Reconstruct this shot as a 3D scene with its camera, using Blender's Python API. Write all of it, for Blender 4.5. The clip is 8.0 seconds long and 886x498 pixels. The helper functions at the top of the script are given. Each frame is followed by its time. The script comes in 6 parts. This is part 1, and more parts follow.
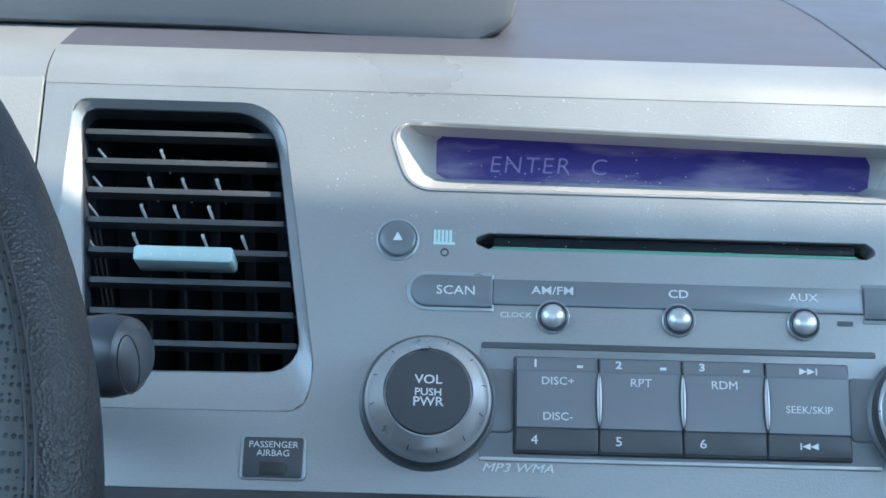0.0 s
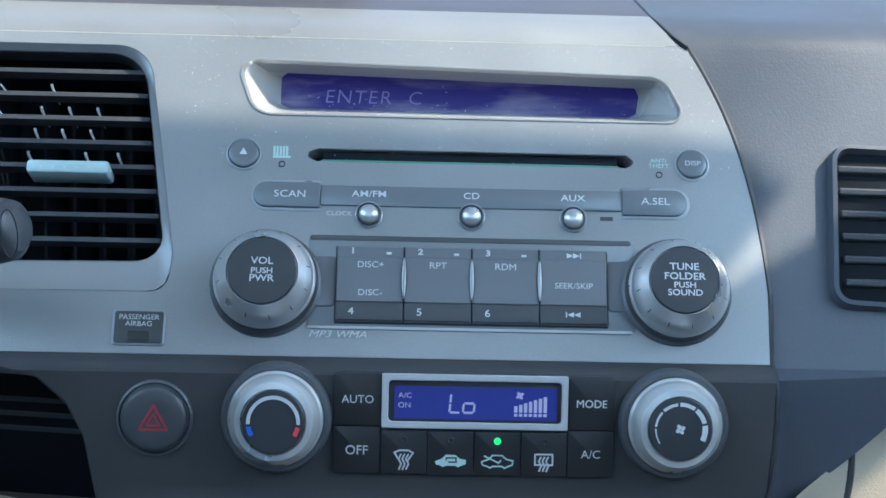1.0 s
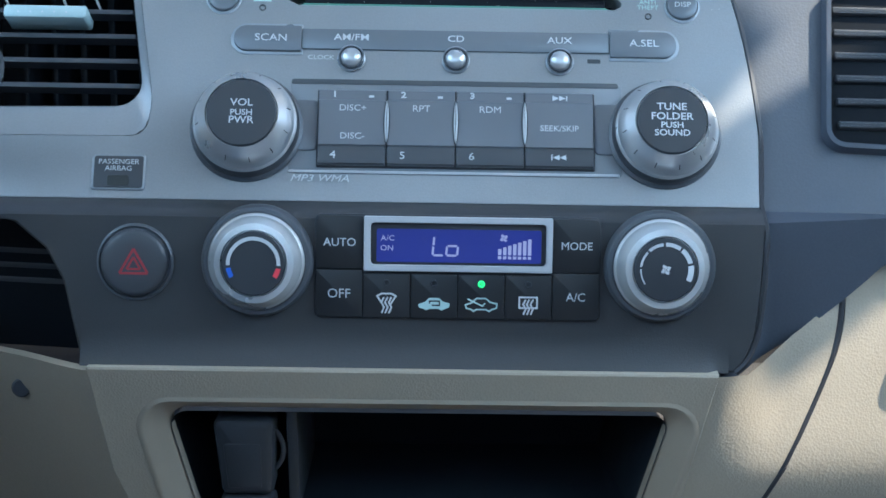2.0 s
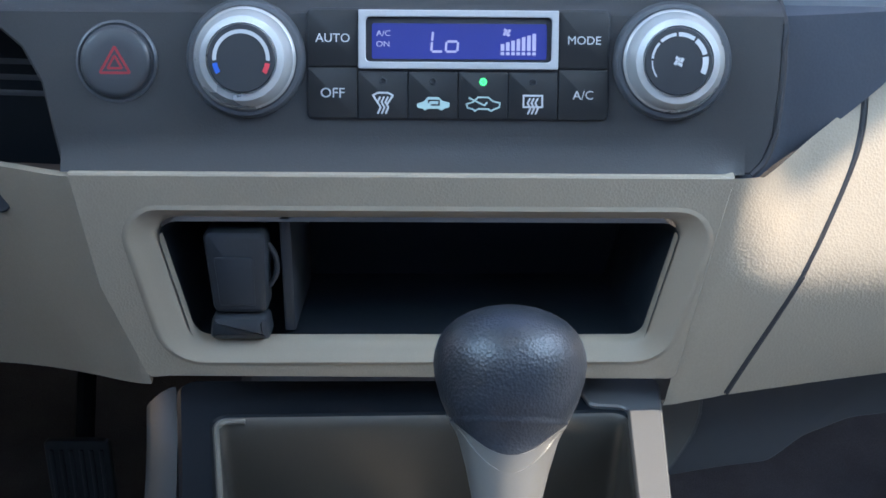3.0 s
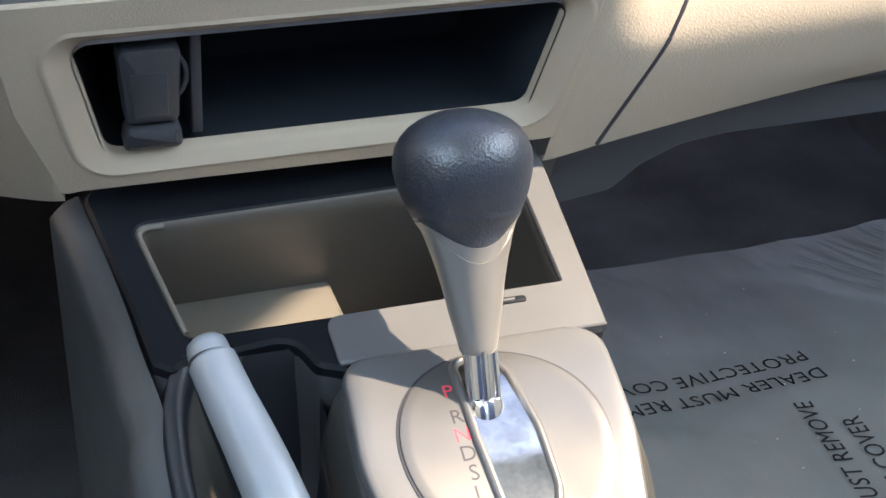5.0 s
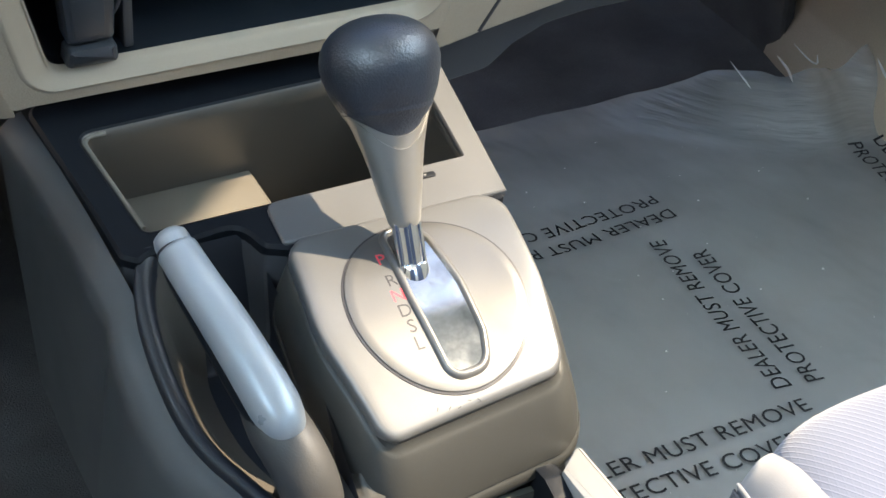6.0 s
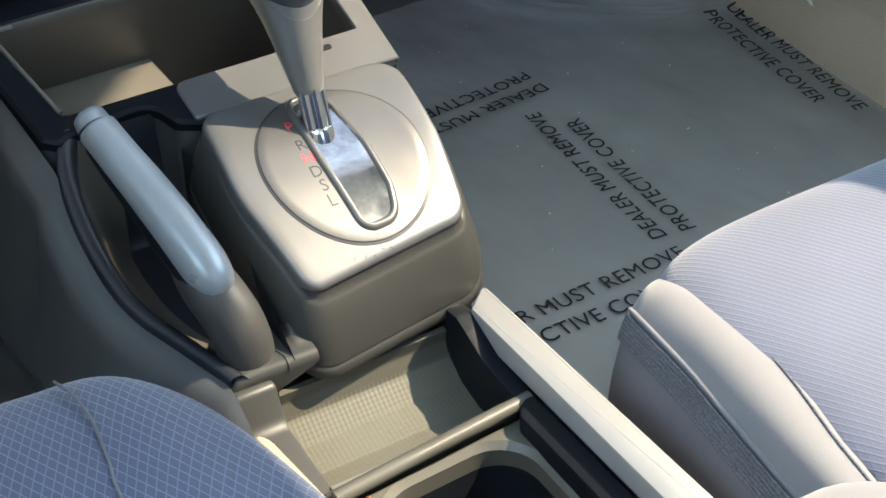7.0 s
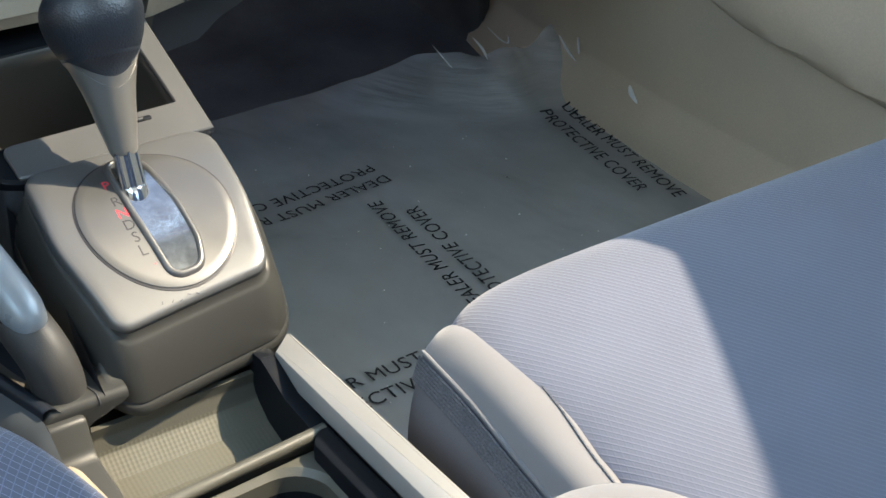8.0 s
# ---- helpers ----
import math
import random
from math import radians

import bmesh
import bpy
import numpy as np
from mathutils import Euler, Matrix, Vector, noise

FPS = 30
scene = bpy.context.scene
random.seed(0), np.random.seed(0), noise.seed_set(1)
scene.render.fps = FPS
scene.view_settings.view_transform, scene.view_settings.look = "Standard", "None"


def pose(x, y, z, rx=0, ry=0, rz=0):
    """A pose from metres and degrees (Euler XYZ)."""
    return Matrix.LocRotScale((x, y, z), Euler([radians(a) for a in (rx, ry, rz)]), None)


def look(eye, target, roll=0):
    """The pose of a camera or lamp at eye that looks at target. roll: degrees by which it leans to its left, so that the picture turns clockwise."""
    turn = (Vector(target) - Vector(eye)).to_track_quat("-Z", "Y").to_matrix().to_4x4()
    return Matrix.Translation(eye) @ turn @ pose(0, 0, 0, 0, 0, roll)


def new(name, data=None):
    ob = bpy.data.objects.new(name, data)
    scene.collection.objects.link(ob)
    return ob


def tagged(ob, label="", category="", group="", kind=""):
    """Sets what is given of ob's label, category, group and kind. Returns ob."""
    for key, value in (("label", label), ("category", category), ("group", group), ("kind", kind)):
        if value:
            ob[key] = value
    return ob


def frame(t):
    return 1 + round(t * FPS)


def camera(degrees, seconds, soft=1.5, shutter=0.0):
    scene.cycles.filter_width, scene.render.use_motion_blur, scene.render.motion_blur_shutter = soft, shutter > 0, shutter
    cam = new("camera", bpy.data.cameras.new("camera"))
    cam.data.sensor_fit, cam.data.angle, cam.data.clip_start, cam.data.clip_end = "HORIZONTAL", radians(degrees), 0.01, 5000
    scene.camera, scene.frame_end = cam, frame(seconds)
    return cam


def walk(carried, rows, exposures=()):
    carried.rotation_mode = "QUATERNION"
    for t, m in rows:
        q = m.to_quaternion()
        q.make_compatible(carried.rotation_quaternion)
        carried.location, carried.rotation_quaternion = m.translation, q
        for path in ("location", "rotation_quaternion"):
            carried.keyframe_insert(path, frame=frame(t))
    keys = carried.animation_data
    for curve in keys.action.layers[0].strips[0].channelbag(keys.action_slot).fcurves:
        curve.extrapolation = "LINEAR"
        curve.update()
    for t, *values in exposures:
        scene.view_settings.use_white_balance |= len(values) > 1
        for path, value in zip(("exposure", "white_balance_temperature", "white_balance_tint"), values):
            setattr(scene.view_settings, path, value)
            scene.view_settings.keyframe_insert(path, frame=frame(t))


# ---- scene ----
S25, C25 = math.sin(radians(25)), math.cos(radians(25))

# ---- camera and walk ----
cam = camera(33.92, 8.0, soft=1.6)
PATH = [
    (0, (-0.08311, -0.45734, 0.11750), (-0.07840, 0.03751, 0.04609), 1.71),
    (0.2, (-0.08495, -0.48192, 0.11971), (-0.06225, 0.01163, 0.04296), 2.40),
    (0.5, (-0.05463, -0.53138, 0.11134), (-0.04154, -0.03632, 0.04249), 1.68),
    (1, (-0.02840, -0.57311, 0.09244), (-0.01412, -0.07765, 0.02674), 1.40),
    (1.2, (-0.02189, -0.57968, 0.08606), (-0.00878, -0.08467, 0.01684), 1.29),
    (2.3, (-0.01167, -0.56435, 0.04406), (-0.00639, -0.07422, -0.05466), 0.92),
    (2.5, (-0.01200, -0.56102, 0.02883), (-0.00636, -0.07140, -0.07237), 0.80),
    (3, (-0.00986, -0.55073, 0.01164), (-0.00423, -0.06513, -0.10738), 0.47),
    (3.5, (-0.01973, -0.54222, 0.01078), (0.00409, -0.06386, -0.13275), 0.13),
    (4, (-0.04309, -0.53725, 0.02035), (0.01161, -0.07148, -0.15304), -0.09),
    (4.2, (-0.06765, -0.53743, 0.03832), (0.01160, -0.08297, -0.15451), 0.43),
    (5.3, (-0.14364, -0.56232, 0.08656), (-0.00204, -0.14733, -0.15371), 0.04),
    (5.5, (-0.15903, -0.57556, 0.10261), (-0.00531, -0.17083, -0.14753), 0.25),
    (6, (-0.18481, -0.60091, 0.12151), (-0.01039, -0.21922, -0.15031), -0.28),
    (6.5, (-0.20394, -0.62099, 0.12502), (-0.01213, -0.26232, -0.16579), -0.76),
    (7, (-0.22577, -0.64090, 0.12849), (-0.01862, -0.29574, -0.16807), -0.81),
    (7.5, (-0.23108, -0.66961, 0.12856), (-0.00729, -0.32694, -0.15867), -0.23),
    (8, (-0.22044, -0.73322, 0.12958), (0.02578, -0.38287, -0.12855), 0.87),
]
walk(cam, [(t, look(e, g, r)) for t, e, g, r in PATH],
     exposures=[(0.0, 1.33, 6000, 3), (1.0, 1.22, 6000, 4), (2.5, 1.6, 6150, 8), (4.0, 2.22, 7000, 19), (5.5, 2.27, 7600, 13), (6.5, 1.9, 7500, 9), (8.0, 1.42, 7250, 8)])

# ---- world, sun ----
SUN = Vector((0.87, -0.27, 1.0)).normalized()
world = bpy.data.worlds.new("sky")
scene.world = world
world.use_nodes = True
wn = world.node_tree.nodes
sky = wn.new("ShaderNodeTexSky")
sky.sky_type, sky.sun_disc = 'NISHITA', False
sky.sun_elevation = math.asin(SUN.z)
sky.sun_rotation = math.atan2(SUN.x, SUN.y)
world.node_tree.links.new(sky.outputs[0], wn["Background"].inputs[0])
wn["Background"].inputs[1].default_value = 0.15
sun = new("sun", bpy.data.lights.new("sun", 'SUN'))
sun.data.energy, sun.data.angle, sun.data.color = 4.0, radians(0.6), (1.0, 0.87, 0.70)
sun.matrix_world = look(SUN * 5, (0, 0, 0))


def sky_lamp(name, at, target, wide, high, power):
    """Sky light standing in a window's opening."""
    ob = new(name, bpy.data.lights.new(name, 'AREA'))
    ob.data.shape, ob.data.size, ob.data.size_y = 'RECTANGLE', wide, high
    ob.data.energy, ob.data.color = power, (0.47, 0.72, 1.0)
    ob.matrix_world = look(at, target)
    return ob


sky_lamp("sky_right", (0.70, -0.45, 0.44), (0.10, -0.15, -0.35), 0.9, 0.40, 3.3)
sky_lamp("sky_left", (-0.70, -0.50, 0.40), (0.50, -0.15, -0.25), 0.9, 0.42, 3.5)
sky_lamp("sky_rear", (0.0, -1.40, 0.56), (0.0, 0.0, 0.0), 1.0, 0.30, 1.0)

# ---- materials ----
def material(name, color, rough=0.5, metal=0.0, var=0.12, grain=900.0, bump=0.15, stain=14.0, coat=0.0,
             kind="noise", dist=0.0004, spec=0.5, rvar=0.12, sheen=0.0):
    """A procedural surface: colour varied at two scales, roughness varied, a fine relief."""
    m = bpy.data.materials.new(name)
    m.use_nodes = True
    t = m.node_tree
    n, l = t.nodes, t.links
    p = n["Principled BSDF"]
    p.inputs["Metallic"].default_value = metal
    p.inputs["Coat Weight"].default_value = coat
    p.inputs["Coat Roughness"].default_value = 0.15
    p.inputs["Specular IOR Level"].default_value = spec
    p.inputs["Sheen Weight"].default_value = sheen
    co = n.new("ShaderNodeTexCoord")
    big = n.new("ShaderNodeTexNoise")
    big.inputs["Scale"].default_value, big.inputs["Detail"].default_value = stain, 6
    l.new(co.outputs["Object"], big.inputs["Vector"])
    if kind == "voronoi":
        fine = n.new("ShaderNodeTexVoronoi")
        fine.inputs["Scale"].default_value = grain
        fo = fine.outputs["Distance"]
    elif kind == "quilt":
        fine = n.new("ShaderNodeTexWave")
        fine.wave_type, fine.bands_direction = 'BANDS', 'DIAGONAL'
        fine.inputs["Scale"].default_value, fine.inputs["Distortion"].default_value = grain, 3.0
        fine.inputs["Detail Scale"].default_value = 1.5
        fo = fine.outputs["Fac"]
    else:
        fine = n.new("ShaderNodeTexNoise")
        fine.inputs["Scale"].default_value, fine.inputs["Detail"].default_value = grain, 3
        fo = fine.outputs["Fac"]
    l.new(co.outputs["Object"], fine.inputs["Vector"])
    ramp = n.new("ShaderNodeMapRange")
    ramp.inputs["From Min"].default_value, ramp.inputs["From Max"].default_value = 0.3, 0.7
    ramp.inputs["To Min"].default_value, ramp.inputs["To Max"].default_value = 1 - var, 1 + var
    l.new(big.outputs["Fac"], ramp.inputs["Value"])
    fr = n.new("ShaderNodeMapRange")
    fr.inputs["To Min"].default_value, fr.inputs["To Max"].default_value = 1 - var, 1 + var
    l.new(fo, fr.inputs["Value"])
    mul = n.new("ShaderNodeMath")
    mul.operation = 'MULTIPLY'
    l.new(ramp.outputs[0], mul.inputs[0])
    l.new(fr.outputs[0], mul.inputs[1])
    hsv = n.new("ShaderNodeHueSaturation")
    hsv.inputs["Color"].default_value = (*color, 1)
    l.new(mul.outputs[0], hsv.inputs["Value"])
    l.new(hsv.outputs[0], p.inputs["Base Color"])
    rr = n.new("ShaderNodeMapRange")
    rr.inputs["From Min"].default_value, rr.inputs["From Max"].default_value = 0.3, 0.7
    rr.inputs["To Min"].default_value, rr.inputs["To Max"].default_value = max(0.02, rough - rvar), min(1, rough + rvar)
    l.new(big.outputs["Fac"], rr.inputs["Value"])
    l.new(rr.outputs[0], p.inputs["Roughness"])
    if bump > 0:
        b = n.new("ShaderNodeBump")
        b.inputs["Strength"].default_value, b.inputs["Distance"].default_value = bump, dist
        l.new(fo, b.inputs["Height"])
        l.new(b.outputs[0], p.inputs["Normal"])
    return m


def glow(name, color, strength, base=(0.02, 0.02, 0.1), rough=0.3):
    m = bpy.data.materials.new(name)
    m.use_nodes = True
    p = m.node_tree.nodes["Principled BSDF"]
    p.inputs["Base Color"].default_value = (*base, 1)
    p.inputs["Roughness"].default_value = rough
    p.inputs["Emission Color"].default_value = (*color, 1)
    p.inputs["Emission Strength"].default_value = strength
    return m


M_FASCIA = material("painted_fascia", (0.29, 0.296, 0.304), 0.38, 0.4, 0.09, 1500, 0.28, 9, dist=0.0003)
# Darker copy of the fascia paint: the steeper lower face's shade, as colour.
M_FASCIA2 = material("shaded_fascia_paint", (0.056, 0.055, 0.056), 0.40, 0.25, 0.09, 1500, 0.25, 9, dist=0.0003)
M_PAD = material("soft_dash_pad", (0.064, 0.073, 0.092), 0.45, 0, 0.06, 1000, 0.12, 10, kind="voronoi", dist=0.0004)
M_TOP = material("dash_top_plastic", (0.070, 0.070, 0.088), 0.45, 0.0, 0.06, 1800, 0.12, 8)
M_HOOD = material("hood_plastic", (0.125, 0.128, 0.135), 0.5, 0.0, 0.06, 900, 0.1, 8)
M_BEIGE = material("beige_plastic", (0.365, 0.308, 0.236), 0.55, 0, 0.04, 1000, 0.24, 12, kind="voronoi", dist=0.0004)
M_GREY = material("grey_trim", (0.047, 0.052, 0.056), 0.5, 0, 0.06, 1500, 0.15, 10)
M_BLACK = material("black_plastic", (0.0085, 0.0105, 0.014), 0.42, 0, 0.15, 1800, 0.12, 14, spec=0.11)
M_POCKET = material("pocket_plastic", (0.022, 0.028, 0.036), 0.42, 0, 0.12, 1500, 0.12, 14, spec=0.2)
M_RECESS = material("recess_paint", (0.46, 0.46, 0.45), 0.35, 0.3, 0.05, 2400, 0.08, 15)
M_RAIL = material("pale_silver_rail", (0.33, 0.328, 0.32), 0.4, 0.2, 0.05, 1600, 0.06, 12)
M_DISC = material("brushed_disc", (0.150, 0.150, 0.148), 0.36, 0.6, 0.05, 1800, 0.05, 14)
M_NECK = material("neck_silver", (0.25, 0.245, 0.232), 0.31, 0.55, 0.04, 1600, 0.04, 14, rvar=0.03)
M_GATE = material("bright_gate", (0.40, 0.42, 0.43), 0.13, 1.0, 0.30, 500, 0.03, 60, rvar=0.08)
M_DARK = material("dark_grey_plastic", (0.045, 0.049, 0.056), 0.4, 0, 0.10, 1800, 0.12, 12)
M_BUTTON = material("button_plastic", (0.058, 0.060, 0.066), 0.38, 0.1, 0.06, 2400, 0.06, 15)
M_KEY = material("preset_key", (0.165, 0.175, 0.192), 0.36, 0.4, 0.05, 3000, 0.05, 15)
M_KNOBRING = material("satin_knob_ring", (0.56, 0.56, 0.56), 0.33, 0.7, 0.06, 2000, 0.05, 40)
M_SILVER = material("silver_paint", (0.135, 0.138, 0.141), 0.36, 0.35, 0.05, 1600, 0.08, 12)
M_SILVER2 = material("silver_trim", (0.50, 0.50, 0.51), 0.4, 0.3, 0.05, 1600, 0.06, 12)
M_CHROME = material("chrome", (0.80, 0.81, 0.83), 0.08, 1.0, 0.03, 300, 0.02, 30, rvar=0.05)
M_LEATHER = material("black_leather", (0.011, 0.0155, 0.024), 0.40, 0.0, 0.10, 1000, 0.30, 30, kind="voronoi", dist=0.0005, spec=0.95, rvar=0.05)
M_WHEEL = material("wheel_leather", (0.015, 0.0155, 0.017), 0.44, 0, 0.10, 1150, 0.42, 40, kind="voronoi", dist=0.0007, spec=0.42)
M_PERF = material("perforated_leather", (0.040, 0.042, 0.042), 0.5, 0, 0.08, 900, 0.0, 30)
_n, _l = M_PERF.node_tree.nodes, M_PERF.node_tree.links
_v = _n.new("ShaderNodeTexVoronoi")
_v.inputs["Scale"].default_value, _v.inputs["Randomness"].default_value = 620, 0.10
_l.new(_n["Texture Coordinate"].outputs["Object"], _v.inputs["Vector"])
_r = _n.new("ShaderNodeMapRange")
_r.inputs["From Min"].default_value, _r.inputs["From Max"].default_value = 0.26, 0.36
_l.new(_v.outputs["Distance"], _r.inputs["Value"])
_m = _n.new("ShaderNodeMix")
_m.data_type = 'RGBA'
_m.inputs[6].default_value = (0.004, 0.004, 0.005, 1)
_l.new(_r.outputs[0], _m.inputs[0])
_l.new(_n["Principled BSDF"].inputs["Base Color"].links[0].from_socket, _m.inputs[7])
_l.new(_m.outputs[2], _n["Principled BSDF"].inputs["Base Color"])
_b = _n.new("ShaderNodeBump")
_b.inputs["Strength"].default_value, _b.inputs["Distance"].default_value = 0.8, 0.0008
_l.new(_r.outputs[0], _b.inputs["Height"])
_l.new(_b.outputs[0], _n["Principled BSDF"].inputs["Normal"])
M_BRAKE = material("brake_grip", (0.28, 0.31, 0.335), 0.36, 0.25, 0.05, 1400, 0.12, 20)
M_WHITE = material("printed_white", (0.58, 0.59, 0.60), 0.5, 0, 0.04, 800, 0.0, 20)
M_PRINT = material("printed_dark", (0.03, 0.03, 0.035), 0.5, 0, 0.05, 800, 0.0, 20)
M_RED = material("printed_red", (0.75, 0.06, 0.08), 0.45, 0, 0.08, 800, 0.0, 20)
M_HAZ = material("hazard_red", (0.32, 0.03, 0.04), 0.45, 0, 0.08, 800, 0.0, 20)
M_PALE_TAB = material("aqua_slider", (0.42, 0.55, 0.55), 0.4, 0.1, 0.05, 1500, 0.05, 20)
M_BEIGE2 = material("smooth_beige", (0.360, 0.304, 0.234), 0.5, 0, 0.06, 1800, 0.12, 10)
# Paler copy of the liner: sunlight on shelf and bead is in the colour.
M_TRAY = material("sunlit_tray_liner", (0.150, 0.138, 0.118), 0.45, 0, 0.08, 1500, 0.1, 10)
M_TRIM = material("under_dash_trim", (0.085, 0.092, 0.105), 0.55, 0, 0.05, 1500, 0.1, 10)
M_TUNNEL = material("tunnel_trim_plastic", (0.135, 0.130, 0.120), 0.5, 0, 0.05, 1500, 0.1, 10)
# Darker copy of the liner, carrying the shade on the tray's walls.
M_TRAYWALL = material("trough_wall_and_shaded_tray", (0.074, 0.068, 0.060), 0.42, 0, 0.08, 1500, 0.1, 10)
# Black of the rim, and the shade put into the trough's floor colour.
M_TROUGH = material("black_rim_and_trough_shade", (0.010, 0.013, 0.019), 0.40, 0, 0.10, 1500, 0.1, 14, spec=0.45)
M_GREY2 = material("console_grey", (0.040, 0.0405, 0.038), 0.42, 0.0, 0.07, 1600, 0.1, 12, spec=0.35)
M_GREY3 = material("brake_base", (0.040, 0.040, 0.040), 0.5, 0, 0.08, 1200, 0.2, 14)
M_SEATSIDE = material("seat_side_cloth", (0.16, 0.16, 0.18), 0.85, 0, 0.1, 900, 0.4, 14, spec=0.2)
M_RINGTRIM = material("pale_button_edge", (0.30, 0.32, 0.34), 0.35, 0.4, 0.05, 1500, 0.05, 20)
M_STRIP = material("source_strip", (0.150, 0.162, 0.176), 0.4, 0.3, 0.05, 2400, 0.06, 15)
M_KEYFIELD = material("key_field_paint", (0.20, 0.21, 0.225), 0.42, 0.3, 0.05, 2400, 0.06, 15)
M_GROOVE = material("groove_shadow_grey", (0.06, 0.065, 0.07), 0.5, 0.1, 0.05, 2400, 0.05, 15)
M_DARKSEAT = material("knob_seat_grey", (0.10, 0.105, 0.115), 0.4, 0.3, 0.05, 2000, 0.06, 20)
M_CAP = material("knob_cap_grey", (0.040, 0.042, 0.047), 0.45, 0.1, 0.05, 2600, 0.06, 25)
M_KNOBLIGHT = material("climate_knob_ring", (0.62, 0.62, 0.61), 0.33, 0.6, 0.06, 2000, 0.05, 40)
M_CLIMKEY = material("climate_key", (0.017, 0.017, 0.018), 0.45, 0, 0.06, 2400, 0.06, 18)
M_STALK = material("stalk_plastic", (0.04, 0.043, 0.05), 0.42, 0, 0.06, 1600, 0.08, 18)
M_LIP = material("green_slot_lip", (0.10, 0.26, 0.20), 0.4, 0.1, 0.05, 1500, 0.05, 20)
M_GROUND = material("outside_ground", (0.38, 0.36, 0.33), 0.9, 0, 0.1, 3, 0.1, 0.4)
M_BLUE = material("printed_blue", (0.03, 0.13, 0.6), 0.45, 0, 0.08, 800, 0.0, 20)
M_PALE = material("pale_green_print", (0.45, 0.60, 0.57), 0.45, 0, 0.05, 800, 0.0, 20)
M_LCD = glow("display_blue", (0.035, 0.028, 0.36), 0.065, (0.035, 0.03, 0.17), 0.25)
M_LCD2 = glow("climate_blue", (0.035, 0.045, 0.38), 0.09, (0.02, 0.03, 0.16), 0.25)
_n, _l = M_LCD.node_tree.nodes, M_LCD.node_tree.links
_co = _n.new("ShaderNodeTexCoord")
_mp = _n.new("ShaderNodeMapping")
_mp.inputs["Scale"].default_value = (14, 60, 60)
_nz = _n.new("ShaderNodeTexNoise")
_nz.inputs["Scale"].default_value, _nz.inputs["Detail"].default_value = 1.6, 8
_r = _n.new("ShaderNodeMapRange")
_r.inputs["From Min"].default_value, _r.inputs["From Max"].default_value = 0.48, 0.72
_m = _n.new("ShaderNodeMix")
_m.data_type = 'RGBA'
_m.inputs[6].default_value, _m.inputs[7].default_value = (0.025, 0.022, 0.10, 1), (0.22, 0.20, 0.25, 1)
_l.new(_co.outputs["Object"], _mp.inputs["Vector"])
_l.new(_mp.outputs[0], _nz.inputs["Vector"])
_l.new(_nz.outputs["Fac"], _r.inputs["Value"])
_l.new(_r.outputs[0], _m.inputs[0])
_l.new(_m.outputs[2], _n["Principled BSDF"].inputs["Base Color"])
M_SEG = glow("display_segment", (0.30, 0.29, 0.52), 0.06, (0.11, 0.11, 0.26), 0.4)
M_SEG2 = glow("climate_segment", (0.5, 0.5, 0.85), 0.10, (0.30, 0.30, 0.42), 0.4)
M_LED = glow("green_lamp", (0.05, 1.0, 0.22), 0.42, (0.1, 0.5, 0.2), 0.3)


def cloth(name, color, lift, cell=0.0039, lean=26.0, bump=0.5, side=1.0, thin=0.30):
    """Velour with fine raised lines crossing in long diamonds."""
    m = material(name, color, 0.88, 0, 0.07, 1500, 0.0, 18, spec=0.15, sheen=0.35)
    n, l = m.node_tree.nodes, m.node_tree.links
    p = n["Principled BSDF"]
    old = p.inputs["Base Color"].links[0].from_socket
    co = n.new("ShaderNodeTexCoord")
    wob = n.new("ShaderNodeTexNoise")
    wob.inputs["Scale"].default_value = 60
    masks = []
    for s in (-1, 1):
        d = n.new("ShaderNodeVectorMath")
        d.operation = 'DOT_PRODUCT'
        d.inputs[1].default_value = (math.cos(radians(lean)) / cell, s * math.sin(radians(lean)) / cell, 0.3 / cell)
        l.new(co.outputs["Object"], d.inputs[0])
        last = d.outputs["Value"]
        for op, v in (('FRACT', 0), ('SUBTRACT', 0.5), ('ABSOLUTE', 0)):
            q = n.new("ShaderNodeMath")
            q.operation = op
            q.inputs[1].default_value = v
            l.new(last, q.inputs[0])
            last = q.outputs[0]
        r = n.new("ShaderNodeMapRange")
        r.inputs["From Min"].default_value, r.inputs["From Max"].default_value = thin, 0.5
        r.inputs["To Max"].default_value = 1.0 if s > 0 else side
        l.new(last, r.inputs["Value"])
        masks.append(r.outputs[0])
    mx = n.new("ShaderNodeMath")
    mx.operation = 'MAXIMUM'
    l.new(masks[0], mx.inputs[0])
    l.new(masks[1], mx.inputs[1])
    gain = n.new("ShaderNodeMapRange")
    gain.inputs["To Min"].default_value, gain.inputs["To Max"].default_value = 1.0, lift
    l.new(mx.outputs[0], gain.inputs["Value"])
    hs = n.new("ShaderNodeHueSaturation")
    l.new(old, hs.inputs["Color"])
    l.new(gain.outputs[0], hs.inputs["Value"])
    l.new(hs.outputs[0], p.inputs["Base Color"])
    b = n.new("ShaderNodeBump")
    b.inputs["Strength"].default_value, b.inputs["Distance"].default_value = bump, 0.0005
    l.new(mx.outputs[0], b.inputs["Height"])
    l.new(b.outputs[0], p.inputs["Normal"])
    return m


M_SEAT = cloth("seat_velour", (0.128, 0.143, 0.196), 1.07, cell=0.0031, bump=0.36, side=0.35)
# Darker than the passenger's velour: the driver seat's shade is in this colour.
M_DRIVER = cloth("shaded_driver_velour", (0.076, 0.092, 0.142), 2.0, thin=0.40)
M_SEAT2 = material("seat_plain", (0.20, 0.198, 0.21), 0.88, 0, 0.05, 1400, 0.25, 20, dist=0.0004, sheen=0.3, spec=0.15)
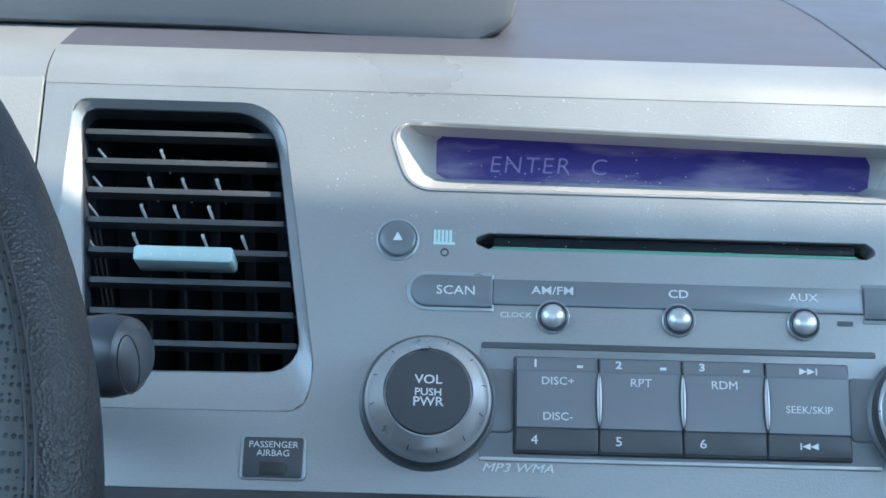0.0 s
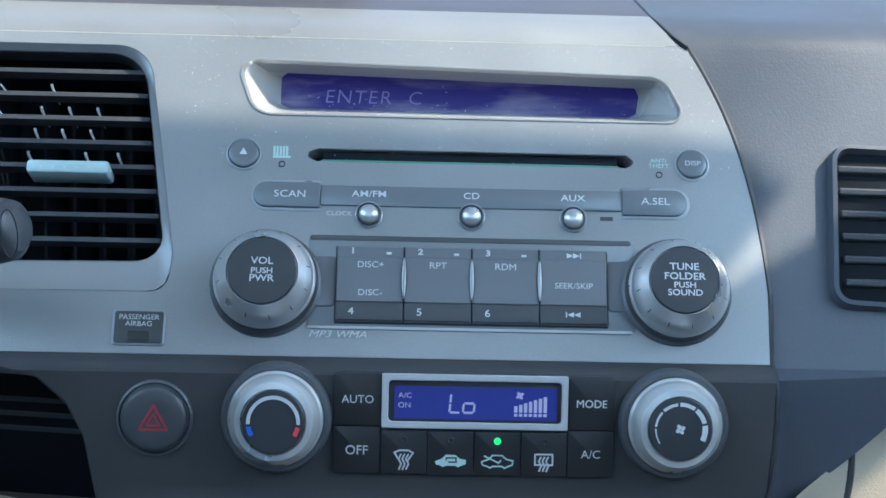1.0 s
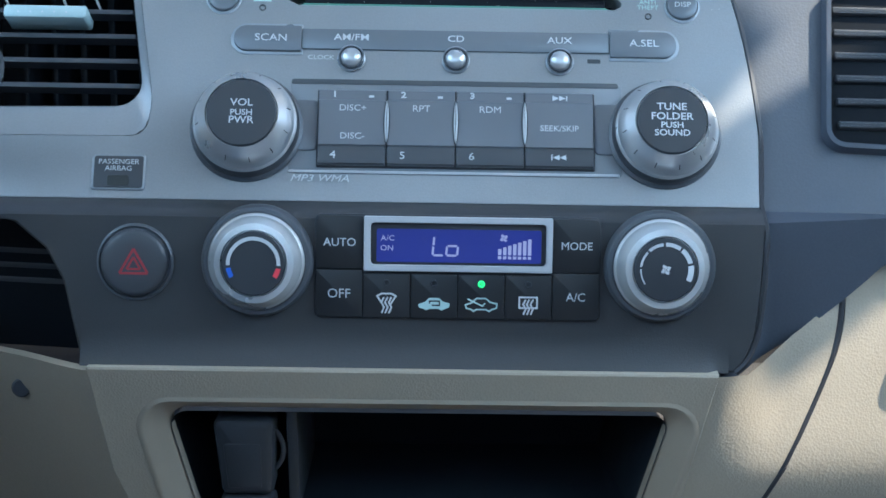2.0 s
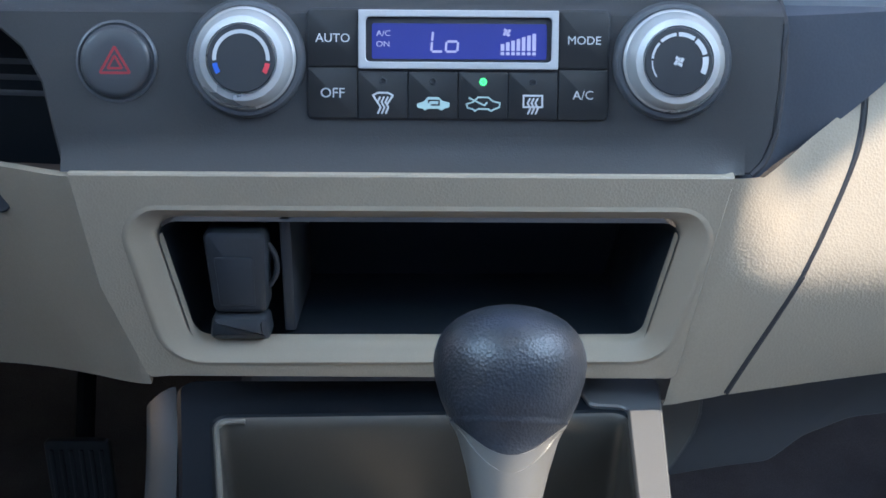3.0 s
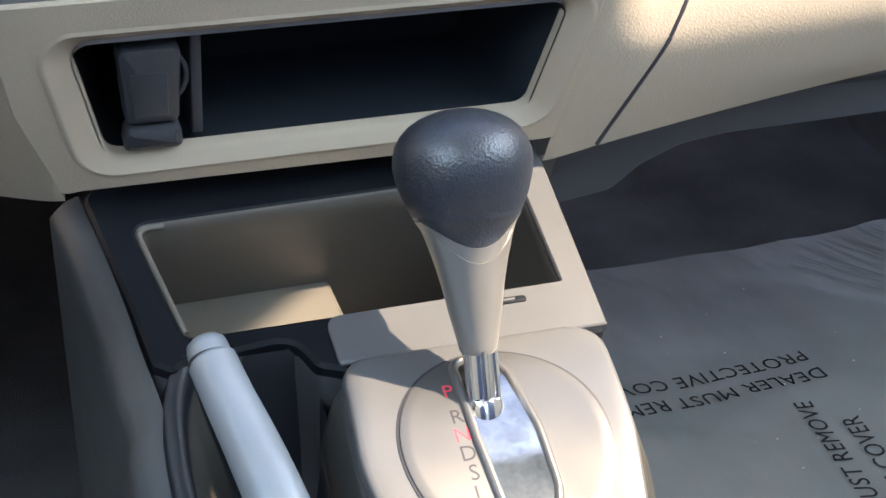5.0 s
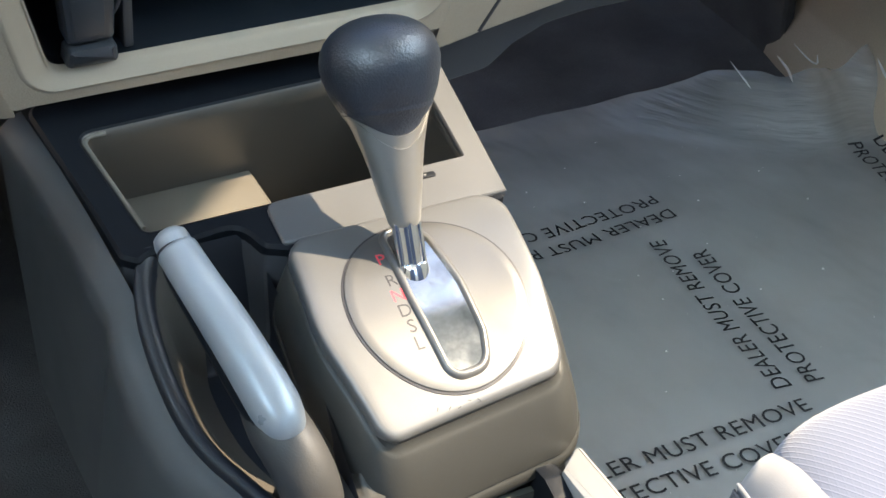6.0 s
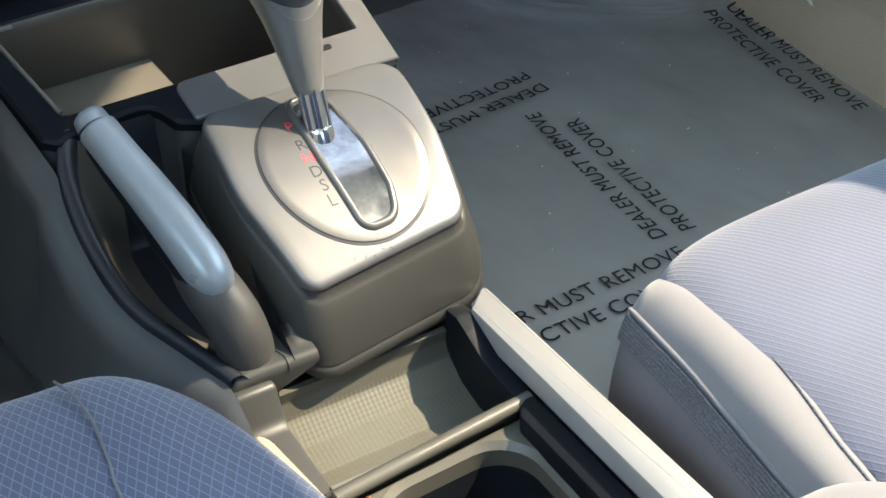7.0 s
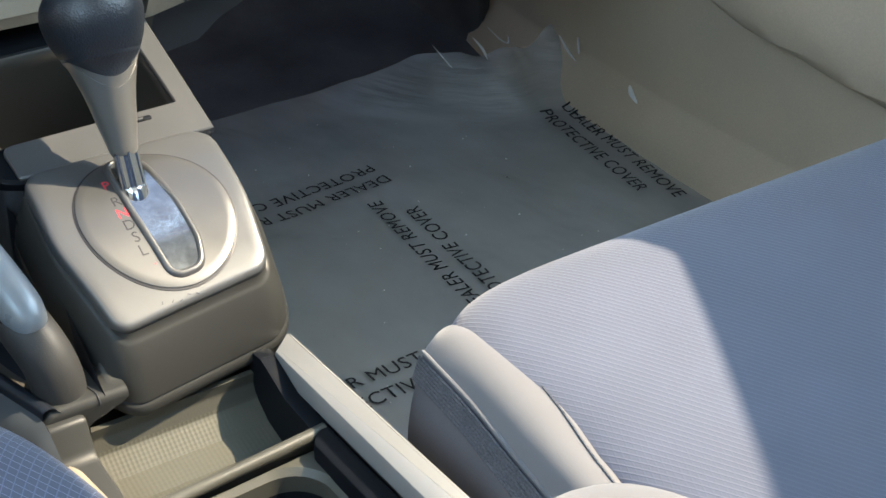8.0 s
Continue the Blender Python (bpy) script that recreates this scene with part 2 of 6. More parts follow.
M_SEATMESH = material("seat_mesh", (0.13, 0.135, 0.155), 0.8, 0, 0.2, 700, 0.8, 20, kind="voronoi", dist=0.001, spec=0.2)
# White for the glare streaks along the film's raised edge.
M_GLARE = material("white_film_glare", (0.82, 0.82, 0.80), 0.18, 0, 0.05, 400, 0.05, 40)
M_CARPET = material("dark_carpet", (0.135, 0.132, 0.135), 0.95, 0, 0.3, 900, 0.9, 12, dist=0.002, spec=0.1)
M_FILMTEXT = material("film_print", (0.030, 0.030, 0.032), 0.85, 0, 0.1, 400, 0.0, 20, spec=0.08)
M_DOOR = material("door_trim", (0.57, 0.465, 0.345), 0.55, 0, 0.06, 700, 0.3, 8, kind="voronoi")
M_ROOF = material("roof_lining", (0.72, 0.71, 0.68), 0.9, 0, 0.04, 800, 0.2, 6, spec=0.1)
M_RUB = material("bin_mat", (0.082, 0.080, 0.066), 0.5, 0, 0.05, 900, 0.2, 18)
M_MAT = material("raised_grid_rubber", (0.105, 0.102, 0.082), 0.5, 0, 0.05, 900, 0.0, 18, spec=0.3)
_n, _l = M_MAT.node_tree.nodes, M_MAT.node_tree.links
_s = []
for _ax in ((1, 0, 0), (0, 0.8, 0.6)):
    _d = _n.new("ShaderNodeVectorMath")
    _d.operation = 'DOT_PRODUCT'
    _d.inputs[1].default_value = [c * 2 * math.pi / 0.0023 for c in _ax]
    _l.new(_n["Texture Coordinate"].outputs["Object"], _d.inputs[0])
    _q = _n.new("ShaderNodeMath")
    _q.operation = 'SINE'
    _l.new(_d.outputs["Value"], _q.inputs[0])
    _s.append(_q.outputs[0])
_m = _n.new("ShaderNodeMath")
_m.operation = 'ADD'
_l.new(_s[0], _m.inputs[0])
_l.new(_s[1], _m.inputs[1])
_b = _n.new("ShaderNodeBump")
_b.inputs["Strength"].default_value, _b.inputs["Distance"].default_value = 0.12, 0.0005
_l.new(_m.outputs[0], _b.inputs["Height"])
_l.new(_b.outputs[0], _n["Principled BSDF"].inputs["Normal"])
M_DIRT = material("dry_crumb", (0.16, 0.07, 0.03), 0.8, 0, 0.3, 400, 0.4, 60)

film_mat = bpy.data.materials.new("clear_film")
film_mat.use_nodes = True
_t = film_mat.node_tree
_p = _t.nodes["Principled BSDF"]
_p.inputs["Base Color"].default_value = (0.60, 0.595, 0.585, 1)
_p.inputs["Roughness"].default_value = 0.24
_p.inputs["Specular IOR Level"].default_value = 0.9
_tr = _t.nodes.new("ShaderNodeBsdfTransparent")
_mx = _t.nodes.new("ShaderNodeMixShader")
_mx.inputs[0].default_value = 0.50
_t.links.new(_tr.outputs[0], _mx.inputs[1])
_t.links.new(_p.outputs[0], _mx.inputs[2])
_t.links.new(_mx.outputs[0], _t.nodes["Material Output"].inputs[0])
_cl = _t.nodes.new("ShaderNodeTexNoise")
_cl.inputs["Scale"].default_value, _cl.inputs["Detail"].default_value = 6, 5
_cr = _t.nodes.new("ShaderNodeMapRange")
_cr.inputs["From Min"].default_value, _cr.inputs["From Max"].default_value = 0.3, 0.7
_cr.inputs["To Min"].default_value, _cr.inputs["To Max"].default_value = 0.44, 0.54
_t.links.new(_cl.outputs["Fac"], _cr.inputs["Value"])
_t.links.new(_cr.outputs[0], _mx.inputs[0])
_nz = _t.nodes.new("ShaderNodeTexNoise")
_nz.inputs["Scale"].default_value = 14
_b = _t.nodes.new("ShaderNodeBump")
_b.inputs["Strength"].default_value, _b.inputs["Distance"].default_value = 0.5, 0.01
_t.links.new(_nz.outputs["Fac"], _b.inputs["Height"])
_t.links.new(_b.outputs[0], _p.inputs["Normal"])

glass_mat = bpy.data.materials.new("window_glass")
glass_mat.use_nodes = True
_t = glass_mat.node_tree
_g = _t.nodes.new("ShaderNodeBsdfGlossy")
_g.inputs["Roughness"].default_value = 0.02
_tr = _t.nodes.new("ShaderNodeBsdfTransparent")
_fr = _t.nodes.new("ShaderNodeFresnel")
_mx = _t.nodes.new("ShaderNodeMixShader")
_t.links.new(_fr.outputs[0], _mx.inputs[0])
_t.links.new(_tr.outputs[0], _mx.inputs[1])
_t.links.new(_g.outputs[0], _mx.inputs[2])
_t.links.new(_mx.outputs[0], _t.nodes["Material Output"].inputs[0])


# ---- shapes ----
def thing(name, label, category, base=(0, 0, 0), group="", kind=""):
    ob = new(name)
    ob.location = base
    ob.empty_display_size = 0.02
    return tagged(ob, label, category, group, kind)


def part(name, bm, mat, parent=None, label="", smooth=38):
    me = bpy.data.meshes.new(name)
    bmesh.ops.recalc_face_normals(bm, faces=bm.faces)
    bm.to_mesh(me)
    bm.free()
    me.materials.append(mat)
    for poly in me.polygons:
        poly.use_smooth = True
    me.set_sharp_from_angle(angle=radians(smooth))
    ob = new(name, me)
    if parent:
        ob.parent = parent
        ob.matrix_parent_inverse = Matrix.Translation(-parent.location)
    return tagged(ob, label)


def flat(a, b, h=0.0):
    return Vector((a, b, h))


def radio(a, b, h=0.0):
    """On the tilted radio fascia: across, up along it, proud of it."""
    return Vector((a, b * S25 - h * C25, b * C25 + h * S25))


def clim(a, c, h=0.0):
    """On the climate panel under it."""
    return Vector((a, -0.0231 + 0.1093 * (c + 0.0424) - h, c + 0.109 * h))


def lower(a, c, h=0.0):
    """On the beige lower panel, which leans in towards its foot."""
    return Vector((a, -0.0257 - 0.3544 * (c + 0.1087) - 0.94 * h, c - 0.33 * h))


def frame_z(y):
    return -0.207 + 0.2515 * (y + 0.0696)


def consl(x, y, h=0.0):
    """On the sloping top of the console."""
    return Vector((x, y - 0.244 * h, frame_z(y) + 0.97 * h))


def plate_z(y):
    d = y + 0.1248
    return -0.2153 + 0.3027 * d - 3.29 * d * d


def plate(x, y, h=0.0):
    s = 0.3027 - 6.58 * (y + 0.1248)
    q = math.sqrt(1 + s * s)
    return Vector((x, y - s / q * h, plate_z(y) + h / q))


def rounded(points, radii, seg=6):
    """A closed outline with rounded corners."""
    out, n = [], len(points)
    if isinstance(radii, (int, float)):
        radii = [radii] * n
    for i, p in enumerate(points):
        p = Vector(p).to_2d()
        u = (Vector(points[i - 1]).to_2d() - p)
        v = (Vector(points[(i + 1) % n]).to_2d() - p)
        r = radii[i]
        if r <= 0:
            out.append(p)
            continue
        ang = u.angle(v)
        d = min(r / math.tan(ang / 2), 0.49 * u.length, 0.49 * v.length)
        r = d * math.tan(ang / 2)
        un, vn = u.normalized(), v.normalized()
        c = p + (un + vn).normalized() * (r / math.sin(ang / 2))
        a0 = math.atan2(*(p + un * d - c).yx)
        a1 = math.atan2(*(p + vn * d - c).yx)
        da = (a1 - a0 + math.pi) % (2 * math.pi) - math.pi
        for k in range(seg + 1):
            a = a0 + da * k / seg
            out.append(c + r * Vector((math.cos(a), math.sin(a))))
    return out


def box2(x0, y0, x1, y1, r=0.001, seg=5):
    return rounded([(x0, y0), (x1, y0), (x1, y1), (x0, y1)], r, seg)


def oval(cx, cy, rx, ry, seg=48):
    return [Vector((cx + rx * math.cos(2 * math.pi * k / seg), cy + ry * math.sin(2 * math.pi * k / seg))) for k in range(seg)]


def shrink(outline, d):
    """The outline moved in by d."""
    n = len(outline)
    area = sum(outline[i - 1].cross(outline[i]) for i in range(n))
    s = 1 if area > 0 else -1
    out = []
    for i, p in enumerate(outline):
        a, b = outline[i - 1], outline[(i + 1) % n]
        t = (b - a)
        if t.length < 1e-9:
            out.append(p.copy())
            continue
        t.normalize()
        out.append(p + Vector((-t.y, t.x)) * d * s)
    return out


def dense(outline, step=0.003):
    """The outline with points added, so that it follows a curved map."""
    out = []
    for i, p in enumerate(outline):
        q = outline[(i + 1) % len(outline)]
        k = max(1, int((q - p).length / step))
        out += [p.lerp(q, j / k) for j in range(k)]
    return out


def bridge(bm, r0, r1, close=True):
    n = len(r0)
    for i in range(n if close else n - 1):
        j = (i + 1) % n
        try:
            bm.faces.new((r0[i], r0[j], r1[j], r1[i]))
        except ValueError:
            pass


def slab(outline, fmap, h0, h1, bev=0.0005, rings=0, crown=0.0, bm=None, bottom=True):
    """A solid of that outline from h0 to h1, its upper edge rounded; rings: faces inward, for a curved map; crown: a domed top."""
    bm = bm or bmesh.new()
    levels = [(0, h0), (0, h1 - bev), (bev * 0.3, h1 - bev * 0.3), (bev, h1)] if bev else [(0, h0), (0, h1)]
    loops = [[bm.verts.new(fmap(p.x, p.y, h)) for p in (shrink(outline, d) if d else outline)] for d, h in levels]
    for a, b in zip(loops, loops[1:]):
        bridge(bm, a, b)
    if bottom:
        bm.faces.new(list(reversed(loops[0])))
    top = shrink(outline, bev) if bev else outline
    if rings:
        c = sum(top, Vector((0, 0))) / len(top)
        last = loops[-1]
        for k in range(1, rings):
            f = 1 - k / rings
            ring = [bm.verts.new(fmap(c.x + (p.x - c.x) * f, c.y + (p.y - c.y) * f, h1 + crown * (1 - f * f))) for p in top]
            bridge(bm, last, ring)
            last = ring
        mid = bm.verts.new(fmap(c.x, c.y, h1 + crown))
        for i in range(len(last)):
            bm.faces.new((last[i], last[(i + 1) % len(last)], mid))
    else:
        bm.faces.new(loops[-1])
    return bm


def pierced(outer, holes, fmap, depth, bev=0.0006, h=0.0, hole_depth=None):
    """A plate with holes right through it, its edges eased."""
    bm = bmesh.new()
    edges, rims = [], []
    for k, loop in enumerate([outer] + holes):
        inner = shrink(loop, bev if k == 0 else -bev)
        vs = [bm.verts.new((p.x * 1000, p.y * 1000, 0)) for p in inner]
        edges += [bm.edges.new((vs[i], vs[(i + 1) % len(vs)])) for i in range(len(vs))]
        rims.append((vs, loop, k))
    bmesh.ops.triangle_fill(bm, use_beauty=True, use_dissolve=False, edges=edges, normal=(0, 0, 1))
    for v in bm.verts:
        v.co = fmap(v.co.x / 1000, v.co.y / 1000, h)
    for vs, loop, k in rims:
        d = depth if k == 0 or hole_depth is None else hole_depth
        a = [bm.verts.new(fmap(p.x, p.y, h - bev)) for p in loop]
        b = [bm.verts.new(fmap(p.x, p.y, h - d)) for p in loop]
        bridge(bm, vs, a)
        bridge(bm, a, b)
    return bm


def lathe(profile, fmap, cx, cy, seg=64, bm=None, ry=1.0):
    """A turned solid: (radius, height) from its foot to its top, on a surface."""
    bm = bm or bmesh.new()
    last = None
    for r, h in profile:
        if r <= 1e-6:
            v = bm.verts.new(fmap(cx, cy, h))
            for i in range(len(last)):
                bm.faces.new((last[i], last[(i + 1) % len(last)], v))
            continue
        ring = [bm.verts.new(fmap(cx + r * math.cos(2 * math.pi * k / seg), cy + ry * r * math.sin(2 * math.pi * k / seg), h)) for k in range(seg)]
        if last:
            bridge(bm, last, ring)
        last = ring
    return bm


def tube(points, radii, seg=14, bm=None, flatten=1.0, up=Vector((0, 0, 1)), caps=True):
    """A round bar along points, its radius changing."""
    bm = bm or bmesh.new()
    pts = [Vector(p) for p in points]
    if isinstance(radii, (int, float)):
        radii = [radii] * len(pts)
    rings = []
    for i, p in enumerate(pts):
        t = (pts[min(i + 1, len(pts) - 1)] - pts[max(i - 1, 0)]).normalized()
        s = t.cross(up)
        s = s.normalized() if s.length > 1e-5 else t.cross(Vector((1, 0, 0))).normalized()
        w = s.cross(t).normalized()
        rings.append([bm.verts.new(p + radii[i] * (math.cos(2 * math.pi * k / seg) * s + flatten * math.sin(2 * math.pi * k / seg) * w)) for k in range(seg)])
    for a, b in zip(rings, rings[1:]):
        bridge(bm, a, b)
    if caps:
        bm.faces.new(list(reversed(rings[0])))
        bm.faces.new(rings[-1])
    return bm


def sheet(fn, us, vs, thick=0.003, bm=None):
    """A curved sheet of some thickness over a grid."""
    bm = bm or bmesh.new()
    g = [[bm.verts.new(fn(u, v)) for u in us] for v in vs]
    fs = []
    for r0, r1 in zip(g, g[1:]):
        for i in range(len(us) - 1):
            fs.append(bm.faces.new((r0[i], r0[i + 1], r1[i + 1], r1[i])))
    if thick:
        bmesh.ops.recalc_face_normals(bm, faces=bm.faces)
        bmesh.ops.solidify(bm, geom=fs, thickness=thick)
    return bm


def steps(a, b, n):
    return [a + (b - a) * k / n for k in range(n + 1)]


def smoothstep(e0, e1, x):
    t = min(1, max(0, (x - e0) / (e1 - e0)))
    return t * t * (3 - 2 * t)


def lettering(text, size, fmap, a, b, h, mat, parent, wide=1.0, slant=0.0, align='CENTER', name="lettering", turn=0.0, thick=0.00008, spacing=1.0, bold=0.0):
    """Printed words laid on a surface, in the built-in font."""
    cu = bpy.data.curves.new(name, 'FONT')
    cu.body, cu.size, cu.align_x, cu.align_y = text, size, align, 'CENTER'
    cu.extrude, cu.shear, cu.space_character, cu.offset = thick, slant, spacing, bold
    cu.resolution_u = 3
    tmp = bpy.data.objects.new(name, cu)
    scene.collection.objects.link(tmp)
    bpy.context.view_layer.update()
    me = bpy.data.meshes.new_from_object(tmp.evaluated_get(bpy.context.evaluated_depsgraph_get()))
    bpy.data.objects.remove(tmp)
    c, s = math.cos(radians(turn)), math.sin(radians(turn))
    for v in me.vertices:
        x, y = v.co.x * wide, v.co.y
        v.co = fmap(a + c * x - s * y, b + s * x + c * y, h + v.co.z)
    me.materials.clear()
    me.materials.append(mat)
    ob = new(name, me)
    if parent:
        ob.parent = parent
        ob.matrix_parent_inverse = Matrix.Translation(-parent.location)
    return ob


def bar(fmap, a, b, w, t, h, mat, parent, name="printed_mark", turn=0.0, height=0.0001, r=0.0):
    """A small printed stroke, dot or block."""
    c, s = math.cos(radians(turn)), math.sin(radians(turn))
    pts = [(a + c * x - s * y, b + s * x + c * y) for x, y in ((-w / 2, -t / 2), (w / 2, -t / 2), (w / 2, t / 2), (-w / 2, t / 2))]
    return part(name, slab(rounded(pts, r, 3), fmap, h, h + height, 0), mat, parent)


def resample(loop, n=80):
    """Even points along a closed outline, from its leftmost low corner."""
    i0 = min(range(len(loop)), key=lambda i: loop[i].x + loop[i].y * 0.5)
    pts = loop[i0:] + loop[:i0] + [loop[i0]]
    lens = [0]
    for a, b in zip(pts, pts[1:]):
        lens.append(lens[-1] + (b - a).length)
    out, j = [], 0
    for k in range(n):
        d = lens[-1] * k / n
        while lens[j + 1] < d:
            j += 1
        f = (d - lens[j]) / max(1e-9, lens[j + 1] - lens[j])
        out.append(pts[j].lerp(pts[j + 1], f))
    return out


def recess(o_out, o_in, h_out, h_in, fmap, nm, mat, parent, label="", mids=4):
    bm = bmesh.new()
    a, b = resample(o_out), resample(o_in)
    rings = []
    for k in range(mids + 1):
        f = k / mids
        rings.append([bm.verts.new(fmap(p.x + (q.x - p.x) * f, p.y + (q.y - p.y) * f, h_out + (h_in - h_out) * f)) for p, q in zip(a, b)])
    for r0, r1 in zip(rings, rings[1:]):
        bridge(bm, r0, r1)
    return part(nm, bm, mat, parent, label)


def spline(pts, n):
    """A smooth run of n + 1 points through pts."""
    pts = [Vector(p) for p in pts]
    out_ = []
    for k in range(n + 1):
        f = k / n * (len(pts) - 1)
        i = min(int(f), len(pts) - 2)
        f -= i
        a, b, c, d = pts[max(i - 1, 0)], pts[i], pts[i + 1], pts[min(i + 2, len(pts) - 1)]
        out_.append(0.5 * (2 * b + (c - a) * f + (2 * a - 5 * b + 4 * c - d) * f * f + (3 * b - a - 3 * c + d) * f ** 3))
    return out_


# ---- the car's shell ----
def plain_box(x0, y0, z0, x1, y1, z1, bev=0.0):
    bm = bmesh.new()
    bmesh.ops.create_cube(bm, size=1)
    for v in bm.verts:
        v.co = Vector((x0 + (v.co.x + 0.5) * (x1 - x0), y0 + (v.co.y + 0.5) * (y1 - y0), z0 + (v.co.z + 0.5) * (z1 - z0)))
    if bev:
        bmesh.ops.bevel(bm, geom=bm.edges, offset=bev, segments=3, affect='EDGES', profile=0.7)
    return bm


def floor_height(x, y):
    rise = 0.30 * max(0, y - 0.36) + 0.9 * max(0, y - 0.52)
    return -0.456 + 0.25 * rise + 0.9 * rise * rise + 0.0015 * math.sin(30 * x) * math.sin(24 * y + 1)


gr = part("ground", sheet(lambda u, v: Vector((u, v, -0.78)), steps(-60, 60, 6), steps(-60, 60, 6), 0.0), M_GROUND)
tagged(gr, "pale sunlit paving outside the car", "ground", kind="structure")
fl = part("floor", sheet(lambda u, v: Vector((u, v, floor_height(u, v))), steps(-0.72, 0.74, 60), steps(-1.5, 0.75, 80), 0.0), M_CARPET)
tagged(fl, "dark charcoal car floor carpet, dusty", "floor", kind="structure")
wf = part("wall_front", plain_box(-0.74, 0.74, -0.46, 0.76, 0.80, 0.1), M_CARPET)
tagged(wf, "dark carpeted bulkhead at the end of the footwells", "wall", kind="structure")
wb = part("wall_rear", plain_box(-0.74, -1.56, -0.46, 0.76, -1.5, 0.36), M_ROOF)
tagged(wb, "plain rear wall behind the seats", "wall", kind="structure")

ROOF_FRONT, RAIL_Z = -0.157, 0.665
roof = part("ceiling", sheet(lambda u, v: Vector((u, v, 0.765 - 0.02 * (u / 0.72) ** 4)), steps(-0.72, 0.72, 24), steps(-1.5, ROOF_FRONT, 12), 0.03), M_ROOF)
tagged(roof, "pale cloth roof lining with a curved edge", "ceiling", kind="structure")


def belt(y):
    """Height of the window ledge, rising to the rear."""
    return 0.106 + 0.57 * max(0, min(-y, 0.75) - 0.36)


for side, nm in ((1, "door_1"), (-1, "door_2")):
    door = thing(nm, "beige moulded car door panel with a grey window ledge", "door", (side * 0.66, -0.3, -0.44), kind="structure")

    def skin(u, v, side=side):
        # v runs from the sill up to the window ledge
        edge = -0.280 - 0.09 * max(0, -u)
        bulge = 0.045 * smoothstep(edge - 0.006, edge + 0.022, v) * smoothstep(0.10, -0.02, u) - 0.02 * smoothstep(-0.18, -0.10, v) - 0.03 * smoothstep(0.02, 0.12, v)
        sill = 0.020 * smoothstep(-0.40, -0.455, v)
        if v > 0.10:
            v = 0.10 + (v - 0.10) / 0.038 * (belt(u) - 0.098)
        return Vector((side * (0.612 + 0.012 * smoothstep(0.0, 0.3, u) + 0.05 * smoothstep(0.25, 0.6, u) - bulge - sill), u, v))
    part("panel", sheet(skin, steps(-1.4, 0.72, 80), steps(-0.47, 0.138, 90), 0.03), M_DOOR, door)
    part("armrest_strip", tube([(side * 0.572, -0.055, -0.249), (side * 0.566, -0.10, -0.249), (side * 0.562, -0.30, -0.250), (side * 0.562, -0.60, -0.250)], 0.006, 8), M_BLACK, door, "black strip along the armrest")
    part("window_ledge", sheet(lambda u, v, s=side: Vector((s * (0.64 + v), u, belt(u) + 0.012 * math.sin(math.pi * v / 0.085))), steps(-1.4, 0.5, 40), steps(0, 0.085, 5), 0.02), M_GREY, door, "grey plastic window ledge")
    part("armrest", slab(rounded([(-0.62, -0.215), (-0.05, -0.235), (-0.03, -0.275), (-0.62, -0.265)], 0.012, 4), lambda a, b, h, s=side: Vector((s * (0.63 - h), a, b)), 0.0, 0.05, 0.012), M_DOOR, door)
    part("pillar", tube([(side * 0.72, 0.50, 0.10), (side * 0.73, 0.2, 0.335), (side * 0.72, ROOF_FRONT + 0.02, 0.594), (side * 0.72, -0.188, 0.629)], 0.037, 12), M_ROOF, door)
    part("rear_pillar", tube([(side * 0.72, -0.80, 0.10), (side * 0.72, -0.86, 0.68)], 0.04, 8), M_ROOF, door)
    part("roof_rail", tube(spline([(side * 0.72, ROOF_FRONT + 0.02, 0.594), (side * 0.72, -0.168, 0.624), (side * 0.72, -0.190, 0.648), (side * 0.72, -0.210, 0.666), (side * 0.72, -0.245, 0.695), (side * 0.72, -0.275, 0.733), (side * 0.72, -0.305, 0.722), (side * 0.72, -0.34, 0.712), (side * 0.72, -0.5, 0.706), (side * 0.72, -1.5, 0.70)], 48), 0.04, 12), M_ROOF, door)
    gl = part("window", sheet(lambda u, v, s=side: Vector((s * (0.73 - 0.01 * v), u, belt(u) * (1 - v) + 0.65 * v)), steps(-1.45, 0.1, 12), steps(0, 1, 4), 0.004), glass_mat, door)
    gl.visible_shadow = False
ws = part("windscreen", sheet(lambda u, v: Vector((u, ROOF_FRONT + 0.02 + (1 - v) * 0.72, 0.12 + 0.61 * v + 0.03 * math.sin(math.pi * v))), steps(-0.70, 0.70, 12), steps(0, 1, 8), 0.005), glass_mat)
ws.visible_shadow = False
tagged(ws, "raked clear windscreen glass", "windscreen", kind="structure")

# ---- dashboard ----
dash = thing("dashboard", "two-tone car dashboard, grey painted fascia over beige lower panels", "dashboard", (0, 0.1, -0.2))
VENT = rounded([(-0.1945, 0.0095), (-0.1232, 0.0105), (-0.1375, 0.1015), (-0.2045, 0.1015)], [0.006, 0.010, 0.017, 0.005], 7)
DISH = rounded([(-0.2140, -0.0032), (-0.1218, -0.0028), (-0.1198, 0.0120), (-0.1352, 0.1035), (-0.2062, 0.1035), (-0.2090, 0.0080)], [0.002, 0.007, 0.02, 0.016, 0.005, 0.006], 7)
CAV = rounded([(-0.0900, 0.0745), (0.0895, 0.0745), (0.0800, 0.0945), (-0.0985, 0.0985)], [0.010, 0.005, 0.010, 0.006], 6)
SLOT = rounded([(-0.0700, 0.0566), (-0.0635, 0.0537), (0.0635, 0.0537), (0.0675, 0.0560), (0.0635, 0.0592), (-0.0635, 0.0592)], [0.002] * 6, 4)


